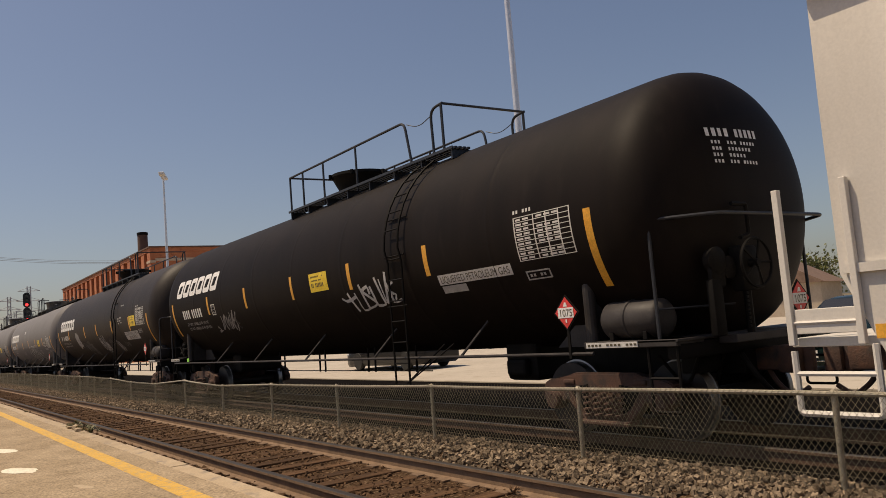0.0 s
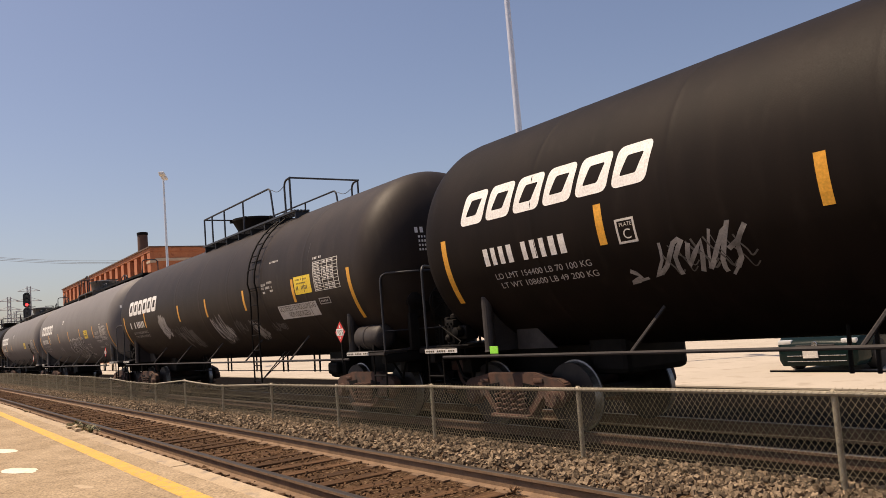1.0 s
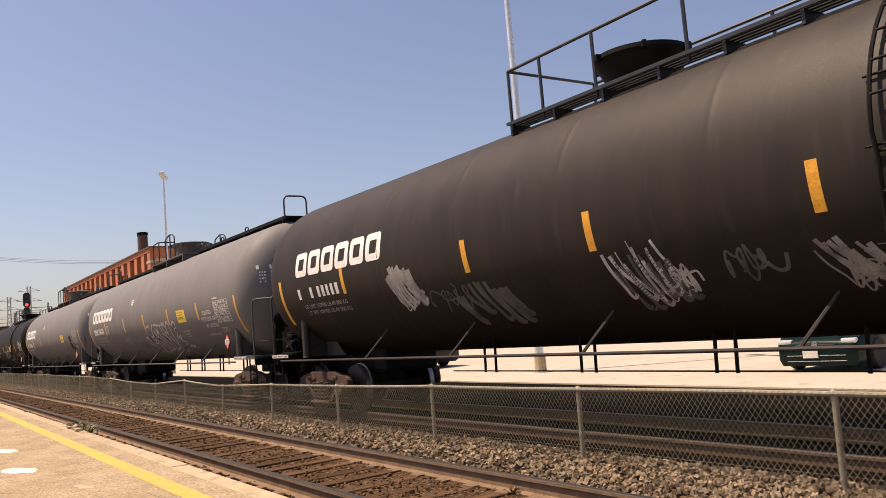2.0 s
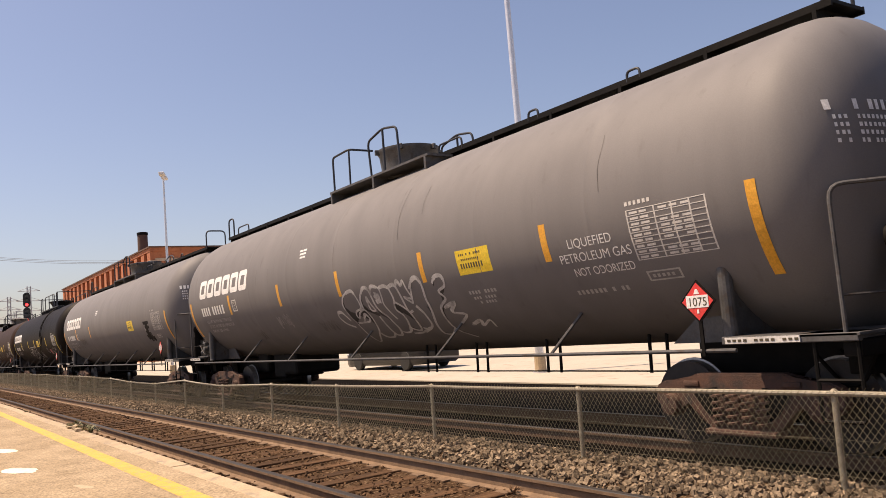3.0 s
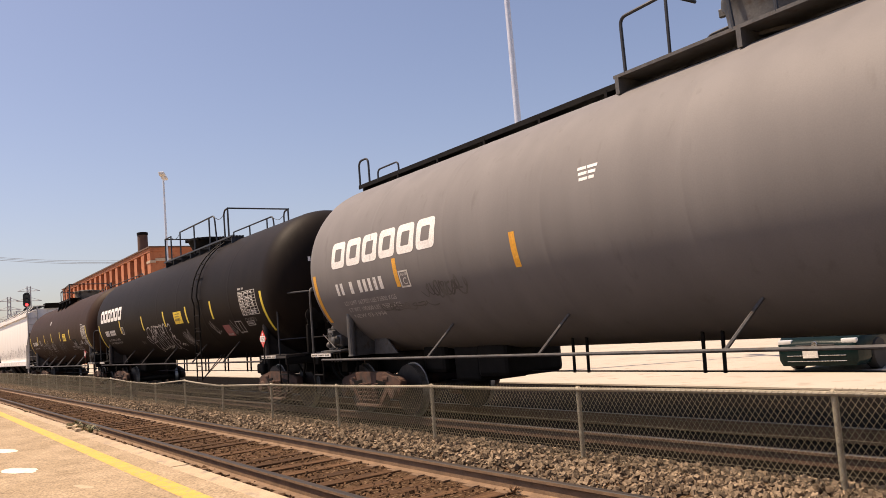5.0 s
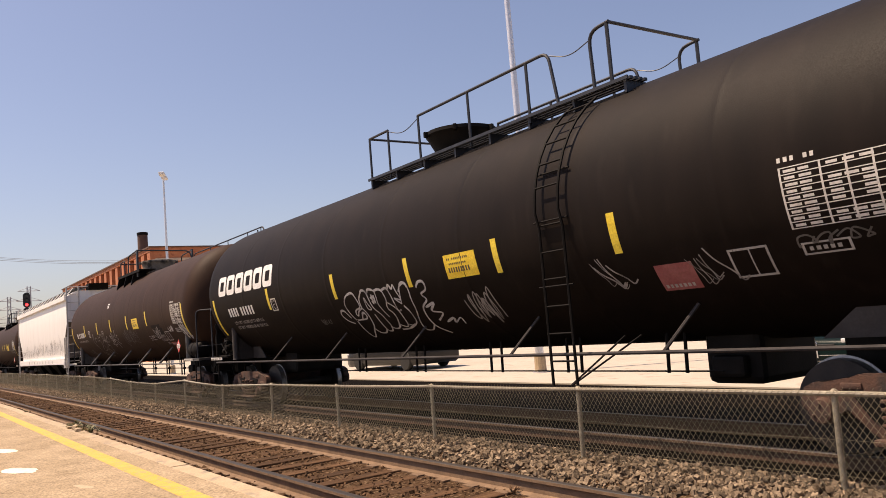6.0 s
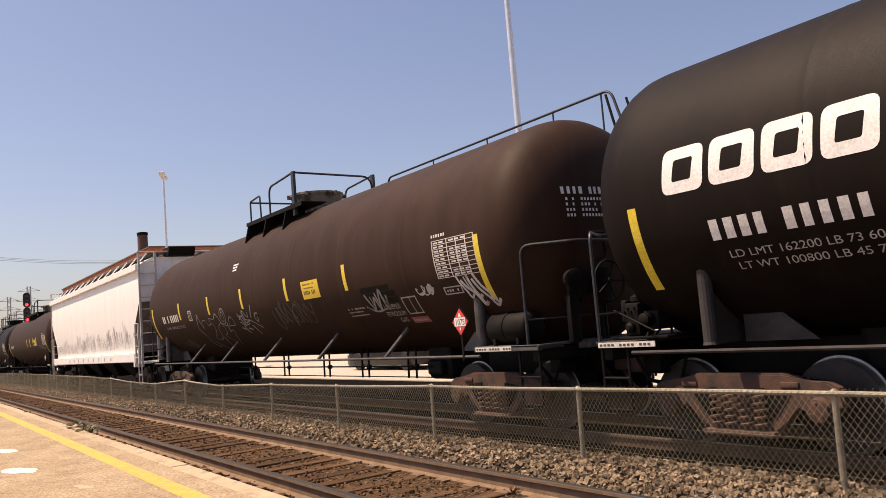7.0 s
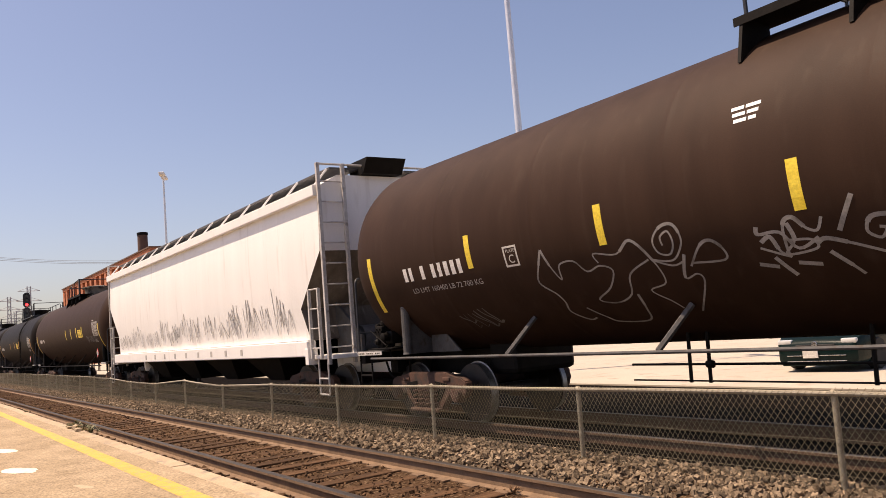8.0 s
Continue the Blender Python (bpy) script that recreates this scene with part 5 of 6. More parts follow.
    bars(bm, nx, nd, nh, nw * 0.40, 4, rng)
    bars(bm, nx + nw * 0.48, nd, nh, nw * 0.52, 5, rng)
    part("car_number", bm, WHITE_PAINT, car, kind="stuff")
    if spec.get("limits"):
        bm = bmesh.new()
        for k, words in enumerate(spec["limits"]):
            lettering(bm, words, nx + 0.12 + 0.05 * k, nd - 8.0 - 5.4 * k, 0.095, 1.9 if k < 2 else 1.2)
        part("weight_lettering", bm, DIM_PAINT, car, kind="stuff")
    if spec.get("plate"):
        x = spec["plate"]
        bm = bmesh.new()
        y = spec.get("plate_low", 0)
        for a, b, c, d in ((x, x + 0.29, -23, -22), (x, x + 0.29, -13, -12), (x, x + 0.03, -22, -13), (x + 0.26, x + 0.29, -22, -13)):
            decal(bm, a, b, c - y, d - y)
        lettering(bm, "C", x + 0.09, -21 - y, 0.13)
        lettering(bm, "PLATE", x + 0.06, -15.4 - y, 0.05)
        part("clearance_mark", bm, PANEL_WHITE, car, kind="stuff")
    # data table: a frame, rules and lines of bars
    tx, td = spec["table"]
    bm = bmesh.new()
    for k in range(10):
        decal(bm, tx, tx + 1.1, td - 2.45 * k, td - 2.45 * k + 0.35)
    for x in (tx, tx + 0.40, tx + 0.64, tx + 0.88, tx + 1.08):
        decal(bm, x, x + 0.02, td - 22, td)
    for k in range(9):
        bars(bm, tx + 0.05, td - 2.45 * k - 1.6, 0.028, 0.30, 2, rng)
        if k not in (1, 6):
            bars(bm, tx + 0.47, td - 2.45 * k - 1.6, 0.028, 0.46, 3, rng)
    bars(bm, tx, td + 2.2, 0.05, 0.4, 6, rng)
    part("data_table", bm, spec.get("table_paint", PANEL_WHITE), car, kind="stuff")
    if spec.get("yellow"):
        yx, yd = spec["yellow"]
        bm = bmesh.new()
        decal(bm, yx, yx + 0.80, yd - 14, yd)
        sgn = part("warning_sign", bm, SIGN_YELLOW, car, "yellow emergency sign")
        bm = bmesh.new()
        bars(bm, yx + 0.08, yd - 3.2, 0.035, 0.55, 12, rng, 0.009)
        bars(bm, yx + 0.12, yd - 6.0, 0.03, 0.45, 10, rng, 0.009)
        bars(bm, yx + 0.08, yd - 10.5, 0.085, 0.56, 9, rng, 0.009)
        part("sign_print", bm, SIGN_DARK, sgn, kind="stuff")
    kind, lx, ld = spec.get("cargo", (None, 0, 0))
    if kind == "panel":
        bm = bmesh.new()
        decal(bm, lx, lx + 1.95, ld - 12, ld, 0.005)
        p = part("cargo_panel", bm, PANEL_WHITE, car, "off-white cargo panel")
        bm = bmesh.new()
        lettering(bm, "LIQUEFIED PETROLEUM GAS", lx + 0.06, ld - 5, 0.13, 1.83, 0.009)
        lettering(bm, "NON ODORIZED", lx + 0.45, ld - 10.6, 0.13, 1.05, 0.009)
        part("cargo_lettering", bm, SIGN_DARK, p, kind="stuff")
    elif kind == "strip":
        bm = bmesh.new()
        decal(bm, lx, lx + 1.80, ld - 6.2, ld, 0.005)
        p = part("cargo_panel", bm, PANEL_WHITE, car, "off-white cargo panel")
        bm = bmesh.new()
        lettering(bm, "LIQUEFIED PETROLEUM GAS", lx + 0.05, ld - 5.2, 0.125, 1.70, 0.009)
        part("cargo_lettering", bm, SIGN_DARK, p, kind="stuff")
        bm = bmesh.new()
        decal(bm, lx + 0.03, lx + 0.66, ld - 11.5, ld - 7, 0.005)
        part("cargo_panel", bm, DIM_PAINT, car, "faded blank cargo panel")
    elif kind == "words":
        bm = bmesh.new()
        lettering(bm, "LIQUEFIED", lx + 0.2, ld, 0.13, 0.75)
        lettering(bm, "PETROLEUM GAS", lx, ld - 6.8, 0.13, 1.2)
        lettering(bm, "NOT ODORIZED", lx + 0.17, ld - 14, 0.12, 1.0)
        part("cargo_lettering", bm, WHITE_PAINT, car, kind="stuff")
    elif kind == "stack":
        bm = bmesh.new()
        lettering(bm, "LIQUEFIED", lx, ld - 4, 0.11, 0.52)
        lettering(bm, "PETROLEUM", lx - 0.05, ld - 9.5, 0.11, 0.62)
        lettering(bm, "GAS", lx + 0.26, ld - 15, 0.11, 0.24)
        part("cargo_lettering", bm, DIM_PAINT, car, kind="stuff")
    if spec.get("frame"):
        x, px0, pd0, pd1 = spec["frame"]
        bm = bmesh.new()
        for a, b, c, d in ((x, x + 0.46, -45.5, -44.6), (x, x + 0.46, -33.5, -32.6), (x, x + 0.025, -44.6, -33.5), (x + 0.435, x + 0.46, -44.6, -33.5), (x + 0.24, x + 0.255, -44.6, -33.5)):
            decal(bm, a, b, c, d)
        part("test_record_frame", bm, DIM_PAINT, car, kind="stuff")
        bm = bmesh.new()
        decal(bm, px0, px0 + 0.52, pd0, pd1)
        p = part("test_record_panel", bm, FADED_RED, car, "faded red and white panel")
        bm = bmesh.new()
        bars(bm, px0 + 0.04, pd0 + 1.4, 0.05, 0.42, 7, rng, 0.009)
        part("panel_print", bm, DIM_PAINT, p, kind="stuff")
    # small stencils low on the brake end and high on the side
    bm = bmesh.new()
    px, pd = tx + 0.03, td - 32.5
    for a, b, c, d in ((px, px + 0.48, pd, pd + 0.7), (px, px + 0.48, pd + 4.3, pd + 5), (px, px + 0.025, pd + 0.7, pd + 4.3), (px + 0.455, px + 0.48, pd + 0.7, pd + 4.3)):
        decal(bm, a, b, c, d)
    bars(bm, px + 0.07, pd + 1.7, 0.045, 0.34, 5, rng)
    part("stencil", bm, DIM_PAINT, car, kind="stuff")
    if spec.get("high"):
        bm = bmesh.new()
        hx, hd = spec["high"]
        for k in range(3):
            decal(bm, hx + 0.02 * k, hx + 0.15 + 0.02 * k, hd - 2.7 * k, hd + 1.5 - 2.7 * k)
            decal(bm, hx + 0.17 + 0.02 * k, hx + 0.34 - 0.02 * k, hd - 2.7 * k, hd + 1.5 - 2.7 * k)
        part("capacity_stencil", bm, WHITE_PAINT, car, kind="stuff")
    if spec.get("extra"):
        bm = bmesh.new()
        for x, d, h, w, n in spec["extra"]:
            bars(bm, x, d, h, w, n, rng)
        part("stencil", bm, DIM_PAINT, car, kind="stuff")
    for x, d0, d1 in spec.get("drips", ()):
        bm = bmesh.new()
        ribbon(bm, [(x + 0.012 * math.sin(k), d0 + (d1 - d0) * k / 8) for k in range(9)], 0.010)
        part("paint_drip", bm, FADED, car, "thin pale drip streak")
    # end markings
    bm = bmesh.new()
    hm = lambda y0, z0: (lambda u, v: wrap_head(y0 + u, z0 + v, 0.012, 1, half))
    hy, hz = spec.get("head", (-0.85, 3.17))
    bars(bm, 0, 0, 0.10, 0.38, 4, rng, mapping=hm(hy, hz))
    bars(bm, 0, 0, 0.10, 0.42, 5, rng, mapping=hm(hy + 0.46, hz))
    for k in range(4):
        bars(bm, 0, 0, 0.04, 0.16, 3, rng, mapping=hm(hy + 0.05, hz - 0.09 - 0.075 * k))
        bars(bm, 0, 0, 0.04, 0.50 - 0.10 * (k % 3), 9 - 2 * (k % 3), rng, mapping=hm(hy + 0.30, hz - 0.09 - 0.075 * k))
    part("end_stencil", bm, WHITE_PAINT, car, kind="stuff")
    # graffiti
    for style, x0, x1, d0, d1, n, w, ink in spec.get("graffiti", ()):
        bm = bmesh.new()
        if style == "fat" and spec["paint"] == GREY_TANK:
            dark = bmesh.new()
            tag(bm, rng, style, x0, x1, d0, d1, w, dark)
            part("graffiti_fill", dark, FILL_PAINT, car, "black spray-painted letter fill", kind="stuff")
        elif style in TAGS:
            tag(bm, rng, style, x0, x1, d0, d1, w)
        else:
            {"smear": smear, "scrawl": scrawl, "letters": letters, "patch": patch}[style](bm, rng, x0, x1, d0, d1, n, w)
        part("graffiti", bm, ink, car, "pale spray-painted scrawl", kind="stuff")
    return car


CARS = []
SPECS = [
    dict(x=41.12, seed=1, reservoir=True, hangers=(-3.2, -1.0, 1.2, 2.7), half=8.80, rail_x=9.22, head=(-0.70, 3.42), label="weathered black tank car with orange stripes, ladder and top railing", paint=BLACK_TANK, steel=RESERVOIR, top="a", tape=ORANGE,
         stripes=(-8.86, -5.60, -2.80, -0.02, 2.60, 5.22, 8.86), logo=-8.34, slant=0.06, logo_deg=1.5, number=(-7.92, -22.5, 0.27, 1.75), limits=("LD LMT 154400 LB 70 100 KG", "LT WT 108600 LB 49 200 KG"), plate=-5.36,
         brackets=(-2.27, -0.28, 1.84, 3.2), table=(7.47, -1.0), yellow=(0.90, -5), cargo=("strip", 5.44, -22.8),
         graffiti=(("spiky", 2.11, 4.19, -38.8, -14.2, 0, 0.045, SPRAY), ("scribble", -5.41, -3.69, -43.2, -20.8, 0, 0.04, CHALK), ("smear", -4.9, -3.8, -41, -24, 9, 0.025, FADED))),
    dict(x=20.88, seed=2, reservoir=True, half=8.97, rail_x=9.44, placard=8.08, label="weathered black tank car with scrawled graffiti and a yellow sign", paint=WORN_TANK, steel=RESERVOIR, top="a", tape=ORANGE,
         stripes=(-8.80, -5.9, -1.96, 0.62, 3.53, 6.46, 9.02), low=2, logo=-7.93, logo_deg=-5.5, number=(-7.95, -23, 0.24, 1.9), limits=("LD LMT 153900 LB 69 800 KG", "LT WT 109100 LB 49 500 KG"), plate=None,
         table=(7.53, 3.5), yellow=(6.57, -4.5), cargo=("panel", 5.43, -25.3), extra=((4.75, -6, 0.06, 0.26, 4), (5.1, -5, 0.06, 0.3, 5), (4.78, -9, 0.06, 0.62, 9), (4.82, -12.5, 0.05, 0.16, 2), (5.25, -12, 0.05, 0.18, 3), (5.2, 12, 0.05, 0.5, 7)), drips=((7.3, 20, 6),),
         graffiti=(("smear", -4.3, -3.5, -40, -12, 16, 0.13, CHALK), ("smear", -4.2, -3.5, -44, -24, 8, 0.04, SPRAY), ("smear", -2.5, -1.2, -60, -28, 10, 0.12, FADED), ("smear", 0.7, 1.6, -58, -21, 9, 0.045, SPRAY), ("smear", 0.8, 1.7, -60, -26, 12, 0.06, FADED), ("scrawl", 1.4, 1.9, -52, -34, 3, 0.035, SPRAY),
                   ("scrawl", 2.3, 2.9, -46, -31, 3, 0.04, FADED), ("smear", 3.3, 3.9, -56, -33, 10, 0.05, CHALK), ("scrawl", 3.5, 4.0, -58, -40, 3, 0.03, CHALK), ("scrawl", 4.6, 5.3, -48, -39, 4, 0.035, FADED), ("scrawl", -3.4, -2.2, -46, -28, 3, 0.03, FADED))),
    dict(x=0.86, seed=3, rail_x=9.35, hangers=(1.4, 2.85, 4.53, 6.42), label="grey tank car with outlined graffiti and a long top walkway", paint=GREY_TANK, steel=GREY_STEEL, top="d", tape=ORANGE, handrail=GREY_STEEL,
         stripes=(-9.06, -5.96, -2.80, 0.07, 3.04, 6.0, 9.08), low=3.5, logo=-8.20, logo_deg=-5, number=(-8.18, -23, 0.25, 1.83), limits=("LD LMT 161700 LBS 73350 KGS", "LT WT 101300 LBS 45950 KGS", "NEW 03-1994"), plate=-5.76, valve=GREY_STEEL,
         brackets=(-3.4, -1.9, -0.5, 1.0, 2.5, 4.0), table=(7.45, -9.5), yellow=(4.02, -11), cargo=("words", 6.2, -21), high=(-1.6, 14.5), extra=((4.05, -37, 0.06, 0.68, 9), (4.1, -40.5, 0.05, 0.55, 8), (4.2, -43.5, 0.05, 0.4, 6), (6.25, -45, 0.07, 0.9, 12)), drips=((2.4, 40, 4), (3.1, 36, 16), (7.05, 30, 2), (-4.0, 10, -6), (-3.3, 8, -4), (0.0, 14, -14)), head=(-1.28, 3.2),
         graffiti=(("fat", 0.0, 4.4, -56, -17, 0, 0.05, SPRAY), ("scrawl", -3.36, -2.7, -46, -32, 5, 0.02, CHALK), ("scrawl", -1.45, -0.8, -54, -43, 5, 0.02, FADED), ("scrawl", -4.9, -4.65, -58, -44, 2, 0.025, FADED))),
    dict(x=-19.31, seed=4, rail_x=9.16, head=(-1.3, 3.25), label="grey tank car with orange stripes and a long top walkway", paint=GREY_TANK, steel=GREY_STEEL, top="d", tape=ORANGE, handrail=GREY_STEEL,
         stripes=(-9.14, -6.05, -2.9, 9.14), low=3.5, logo=-8.33, logo_deg=-5.5, number=(-8.30, -25, 0.25, 1.83), limits=("LD LMT 162700 LBS 73800 KGS", "LT WT 100300 LBS 45500 KGS", "NEW 03-1994"), plate=-5.97, plate_low=3.5, valve=GREY_STEEL,
         table=(7.45, -7), yellow=(4.05, -11), high=(-1.6, 14.5), table_paint=DIM_PAINT,
         graffiti=(("scrawl", -5.4, -4.3, -36, -24, 5, 0.03, FADED), ("scrawl", -7.0, -5.4, -42, -36, 4, 0.03, FADED), ("patch", 6.2, 7.0, -40, -16, 8, 0.16, PLATE_BLACK), ("patch", 6.1, 6.8, -28, -24, 1, 0.16, CHALK), ("scrawl", 6.3, 7.1, -44, -36, 4, 0.06, PLATE_BLACK))),
    dict(x=-39.55, seed=5, rail_x=9.05, label="weathered black tank car with yellow stripes and outlined graffiti", paint=BLACK_TANK, steel=RESERVOIR, top="a", tape=YELLOW_TAPE,
         stripes=(-8.96, -5.29, -2.0, 0.72, 3.1, 5.34, 8.96), low=5, logo=-8.48, logo_deg=-6.8, number=(-7.99, -28, 0.24, 1.75), limits=("LD LMT 162200 LB 73 600 KG", "LT WT 100800 LB 45 700 KG"), plate=-5.17, plate_low=5.5,
         brackets=(-2.67, -0.71, 1.25, 3.2), table=(7.53, -6.5), yellow=(1.83, -12), frame=(6.75, 5.75, -48, -35), gap=True, placard=8.46,
         graffiti=(("fat", -1.78, 1.83, -52, -19.5, 0, 0.034, SPRAY), ("scrawl", -3.15, -2.75, -47, -41, 3, 0.02, FADED), ("scrawl", 2.0, 2.6, -58, -33, 4, 0.028, CHALK), ("smear", 4.8, 5.1, -48, -27, 6, 0.018, CHALK), ("smear", 6.2, 6.5, -47, -30, 6, 0.018, CHALK), ("scrawl", 7.5, 8.2, -36, -30, 3, 0.02, FADED))),
    dict(x=-59.57, low_bar=0.67, mid_bar=0.86, seed=6, reservoir=True, label="brown-black tank car with yellow stripes, graffiti and a boxy platform", paint=BROWN_TANK, steel=GREY_STEEL, top="g", tape=YELLOW_TAPE,
         stripes=(-8.90, -5.97, -3.3, -0.77, 1.95, 4.72, 8.90), number=(-7.83, -23.5, 0.24, 1.72), limits=("LD LMT 160400 LB 72 700 KG",), plate=-5.17, plate_low=1.8, frame=(6.45, 6.40, -53, -48), cargo=("stack", 5.78, -36), extra=((4.45, -37, 0.035, 0.8, 12), (4.45, -39.5, 0.03, 0.55, 8), (4.45, -42.5, 0.03, 0.7, 10)),
         strut_r=0.036, brackets=(-4.18, -2.37, -0.5, 1.4), table=(7.76, -2.8), yellow=(2.78, -9.3), high=(-1.42, 20.5),
         graffiti=(("vines", -4.65, -1.72, -65.2, -18.6, 0, 0.026, CHALK), ("curls", -1.39, 0.02, -49.1, -19.4, 0, 0.032, CHALK), ("smear", -6.9, -6.1, -62, -46, 7, 0.025, FADED), ("scrawl", 0.9, 2.9, -46, -22, 5, 0.022, FADED), ("smear", 1.0, 2.8, -44, -20, 7, 0.03, FADED), ("patch", 5.1, 6.4, -40, -22, 4, 0.16, PLATE_BLACK), ("letters", 5.3, 6.05, -40, -24, 3, 0.05, CHALK), ("scrawl", 6.95, 7.45, -34, -26, 3, 0.035, SPRAY),
                   ("smear", 8.2, 8.7, -46, -24, 6, 0.06, SPRAY))),
    dict(x=-99.1, seed=7, label="dark brown tank car with yellow stripes, next to the hopper", paint=BROWN_TANK, steel=PLATE_BLACK, top="g", tape=YELLOW_TAPE,
         stripes=(-8.8, 1.0, 2.4, 3.8, 5.2, 8.8), number=(-7.67, -20, 0.21, 1.56), table=(7.6, -1), yellow=(4.2, -8), graffiti=(("scrawl", 6.0, 8.0, -34, -20, 6, 0.04, FADED),)),
    dict(x=-119.2, seed=8, label="dark tank car with a top railing in the rear part", paint=BLACK_TANK, steel=RESERVOIR, top="a", tape=ORANGE,
         stripes=(-8.8, -2.0, 0.5, 3.0, 8.8), number=(-7.67, -20, 0.21, 1.56), table=(7.5, -1), yellow=(1.6, -8)),
    dict(x=-139.3, seed=9, label="dark tank car near the rear of the visible train", paint=BLACK_TANK, steel=RESERVOIR, top="a", tape=ORANGE,
         stripes=(-8.8, -2.0, 0.5, 3.0, 8.8), number=(-7.67, -20, 0.21, 1.56), table=(7.5, -1), yellow=(1.6, -8)),
]
for spec in SPECS:
    CARS.append((tank_car(spec), spec["x"]))
bm = bmesh.new()
box(bm, -7.78, -7.60, -1.535, -1.52, 1.10, 1.20, 0.004)
part("inspection_tag", bm, LIME, CARS[0][0], "bright lime green tag")


def hopper_car(x, paint, label, seed, graffiti):
    """A covered hopper car with sloping end sheets, roof walk and end ladders."""
    rng = random.Random(seed)
    car = empty("hopper_car", label, "hopper car", "cars of the freight train", pose(x, TRAIN_Y, 0))
    # body: side sheets bulge out at mid height and slope in below
    bm = bmesh.new()

    def end_x(z):
        if not graffiti:
            return 9.25 if z > 1.7 else 9.25 - (1.7 - z) * 0.45
        return 9.25 if z > 3.15 else 9.25 - (3.15 - z) * 1.05 if z > 2.1 else 8.15 + (2.1 - z) * 0.35
    zs = [4.66, 4.42, 4.34, 3.16, 2.6, 2.1, 1.7, 1.46 if graffiti else 1.0]
    ys = [1.05, 1.48, 1.50, 1.53, 1.52, 1.50, 1.45, 1.42] if graffiti else [1.05, 1.48, 1.50, 1.53, 1.53, 1.53, 1.53, 1.53]
    grid = {}
    for s in (-1, 1):
        for e in (-1, 1):
            for i, z in enumerate(zs):
                grid[s, e, i] = bm.verts.new((e * end_x(z), s * ys[i], z))
    for i in range(len(zs) - 1):
        for s in (-1, 1):
            bm.faces.new([grid[k] for k in ((s, -1, i), (s, 1, i), (s, 1, i + 1), (s, -1, i + 1))])
        for e in (-1, 1):
            f = bm.faces.new([grid[k] for k in ((-1, e, i), (1, e, i), (1, e, i + 1), (-1, e, i + 1))])
            # lower end faces get the brown with the overhang's shade painted in
            f.material_index = 1 if graffiti and i >= 3 else 0
    bm.faces.new([grid[k] for k in ((-1, -1, 0), (-1, 1, 0), (1, 1, 0), (1, -1, 0))])
    bm.faces.new([grid[k] for k in ((-1, -1, 7), (-1, 1, 7), (1, 1, 7), (1, -1, 7))])
    bmesh.ops.recalc_face_normals(bm, faces=list(bm.faces))
    part("body", bm, (paint, SHADED_SLOPE), car, smooth=True)
    for s in (-1, 1):
        bm = bmesh.new()
        box(bm, -9.3, 9.3, *sorted((s * 1.46, s * 1.62)), 4.22, 4.44, 0.015)
        part("top_chord", bm, paint, car)
        bm = bmesh.new()
        box(bm, -8.55, 8.55, *sorted((s * 1.40, s * (1.60 if graffiti else 1.56))), 1.14 if graffiti else 0.98, 1.45 if graffiti else 1.12, 0.02)
        if graffiti:
            box(bm, 8.45, 8.60, *sorted((s * 1.40, s * 1.61)), 0.98, 1.30, 0.01)
        part("side_sill", bm, paint, car)
        # roof walk carried on brackets
        bm = bmesh.new()
        box(bm, -9.2, 9.2, *sorted((s * 0.55, s * 1.18)), 4.78, 4.82)
        part("roof_walk", bm, GREY_STEEL, car)
        for k in range(14):
            xx = -9.1 + 1.4 * k
            bm = bmesh.new()
            tube(bm, [(xx, s * 1.50, 4.44), (xx, s * 1.19, 4.80)], 0.022, 6)
            part("walk_bracket", bm, paint, car)
        for e in (-1, 1):
            if graffiti:
                bm = bmesh.new()
                for xx in (e * 9.36, ):
                    for y in (s * 1.52, s * 0.98):
                        box(bm, xx - 0.035, xx + 0.035, y - 0.035, y + 0.035, 0.98 if y == s * 0.98 else 0.98, 4.86, 0.006)
                for k in range(9):
                    z = 1.3 + 0.40 * k
                    tube(bm, [(e * 9.36, s * 1.52, z), (e * 9.36, s * 0.98, z)], 0.017, 6)
                tube(bm, [(e * 9.36, s * 1.52, 4.84), (e * 9.36, -s * 0.1, 4.84)], 0.022, 6)
                tube(bm, rounded([(e * 9.34, s * 1.55, 1.1), (e * 9.34, s * 1.55, 0.42), (e * 8.94, s * 1.55, 0.42), (e * 8.94, s * 1.55, 1.1)], 0.04), 0.02, 6)
                tube(bm, [(e * 9.34, s * 1.55, 0.72), (e * 8.94, s * 1.55, 0.72)], 0.018, 6)
                part("end_ladder", bm, HOPPER_GREY, car)
            bm = bmesh.new()
            base, wide, z1 = (8.72, 0.42, 2.45) if graffiti else (9.10, 0.64, 2.52)
            for dx in (0.0, wide):
                box(bm, *sorted((e * (base + dx) - 0.03, e * (base + dx) + 0.03)), s * 1.57 - 0.03, s * 1.57 + 0.03, 1.1, z1, 0.006)
            for k in range(4 if graffiti else 1):
                tube(bm, [(e * base, s * 1.57, 1.3 + 0.38 * k), (e * (base + wide), s * 1.57, 1.3 + 0.38 * k)], 0.017, 6)
            if not graffiti:
                tube(bm, rounded([(e * (base + wide), s * 1.57, 1.05), (e * (base + wide), s * 1.57, 0.50), (e * (base - 0.1), s * 1.57, 0.50), (e * (base - 0.1), s * 1.57, 1.1)], 0.05), 0.03, 6)
                tube(bm, [(e * (base + wide), s * 1.57, 0.85), (e * (base - 0.1), s * 1.57, 0.85)], 0.025, 6)
                box(bm, *sorted((e * (base + 0.04), e * (base + wide - 0.04))), s * 1.55 - 0.02, s * 1.55 + 0.02, 1.2, 1.42, 0.006)
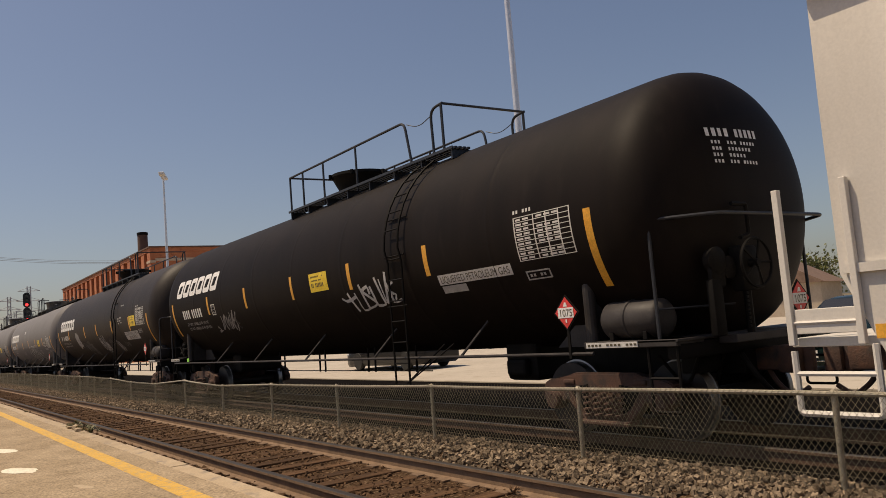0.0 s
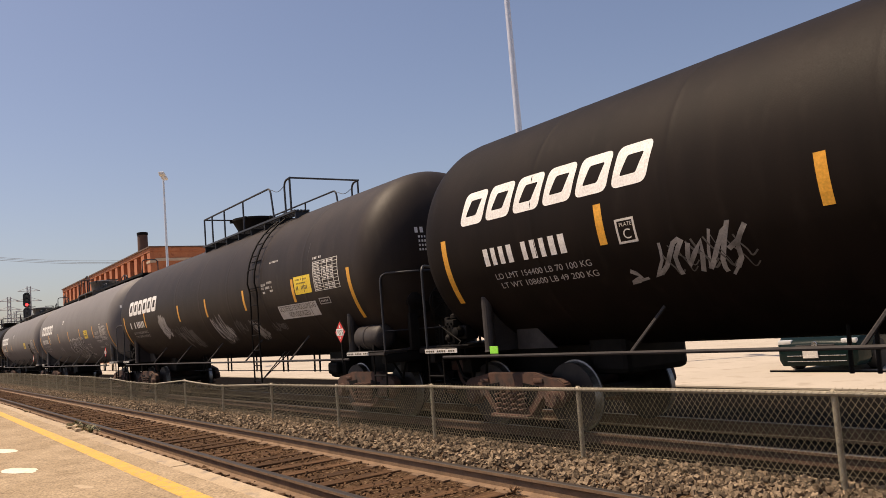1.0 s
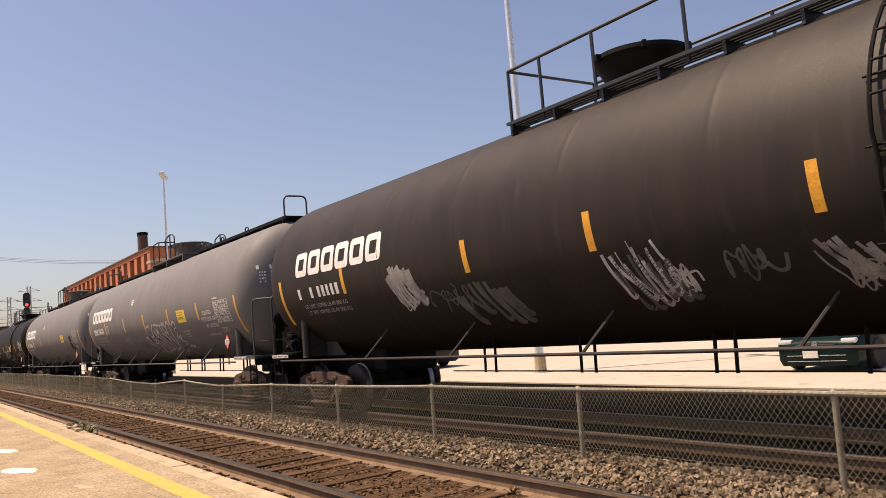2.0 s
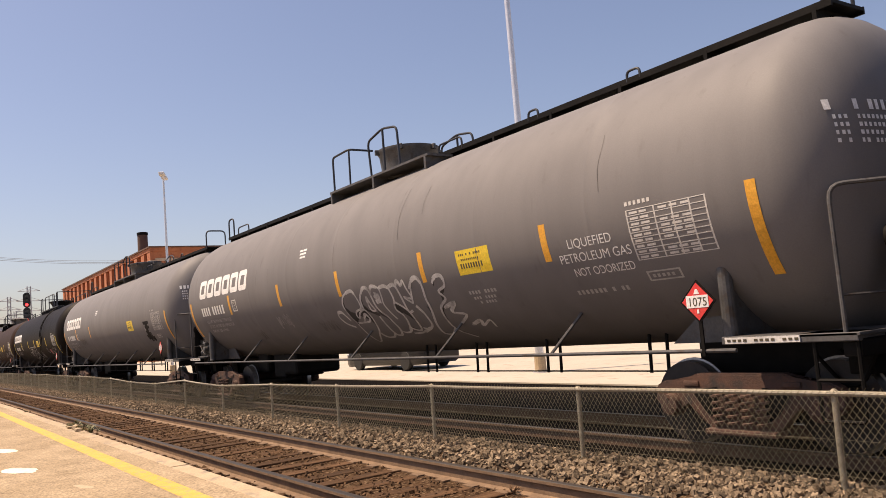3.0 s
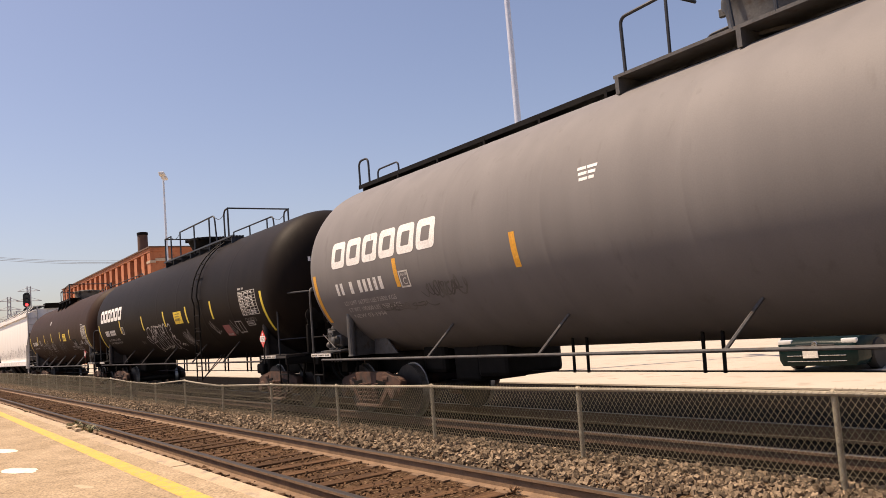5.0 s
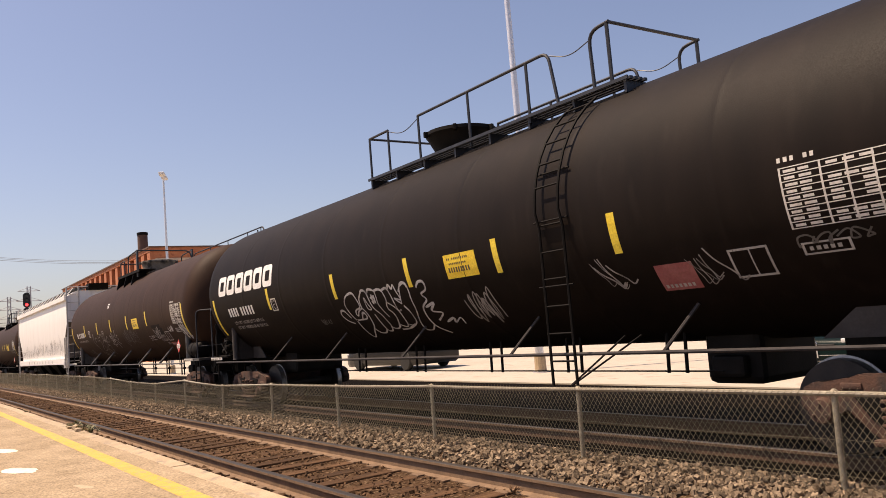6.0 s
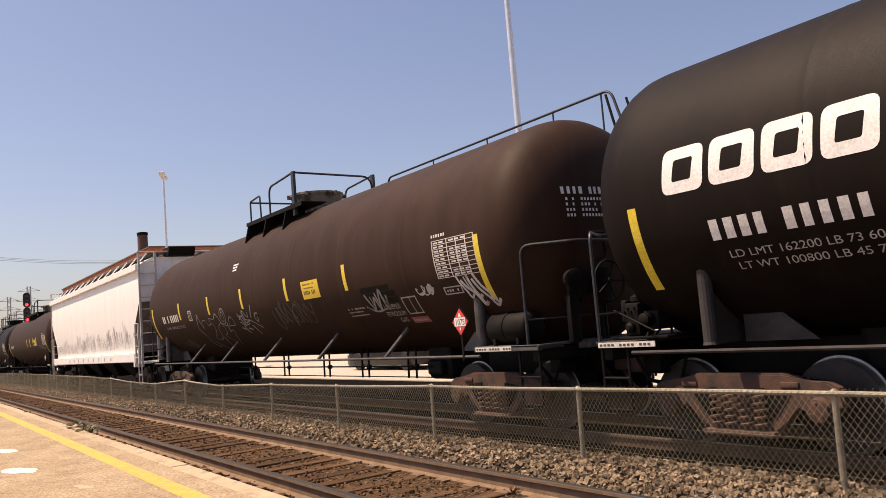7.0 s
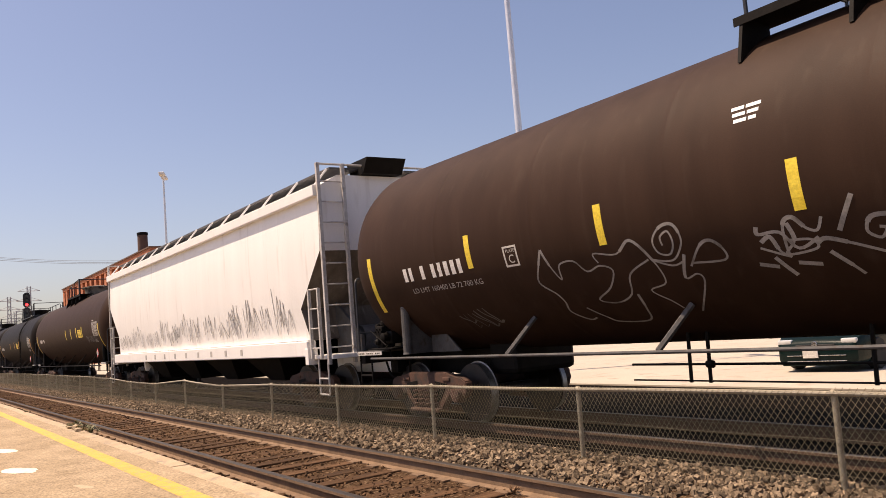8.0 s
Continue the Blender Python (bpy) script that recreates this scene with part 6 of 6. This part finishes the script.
            part("side_ladder", bm, HOPPER_GREY if graffiti else paint, car)
    for e in (-1, 1):
        bm = bmesh.new()
        box(bm, *sorted((e * 8.5, e * (9.45 if graffiti else 9.8))), -1.5, 1.5, 1.08, 1.16, 0.01)
        box(bm, *sorted((e * 7.2, e * 9.6)), -0.3, 0.3, 0.72, 1.08, 0.02)
        part("end_platform", bm, paint, car)
        bm = bmesh.new()
        prism(bm, [(e * 8.9, 4.68), (e * 9.42, 4.68), (e * 9.62, 4.97), (e * 8.75, 4.97)][::e], -0.55, 0.35)
        part("roof_end_step", bm, PLATE_BLACK, car)
        for y in (-0.75, 0.75):
            bm = bmesh.new()
            prism(bm, [(e * 8.25, 2.2), (e * 8.25, 1.16), (e * 9.3, 1.16), (e * 9.3, 1.5)][::e], y - 0.03, y + 0.03)
            part("end_frame", bm, GREY_STEEL if paint == HOPPER_WHITE else RUST, car)
        bm = bmesh.new()
        lathe(bm, [(-0.3, 0.05), (-0.28, 0.26), (0.28, 0.26), (0.3, 0.05)], "y", (e * 8.85, -0.3, 1.42), 20)
        part("air_reservoir", bm, GREY_STEEL if paint == HOPPER_WHITE else RUST, car, smooth=True)
        truck(car, e * 7.5)
        share("coupler", SHARED["coupler"], car, pose(e * 9.75, 0, 0.86, 0, 0, 0 if e > 0 else 180))
    for k in range(4):
        bm = bmesh.new()
        c = -4.8 + 3.2 * k
        a = [bm.verts.new(p) for p in ((c - 1.4, -1.3, 1.42), (c + 1.4, -1.3, 1.42), (c + 1.4, 1.3, 1.42), (c - 1.4, 1.3, 1.42))]
        b = [bm.verts.new(p) for p in ((c - 0.45, -0.7, 0.55), (c + 0.45, -0.7, 0.55), (c + 0.45, 0.7, 0.55), (c - 0.45, 0.7, 0.55))]
        for i in range(4):
            bm.faces.new((a[i], a[(i + 1) % 4], b[(i + 1) % 4], b[i]))
        bm.faces.new(b)
        bmesh.ops.recalc_face_normals(bm, faces=list(bm.faces))
        part("hopper_chute", bm, PLATE_BLACK, car)
    if graffiti:
        bm = bmesh.new()

        def flat(px, z):
            return Vector((px, -1.545 + 0.035 * abs(z - 3.2) / 1.1, z))
        for k in range(26):
            xx = -7.8 + 0.60 * k + rng.uniform(-0.2, 0.2)
            tall = rng.uniform(0.25, 0.50) * (0.7 + 0.5 * k / 26)
            pts = []
            for j in range(rng.randint(5, 10)):
                low = rng.uniform(0.0, 0.35) if j % 2 else rng.uniform(0.65, 1.0)
                pts.append((xx + 0.10 * j * rng.uniform(0.6, 1.3) - 0.12 * low, 1.58 + 2 * tall * low))
            path = smooth_path(pts, 3)
            for (ax, az), (bx, bz) in zip(path, path[1:]):
                d = Vector((bz - az, 0, -(bx - ax)))
                d = d.normalized() * 0.011 if d.length else Vector((0.012, 0, 0))
                p, q = flat(ax, az), flat(bx, bz)
                bm.faces.new([bm.verts.new(v) for v in (p - d, p + d, q + d, q - d)])
        part("graffiti", bm, HOPPER_INK, car, "faded grey spray-painted scrawl", kind="stuff")
        bm = bmesh.new()
        for k in range(9):
            xx = -4 + 1.1 * k
            box(bm, xx, xx + 0.14, -1.606, -1.601, 1.22, 1.36)
        part("stencil", bm, DIM_PAINT, car, kind="stuff")
    else:
        bm = bmesh.new()
        box(bm, -9.2, 9.2, -1.575, -1.54, 1.70, 1.78)
        part("side_rib", bm, paint, car)
        for k in range(6):
            bm = bmesh.new()
            box(bm, -9.0 + 3 * k, -8.5 + 3 * k, -1.540, -1.533, 1.14, 1.26)
            part("reflective_stripe", bm, ORANGE, car)
    return car


CARS.append((hopper_car(-79.5, HOPPER_WHITE, "white covered hopper car with ladders and faded graffiti", 11, True), -79.5))
CARS.append((hopper_car(61.72, HOPPER_CREAM, "cream covered hopper car ahead of the tank cars", 12, False), 61.72))

# ---- beyond the tracks ----
def brick_building():
    b = empty("brick_building", "long red-orange brick factory with pilasters and tall windows", "building", at=pose(0, 0, 0))
    x0, x1, y0, y1, top = -166.0, -102.0, 26.0, 52.0, 14.2
    bm = bmesh.new()
    box(bm, x0, x1, y0 + 0.5, y1, 0.0, top - 0.6)
    part("wall", bm, BRICK, b)
    bm = bmesh.new()
    box(bm, x0 - 0.1, x1 + 0.1, y0 - 0.05, y1 + 0.1, top - 0.6, top - 0.12)
    part("parapet", bm, BRICK, b)
    bm = bmesh.new()
    box(bm, x0 - 0.25, x1 + 0.25, y0 - 0.2, y1 + 0.25, top - 0.12, top + 0.05)
    part("coping", bm, BRICK_DARK, b)
    bm = bmesh.new()
    box(bm, x0 + 0.5, x1 - 0.5, y0 + 1.0, y1 - 0.5, top - 0.5, top - 0.4)
    part("roof", bm, ROOF, b)
    n = 17
    step = (x1 - x0) / n
    bm = bmesh.new()
    box(bm, -0.75, 0.75, -0.5, 0.0, 0.0, top - 0.62)
    p0 = part("pilaster", bm, BRICK, b, at=pose(x0 + 0.75, y0 + 0.5, 0))
    for i in range(1, n + 1):
        share("pilaster", p0.data, b, pose(min(x0 + step * i, x1 - 0.75), y0 + 0.5, 0))
    win = None
    for i in range(n):
        for z in (1.2, 5.2, 9.4):
            x = x0 + step * (i + 0.5)
            if win is None:
                bm = bmesh.new()
                box(bm, -0.95, 0.95, -0.06, 0.02, 0, 2.7)
                w = part("window", bm, PANE, b, at=pose(x, y0 + 0.5, z))
                bm = bmesh.new()
                box(bm, -1.1, 1.1, -0.16, -0.062, -0.18, -0.02)
                s = part("sill", bm, PALE_STONE, w)
                bm = bmesh.new()
                for k in (-0.95, -0.32, 0.30, 0.90):
                    box(bm, k, k + 0.06, -0.09, -0.064, 0, 2.7)
                for k in (0.0, 0.9, 1.8, 2.64):
                    box(bm, -0.95, 0.95, -0.10, -0.092, k, k + 0.06)
                f = part("frame", bm, BRICK_DARK, w)
                win = (w.data, s.data, f.data)
            else:
                w = share("window", win[0], b, pose(x, y0 + 0.5, z))
                share("sill", win[1], w, pose(0, 0, 0))
                share("frame", win[2], w, pose(0, 0, 0))
    # the end wall that faces along the tracks: tall shallow bays and a band
    for k in range(5):
        bm = bmesh.new()
        y = y0 + 2.6 + 5.2 * k
        box(bm, x1, x1 + 0.12, y, y + 2.4, 9.2, 11.6)
        part("end_window", bm, PANE, b)
    bm = bmesh.new()
    box(bm, x1, x1 + 0.1, y0 + 0.6, y1, 12.4, 12.75)
    part("string_course", bm, PALE_STONE, b)
    bm = bmesh.new()
    box(bm, x1 - 1.7, x1 + 0.14, y0 - 0.06, y0 + 0.62, top - 2.0, top - 1.7)
    part("corner_stone", bm, PALE_STONE, b)
    chim = empty("brick_chimney", "round brown brick factory chimney with a dark rim", "chimney", at=pose(-123.5, 30.5, 0))
    bm = bmesh.new()
    lathe(bm, [(13.6, 0.78), (18.6, 0.72)], "z", (0, 0, 0), 24)
    part("stack", bm, BRICK_DARK, chim, smooth=True)
    bm = bmesh.new()
    lathe(bm, [(18.6, 0.76), (18.62, 0.80), (18.98, 0.80), (19.05, 0.6)], "z", (0, 0, 0), 24)
    part("cap", bm, PLATE_BLACK, chim, smooth=True)


brick_building()


def light_mast(x, y, height, r0, r1, label):
    m = empty("light_mast", label, "street lamp", "parking lot lamps", pose(x, y, 0))
    bm = bmesh.new()
    lathe(bm, [(0, r0 * 1.8), (0.04, r0 * 1.8), (0.05, r0), (height, r1)], "z", (0, 0, 0), 20)
    part("pole", bm, POLE, m, smooth=True)
    bm = bmesh.new()
    lathe(bm, [(-0.5, 0.17), (-0.02, 0.16), (0.0, 0.13)], "z", (0, 0, 0.5), 12)
    part("base", bm, CONCRETE, m)
    for s in (-1, 1):
        bm = bmesh.new()
        tube(bm, [(0, 0, height - 0.05), (s * 0.35, -s * 0.15, height + 0.12)], 0.045, 8)
        part("arm", bm, POLE, m)
        bm = bmesh.new()
        box(bm, -0.36, 0.36, -0.17, 0.17, -0.09, 0.09, 0.05)
        part("lamp_head", bm, LAMP_HEAD, m, at=pose(s * 0.55, -s * 0.22, height + 0.14, 0, 0, -22))


light_mast(-49.25, 13.55, 11.85, 0.10, 0.055, "tall pale light mast with two lamp heads in the parking lot")
light_mast(-17.49, 15.0, 12.6, 0.125, 0.075, "thick pale tapered light mast rising above the train")


def signal():
    s = empty("railway_signal", "black two-head railway signal showing two red lights", "railway signal", at=pose(-90, 10.72, -0.4))
    bm = bmesh.new()
    lathe(bm, [(0, 0.2), (0.1, 0.09), (8.3, 0.07)], "z", (0, 0, 0), 12)
    part("mast", bm, SIGNAL_BLACK, s, smooth=True)
    bm = bmesh.new()
    for dx in (-0.2, 0.2):
        tube(bm, [(0.12, dx, 0.3), (0.12, dx, 6.6)], 0.02, 6)
    for k in range(18):
        tube(bm, [(0.12, -0.2, 0.5 + 0.34 * k), (0.12, 0.2, 0.5 + 0.34 * k)], 0.012, 5)
    part("ladder", bm, GREY_STEEL, s)
    turn = math.degrees(math.atan2(-10.7, 90)) + 90
    for z in (7.75, 6.25):
        bm = bmesh.new()
        out = [(0.34 * math.cos(a), 0.34 * math.sin(a) + (0.42 if math.sin(a) > 0 else -0.42)) for a in [2 * math.pi * k / 20 for k in range(20)]]
        prism(bm, out, -0.05, 0.05)
        h = part("signal_head", bm, SIGNAL_BLACK, s, at=pose(0.2, 0, z + 0.1, 0, 0, turn))
        for k, zz in enumerate((0.46, 0.0, -0.46)):
            bm = bmesh.new()
            lathe(bm, [(-0.07, 0.12), (-0.055, 0.14), (-0.052, 0.14)], "y", (0, 0, zz), 16)
            part("lens", bm, SIGNAL_RED if k == 2 else PANE, h, "lit red lens" if k == 2 else "dark lens")
            bm = bmesh.new()
            arc = [(0.165 * math.cos(radians(a)), 0.165 * math.sin(radians(a))) for a in range(0, 181, 20)]
            va = [[bm.verts.new((x, yy, zz + z2)) for x, z2 in arc] for yy in (-0.05, -0.30)]
            for i in range(len(arc) - 1):
                bm.faces.new((va[0][i], va[0][i + 1], va[1][i + 1], va[1][i]))
            part("hood", bm, SIGNAL_BLACK, h)


signal()


def pylon(x, y, h, seed):
    p = empty("power_pylon", "distant grey steel lattice power pylon", "pylon", "distant pylons", pose(x, y, -0.42))
    bm = bmesh.new()
    w0, w1 = 0.09 * h, 0.02 * h
    lv = 9
    for k in range(lv):
        za, zb = h * k / lv, h * (k + 1) / lv
        a, b = w0 + (w1 - w0) * min(1, k / (lv * 0.7)), w0 + (w1 - w0) * min(1, (k + 1) / (lv * 0.7))
        for sx, sy in ((-1, -1), (1, -1), (1, 1), (-1, 1)):
            tube(bm, [(sx * a, sy * a, za), (sx * b, sy * b, zb)], 0.16, 4)
        for sx, sy, tx, ty in ((-1, -1, 1, -1), (1, -1, 1, 1), (1, 1, -1, 1), (-1, 1, -1, -1)):
            tube(bm, [(sx * a, sy * a, za), (tx * b, ty * b, zb)], 0.09, 4)
    part("tower", bm, PYLON, p)
    for k in range(3):
        bm = bmesh.new()
        z, l = h * (0.68 + 0.13 * k), h * (0.17 - 0.02 * k)
        tube(bm, [(0, -l, z), (0, l, z)], 0.14, 4)
        tube(bm, [(0, -l, z), (0, 0, z + 0.05 * h), (0, l, z)], 0.1, 4)
        part("cross_arm", bm, PYLON, p)


for x, y, h, sd in ((-400, 40.8, 30, 1), (-420, 51.2, 36, 2), (-520, 56.0, 30, 3), (-299, 20, 36.8, 4), (-299, 75, 34.2, 5)):
    pylon(x, y, h, sd)
for i, (za, zb) in enumerate(((36.6, 33.9), (36.0, 33.0), (35.2, 32.4))):
    bm = bmesh.new()
    tube(bm, [(-300 + 2 * i, 20 + k * 5.5, za + (zb - za) * k / 10 - 0.9 * math.sin(math.pi * k / 10)) for k in range(11)], 0.05, 4)
    tagged(part("overhead_wire", bm, CABLE), "thin dark overhead wire sagging against the sky", "wire", "overhead wires")


# ---- parked cars ----
def parked_car(x, y, turn, paint, label, tall=0.0, stretch=1.0):
    """A parked hatchback, nose along its own -y."""
    c = empty("parked_car", label, "car", "parked cars", pose(x, y, 0, 0, 0, turn))
    L, W = 4.25, 0.88
    # lengthwise outline: (y from nose, lower z, upper z, half width)
    secs = [(0.00, 0.20, 0.50, 0.70), (0.06, 0.13, 0.62, 0.80), (0.30, 0.13, 0.72, 0.86), (0.9, 0.18, 0.90, W), (1.25, 0.18, 0.97, W), (1.95, 0.18, 1.40 + tall, W), (2.6, 0.18, 1.47 + tall, W), (3.5, 0.18, 1.42 + tall, W),
            (4.05, 0.2, 1.02, 0.85), (4.22, 0.28, 0.92, 0.78), (4.28, 0.4, 0.7, 0.7)]
    bm = bmesh.new()
    rings = []
    for yy, lo, hi, w in secs:
        yy *= stretch
        belt = min(hi, 0.88)
        top_w = w * (0.72 if hi > 1.1 else 0.92)
        ring = [(-w * 0.92, lo), (-w, lo + 0.12), (-w, max(belt - 0.06, lo + 0.14)), (-w * 0.97, belt), (-top_w, hi), (0, hi + 0.02), (top_w, hi), (w * 0.97, belt), (w, max(belt - 0.06, lo + 0.14)), (w, lo + 0.12), (w * 0.92, lo)]
        rings.append([bm.verts.new((px, yy, pz)) for px, pz in ring])
    for a, b in zip(rings, rings[1:]):
        for i in range(len(a)):
            j = (i + 1) % len(a)
            bm.faces.new((a[i], a[j], b[j], b[i]))
    bm.faces.new(rings[0])
    bm.faces.new(rings[-1][::-1])
    bmesh.ops.recalc_face_normals(bm, faces=list(bm.faces))
    body = part("body", bm, paint, c, smooth=True)
    bm = bmesh.new()
    vs = [bm.verts.new(p) for p in ((-0.66, 1.32, 1.005), (0.66, 1.32, 1.005), (0.58, 1.92, 1.405 + tall), (-0.58, 1.92, 1.405 + tall))]
    bm.faces.new(vs)
    part("windscreen", bm, PANE, c, at=pose(0, -0.015 + 1.5 * (stretch - 1), 0.015))
    for s in (-1, 1):
        bm = bmesh.new()
        vs = [bm.verts.new(p) for p in ((s * 0.865, 1.55, 0.93), (s * 0.865, 3.6, 0.93), (s * 0.66, 3.35, 1.36 + tall), (s * 0.66, 2.0, 1.36 + tall))]
        bm.faces.new(vs[::s])
        part("side_window", bm, PANE, c, at=pose(s * 0.012, 2.4 * (stretch - 1), 0.01))
        bm = bmesh.new()
        box(bm, *sorted((s * 0.50, s * 0.80)), 0.03, 0.24, 0.56, 0.66, 0.03)
        part("headlight", bm, LAMP_GLASS, c, smooth=True)
        bm = bmesh.new()
        box(bm, *sorted((s * 0.88, s * 1.05)), 1.45, 1.62, 0.92, 1.05, 0.03)
        part("mirror", bm, paint, c)
        for yy in (0.82, 3.42):
            w = new("wheel")
            w.parent = c
            w.matrix_basis = pose(s * 0.80, yy * stretch, 0.36 if tall > 0.2 else 0.315)
            w.scale = (1, 1.14, 1.14) if tall > 0.2 else (1, 1, 1)
            bm = bmesh.new()
            lathe(bm, [(-0.10, 0.20), (-0.10, 0.29), (-0.07, 0.315), (0.07, 0.315), (0.10, 0.29), (0.10, 0.20)], "x", (0, 0, 0), 28)
            part("tyre", bm, RUBBER, w, smooth=True)
            bm = bmesh.new()
            lathe(bm, [(-0.08, 0.205), (0.08, 0.205)], "x", (0, 0, 0), 24)
            for f in list(bm.faces):
                if len(f.verts) > 4:
                    bm.faces.remove(f)
            for k in range(7):
                m = pose(0, 0, 0, 360 / 7 * k, 0, 0)
                box(bm, s * 0.075 - 0.012, s * 0.075 + 0.012, -0.03, 0.03, 0.02, 0.2, 0, m)
            lathe(bm, [(s * 0.06, 0.05), (s * 0.095, 0.045)], "x", (0, 0, 0), 12)
            part("rim", bm, ALLOY, w)
    bm = bmesh.new()
    box(bm, -0.40, 0.40, -0.015, 0.05, 0.50, 0.56, 0.01)
    part("grille", bm, SIGNAL_BLACK, c)
    bm = bmesh.new()
    box(bm, -0.60, 0.60, -0.012, 0.05, 0.33, 0.345, 0.004)
    box(bm, -0.60, 0.60, -0.012, 0.05, 0.22, 0.235, 0.004)
    part("bumper_trim", bm, CHROME, c)
    bm = bmesh.new()
    lathe(bm, [(-0.03, 0.055), (-0.02, 0.06), (0.0, 0.06)], "y", (0, 0, 0.56), 16)
    part("badge", bm, CHROME, c)
    bm = bmesh.new()
    box(bm, -0.255, 0.055, -0.035, -0.012, 0.29, 0.44, 0.004)
    part("number_plate", bm, PANEL_WHITE, c)


parked_car(-9.27, 15.15, 5, CAR_GREEN, "dark green parked hatchback with alloy wheels facing the tracks")
parked_car(-30.55, 16.4, -90, CAR_BLACK, "long black pickup with bright alloy wheels in the parking lot", 0.3, 1.42)


# ---- distance on the open side: trees, houses, a sign ----
def tree(x, y, h, seed, leaf, label):
    rng = random.Random(seed)
    t = empty("tree", label, "tree", "trees behind the parking lot", pose(x, y, -0.42))
    bm = bmesh.new()
    tube(bm, [(0, 0, 0), (0.1, 0.05, h * 0.3), (0.0, 0.1, h * 0.62)], 0.028 * h, 8, r2=0.010 * h)
    tips = []
    for k in range(11):
        a, z = rng.uniform(0, 6.28), h * rng.uniform(0.28, 0.62)
        l = h * rng.uniform(0.2, 0.42)
        e = Vector((math.cos(a) * l * 0.8, math.sin(a) * l * 0.8, z + l * rng.uniform(0.4, 0.9)))
        tube(bm, [(0, 0.05, z), Vector((math.cos(a) * l * 0.35, math.sin(a) * l * 0.35, z + l * 0.3)), e], 0.010 * h, 5, r2=0.003 * h)
        tips.append(e)
    part("trunk", bm, BARK, t)
    bm = bmesh.new()
    for k in range(900):
        c = rng.choice(tips) + Vector((rng.gauss(0, 0.09 * h), rng.gauss(0, 0.09 * h), rng.gauss(0, 0.07 * h)))
        sz = rng.uniform(0.10, 0.24) * h / 8
        n = Vector((rng.gauss(0, 1), rng.gauss(0, 1), rng.gauss(0, 1))).normalized()
        u = n.orthogonal().normalized() * sz
        v = n.cross(u)
        bm.faces.new([bm.verts.new(c + q) for q in (u, v * 0.7, -u, -v * 0.7)])
    part("crown", bm, leaf, t, kind="stuff")


rng = random.Random(3)
for i in range(17):
    leafy = i % 3 != 1
    tree(-62 + 3.6 * i + rng.uniform(-1, 1), 72 + rng.uniform(-4, 8), rng.uniform(4.6, 7.4), 40 + i, LEAF if leafy else LEAF_BARE,
         "small spring-green tree in new leaf beyond the parking lot" if leafy else "small bare grey-brown tree beyond the parking lot")


def house(x, y, w, d, h, turn, label):
    b = empty("house", label, "house", "houses beyond the lot", pose(x, y, -0.42, 0, 0, turn))
    bm = bmesh.new()
    box(bm, -w / 2, w / 2, -d / 2, d / 2, 0, h)
    part("wall", bm, HOUSE_WALL, b)
    bm = bmesh.new()
    prism(bm, [(-w / 2 - 0.4, h + 0.003), (w / 2 + 0.4, h + 0.003), (0, h + w * 0.32)], -d / 2 - 0.4, d / 2 + 0.4)
    part("roof", bm, ROOF, b)
    for k in (-1, 1):
        bm = bmesh.new()
        box(bm, k * w * 0.25 - 0.5, k * w * 0.25 + 0.5, -d / 2 - 0.06, -d / 2 - 0.004, 1.0, 2.3)
        part("window", bm, PANE, b)


house(-41, 64, 7, 9, 3.0, 20, "small tan house with a brown gabled roof")
house(-52, 70, 9, 8, 3.2, 80, "low tan house with a brown roof among trees")
sg = empty("road_sign", "pair of white road sign boards above a yellow plate", "sign", at=pose(-24.4, 46, 0))
for k, (dx, z0, z1, m) in enumerate(((-0.55, 1.15, 2.05, PANEL_WHITE), (0.55, 1.15, 2.05, PANEL_WHITE), (0.0, 0.35, 0.95, SIGN_YELLOW))):
    bm = bmesh.new()
    box(bm, dx - (0.42 if k < 2 else 0.25), dx + (0.42 if k < 2 else 0.25), -0.02, 0.02, z0, z1, 0.008)
    part("board", bm, m, sg)
bm = bmesh.new()
tube(bm, [(0, 0.06, 0), (0, 0.06, 2.1)], 0.04, 6)
box(bm, -0.9, 0.9, 0.03, 0.07, 1.5, 1.6)
part("post", bm, GALV, sg)


# ---- motion ----
def run(t):
    """How far the train has gone at t seconds, from its place at 4 s."""
    return 14.067 * (t - 4.0)


def motions():
    for car, x in CARS:
        walk(car, [(k / 4, pose(x + run(k / 4), TRAIN_Y, 0)) for k in range(33)])
    for w, x in WHEELSETS:
        walk(w, [(k / 30, pose(x, 0, 0.457) @ Matrix.Rotation(run(k / 30) / 0.457, 4, "Y")) for k in range(241)])


motions()
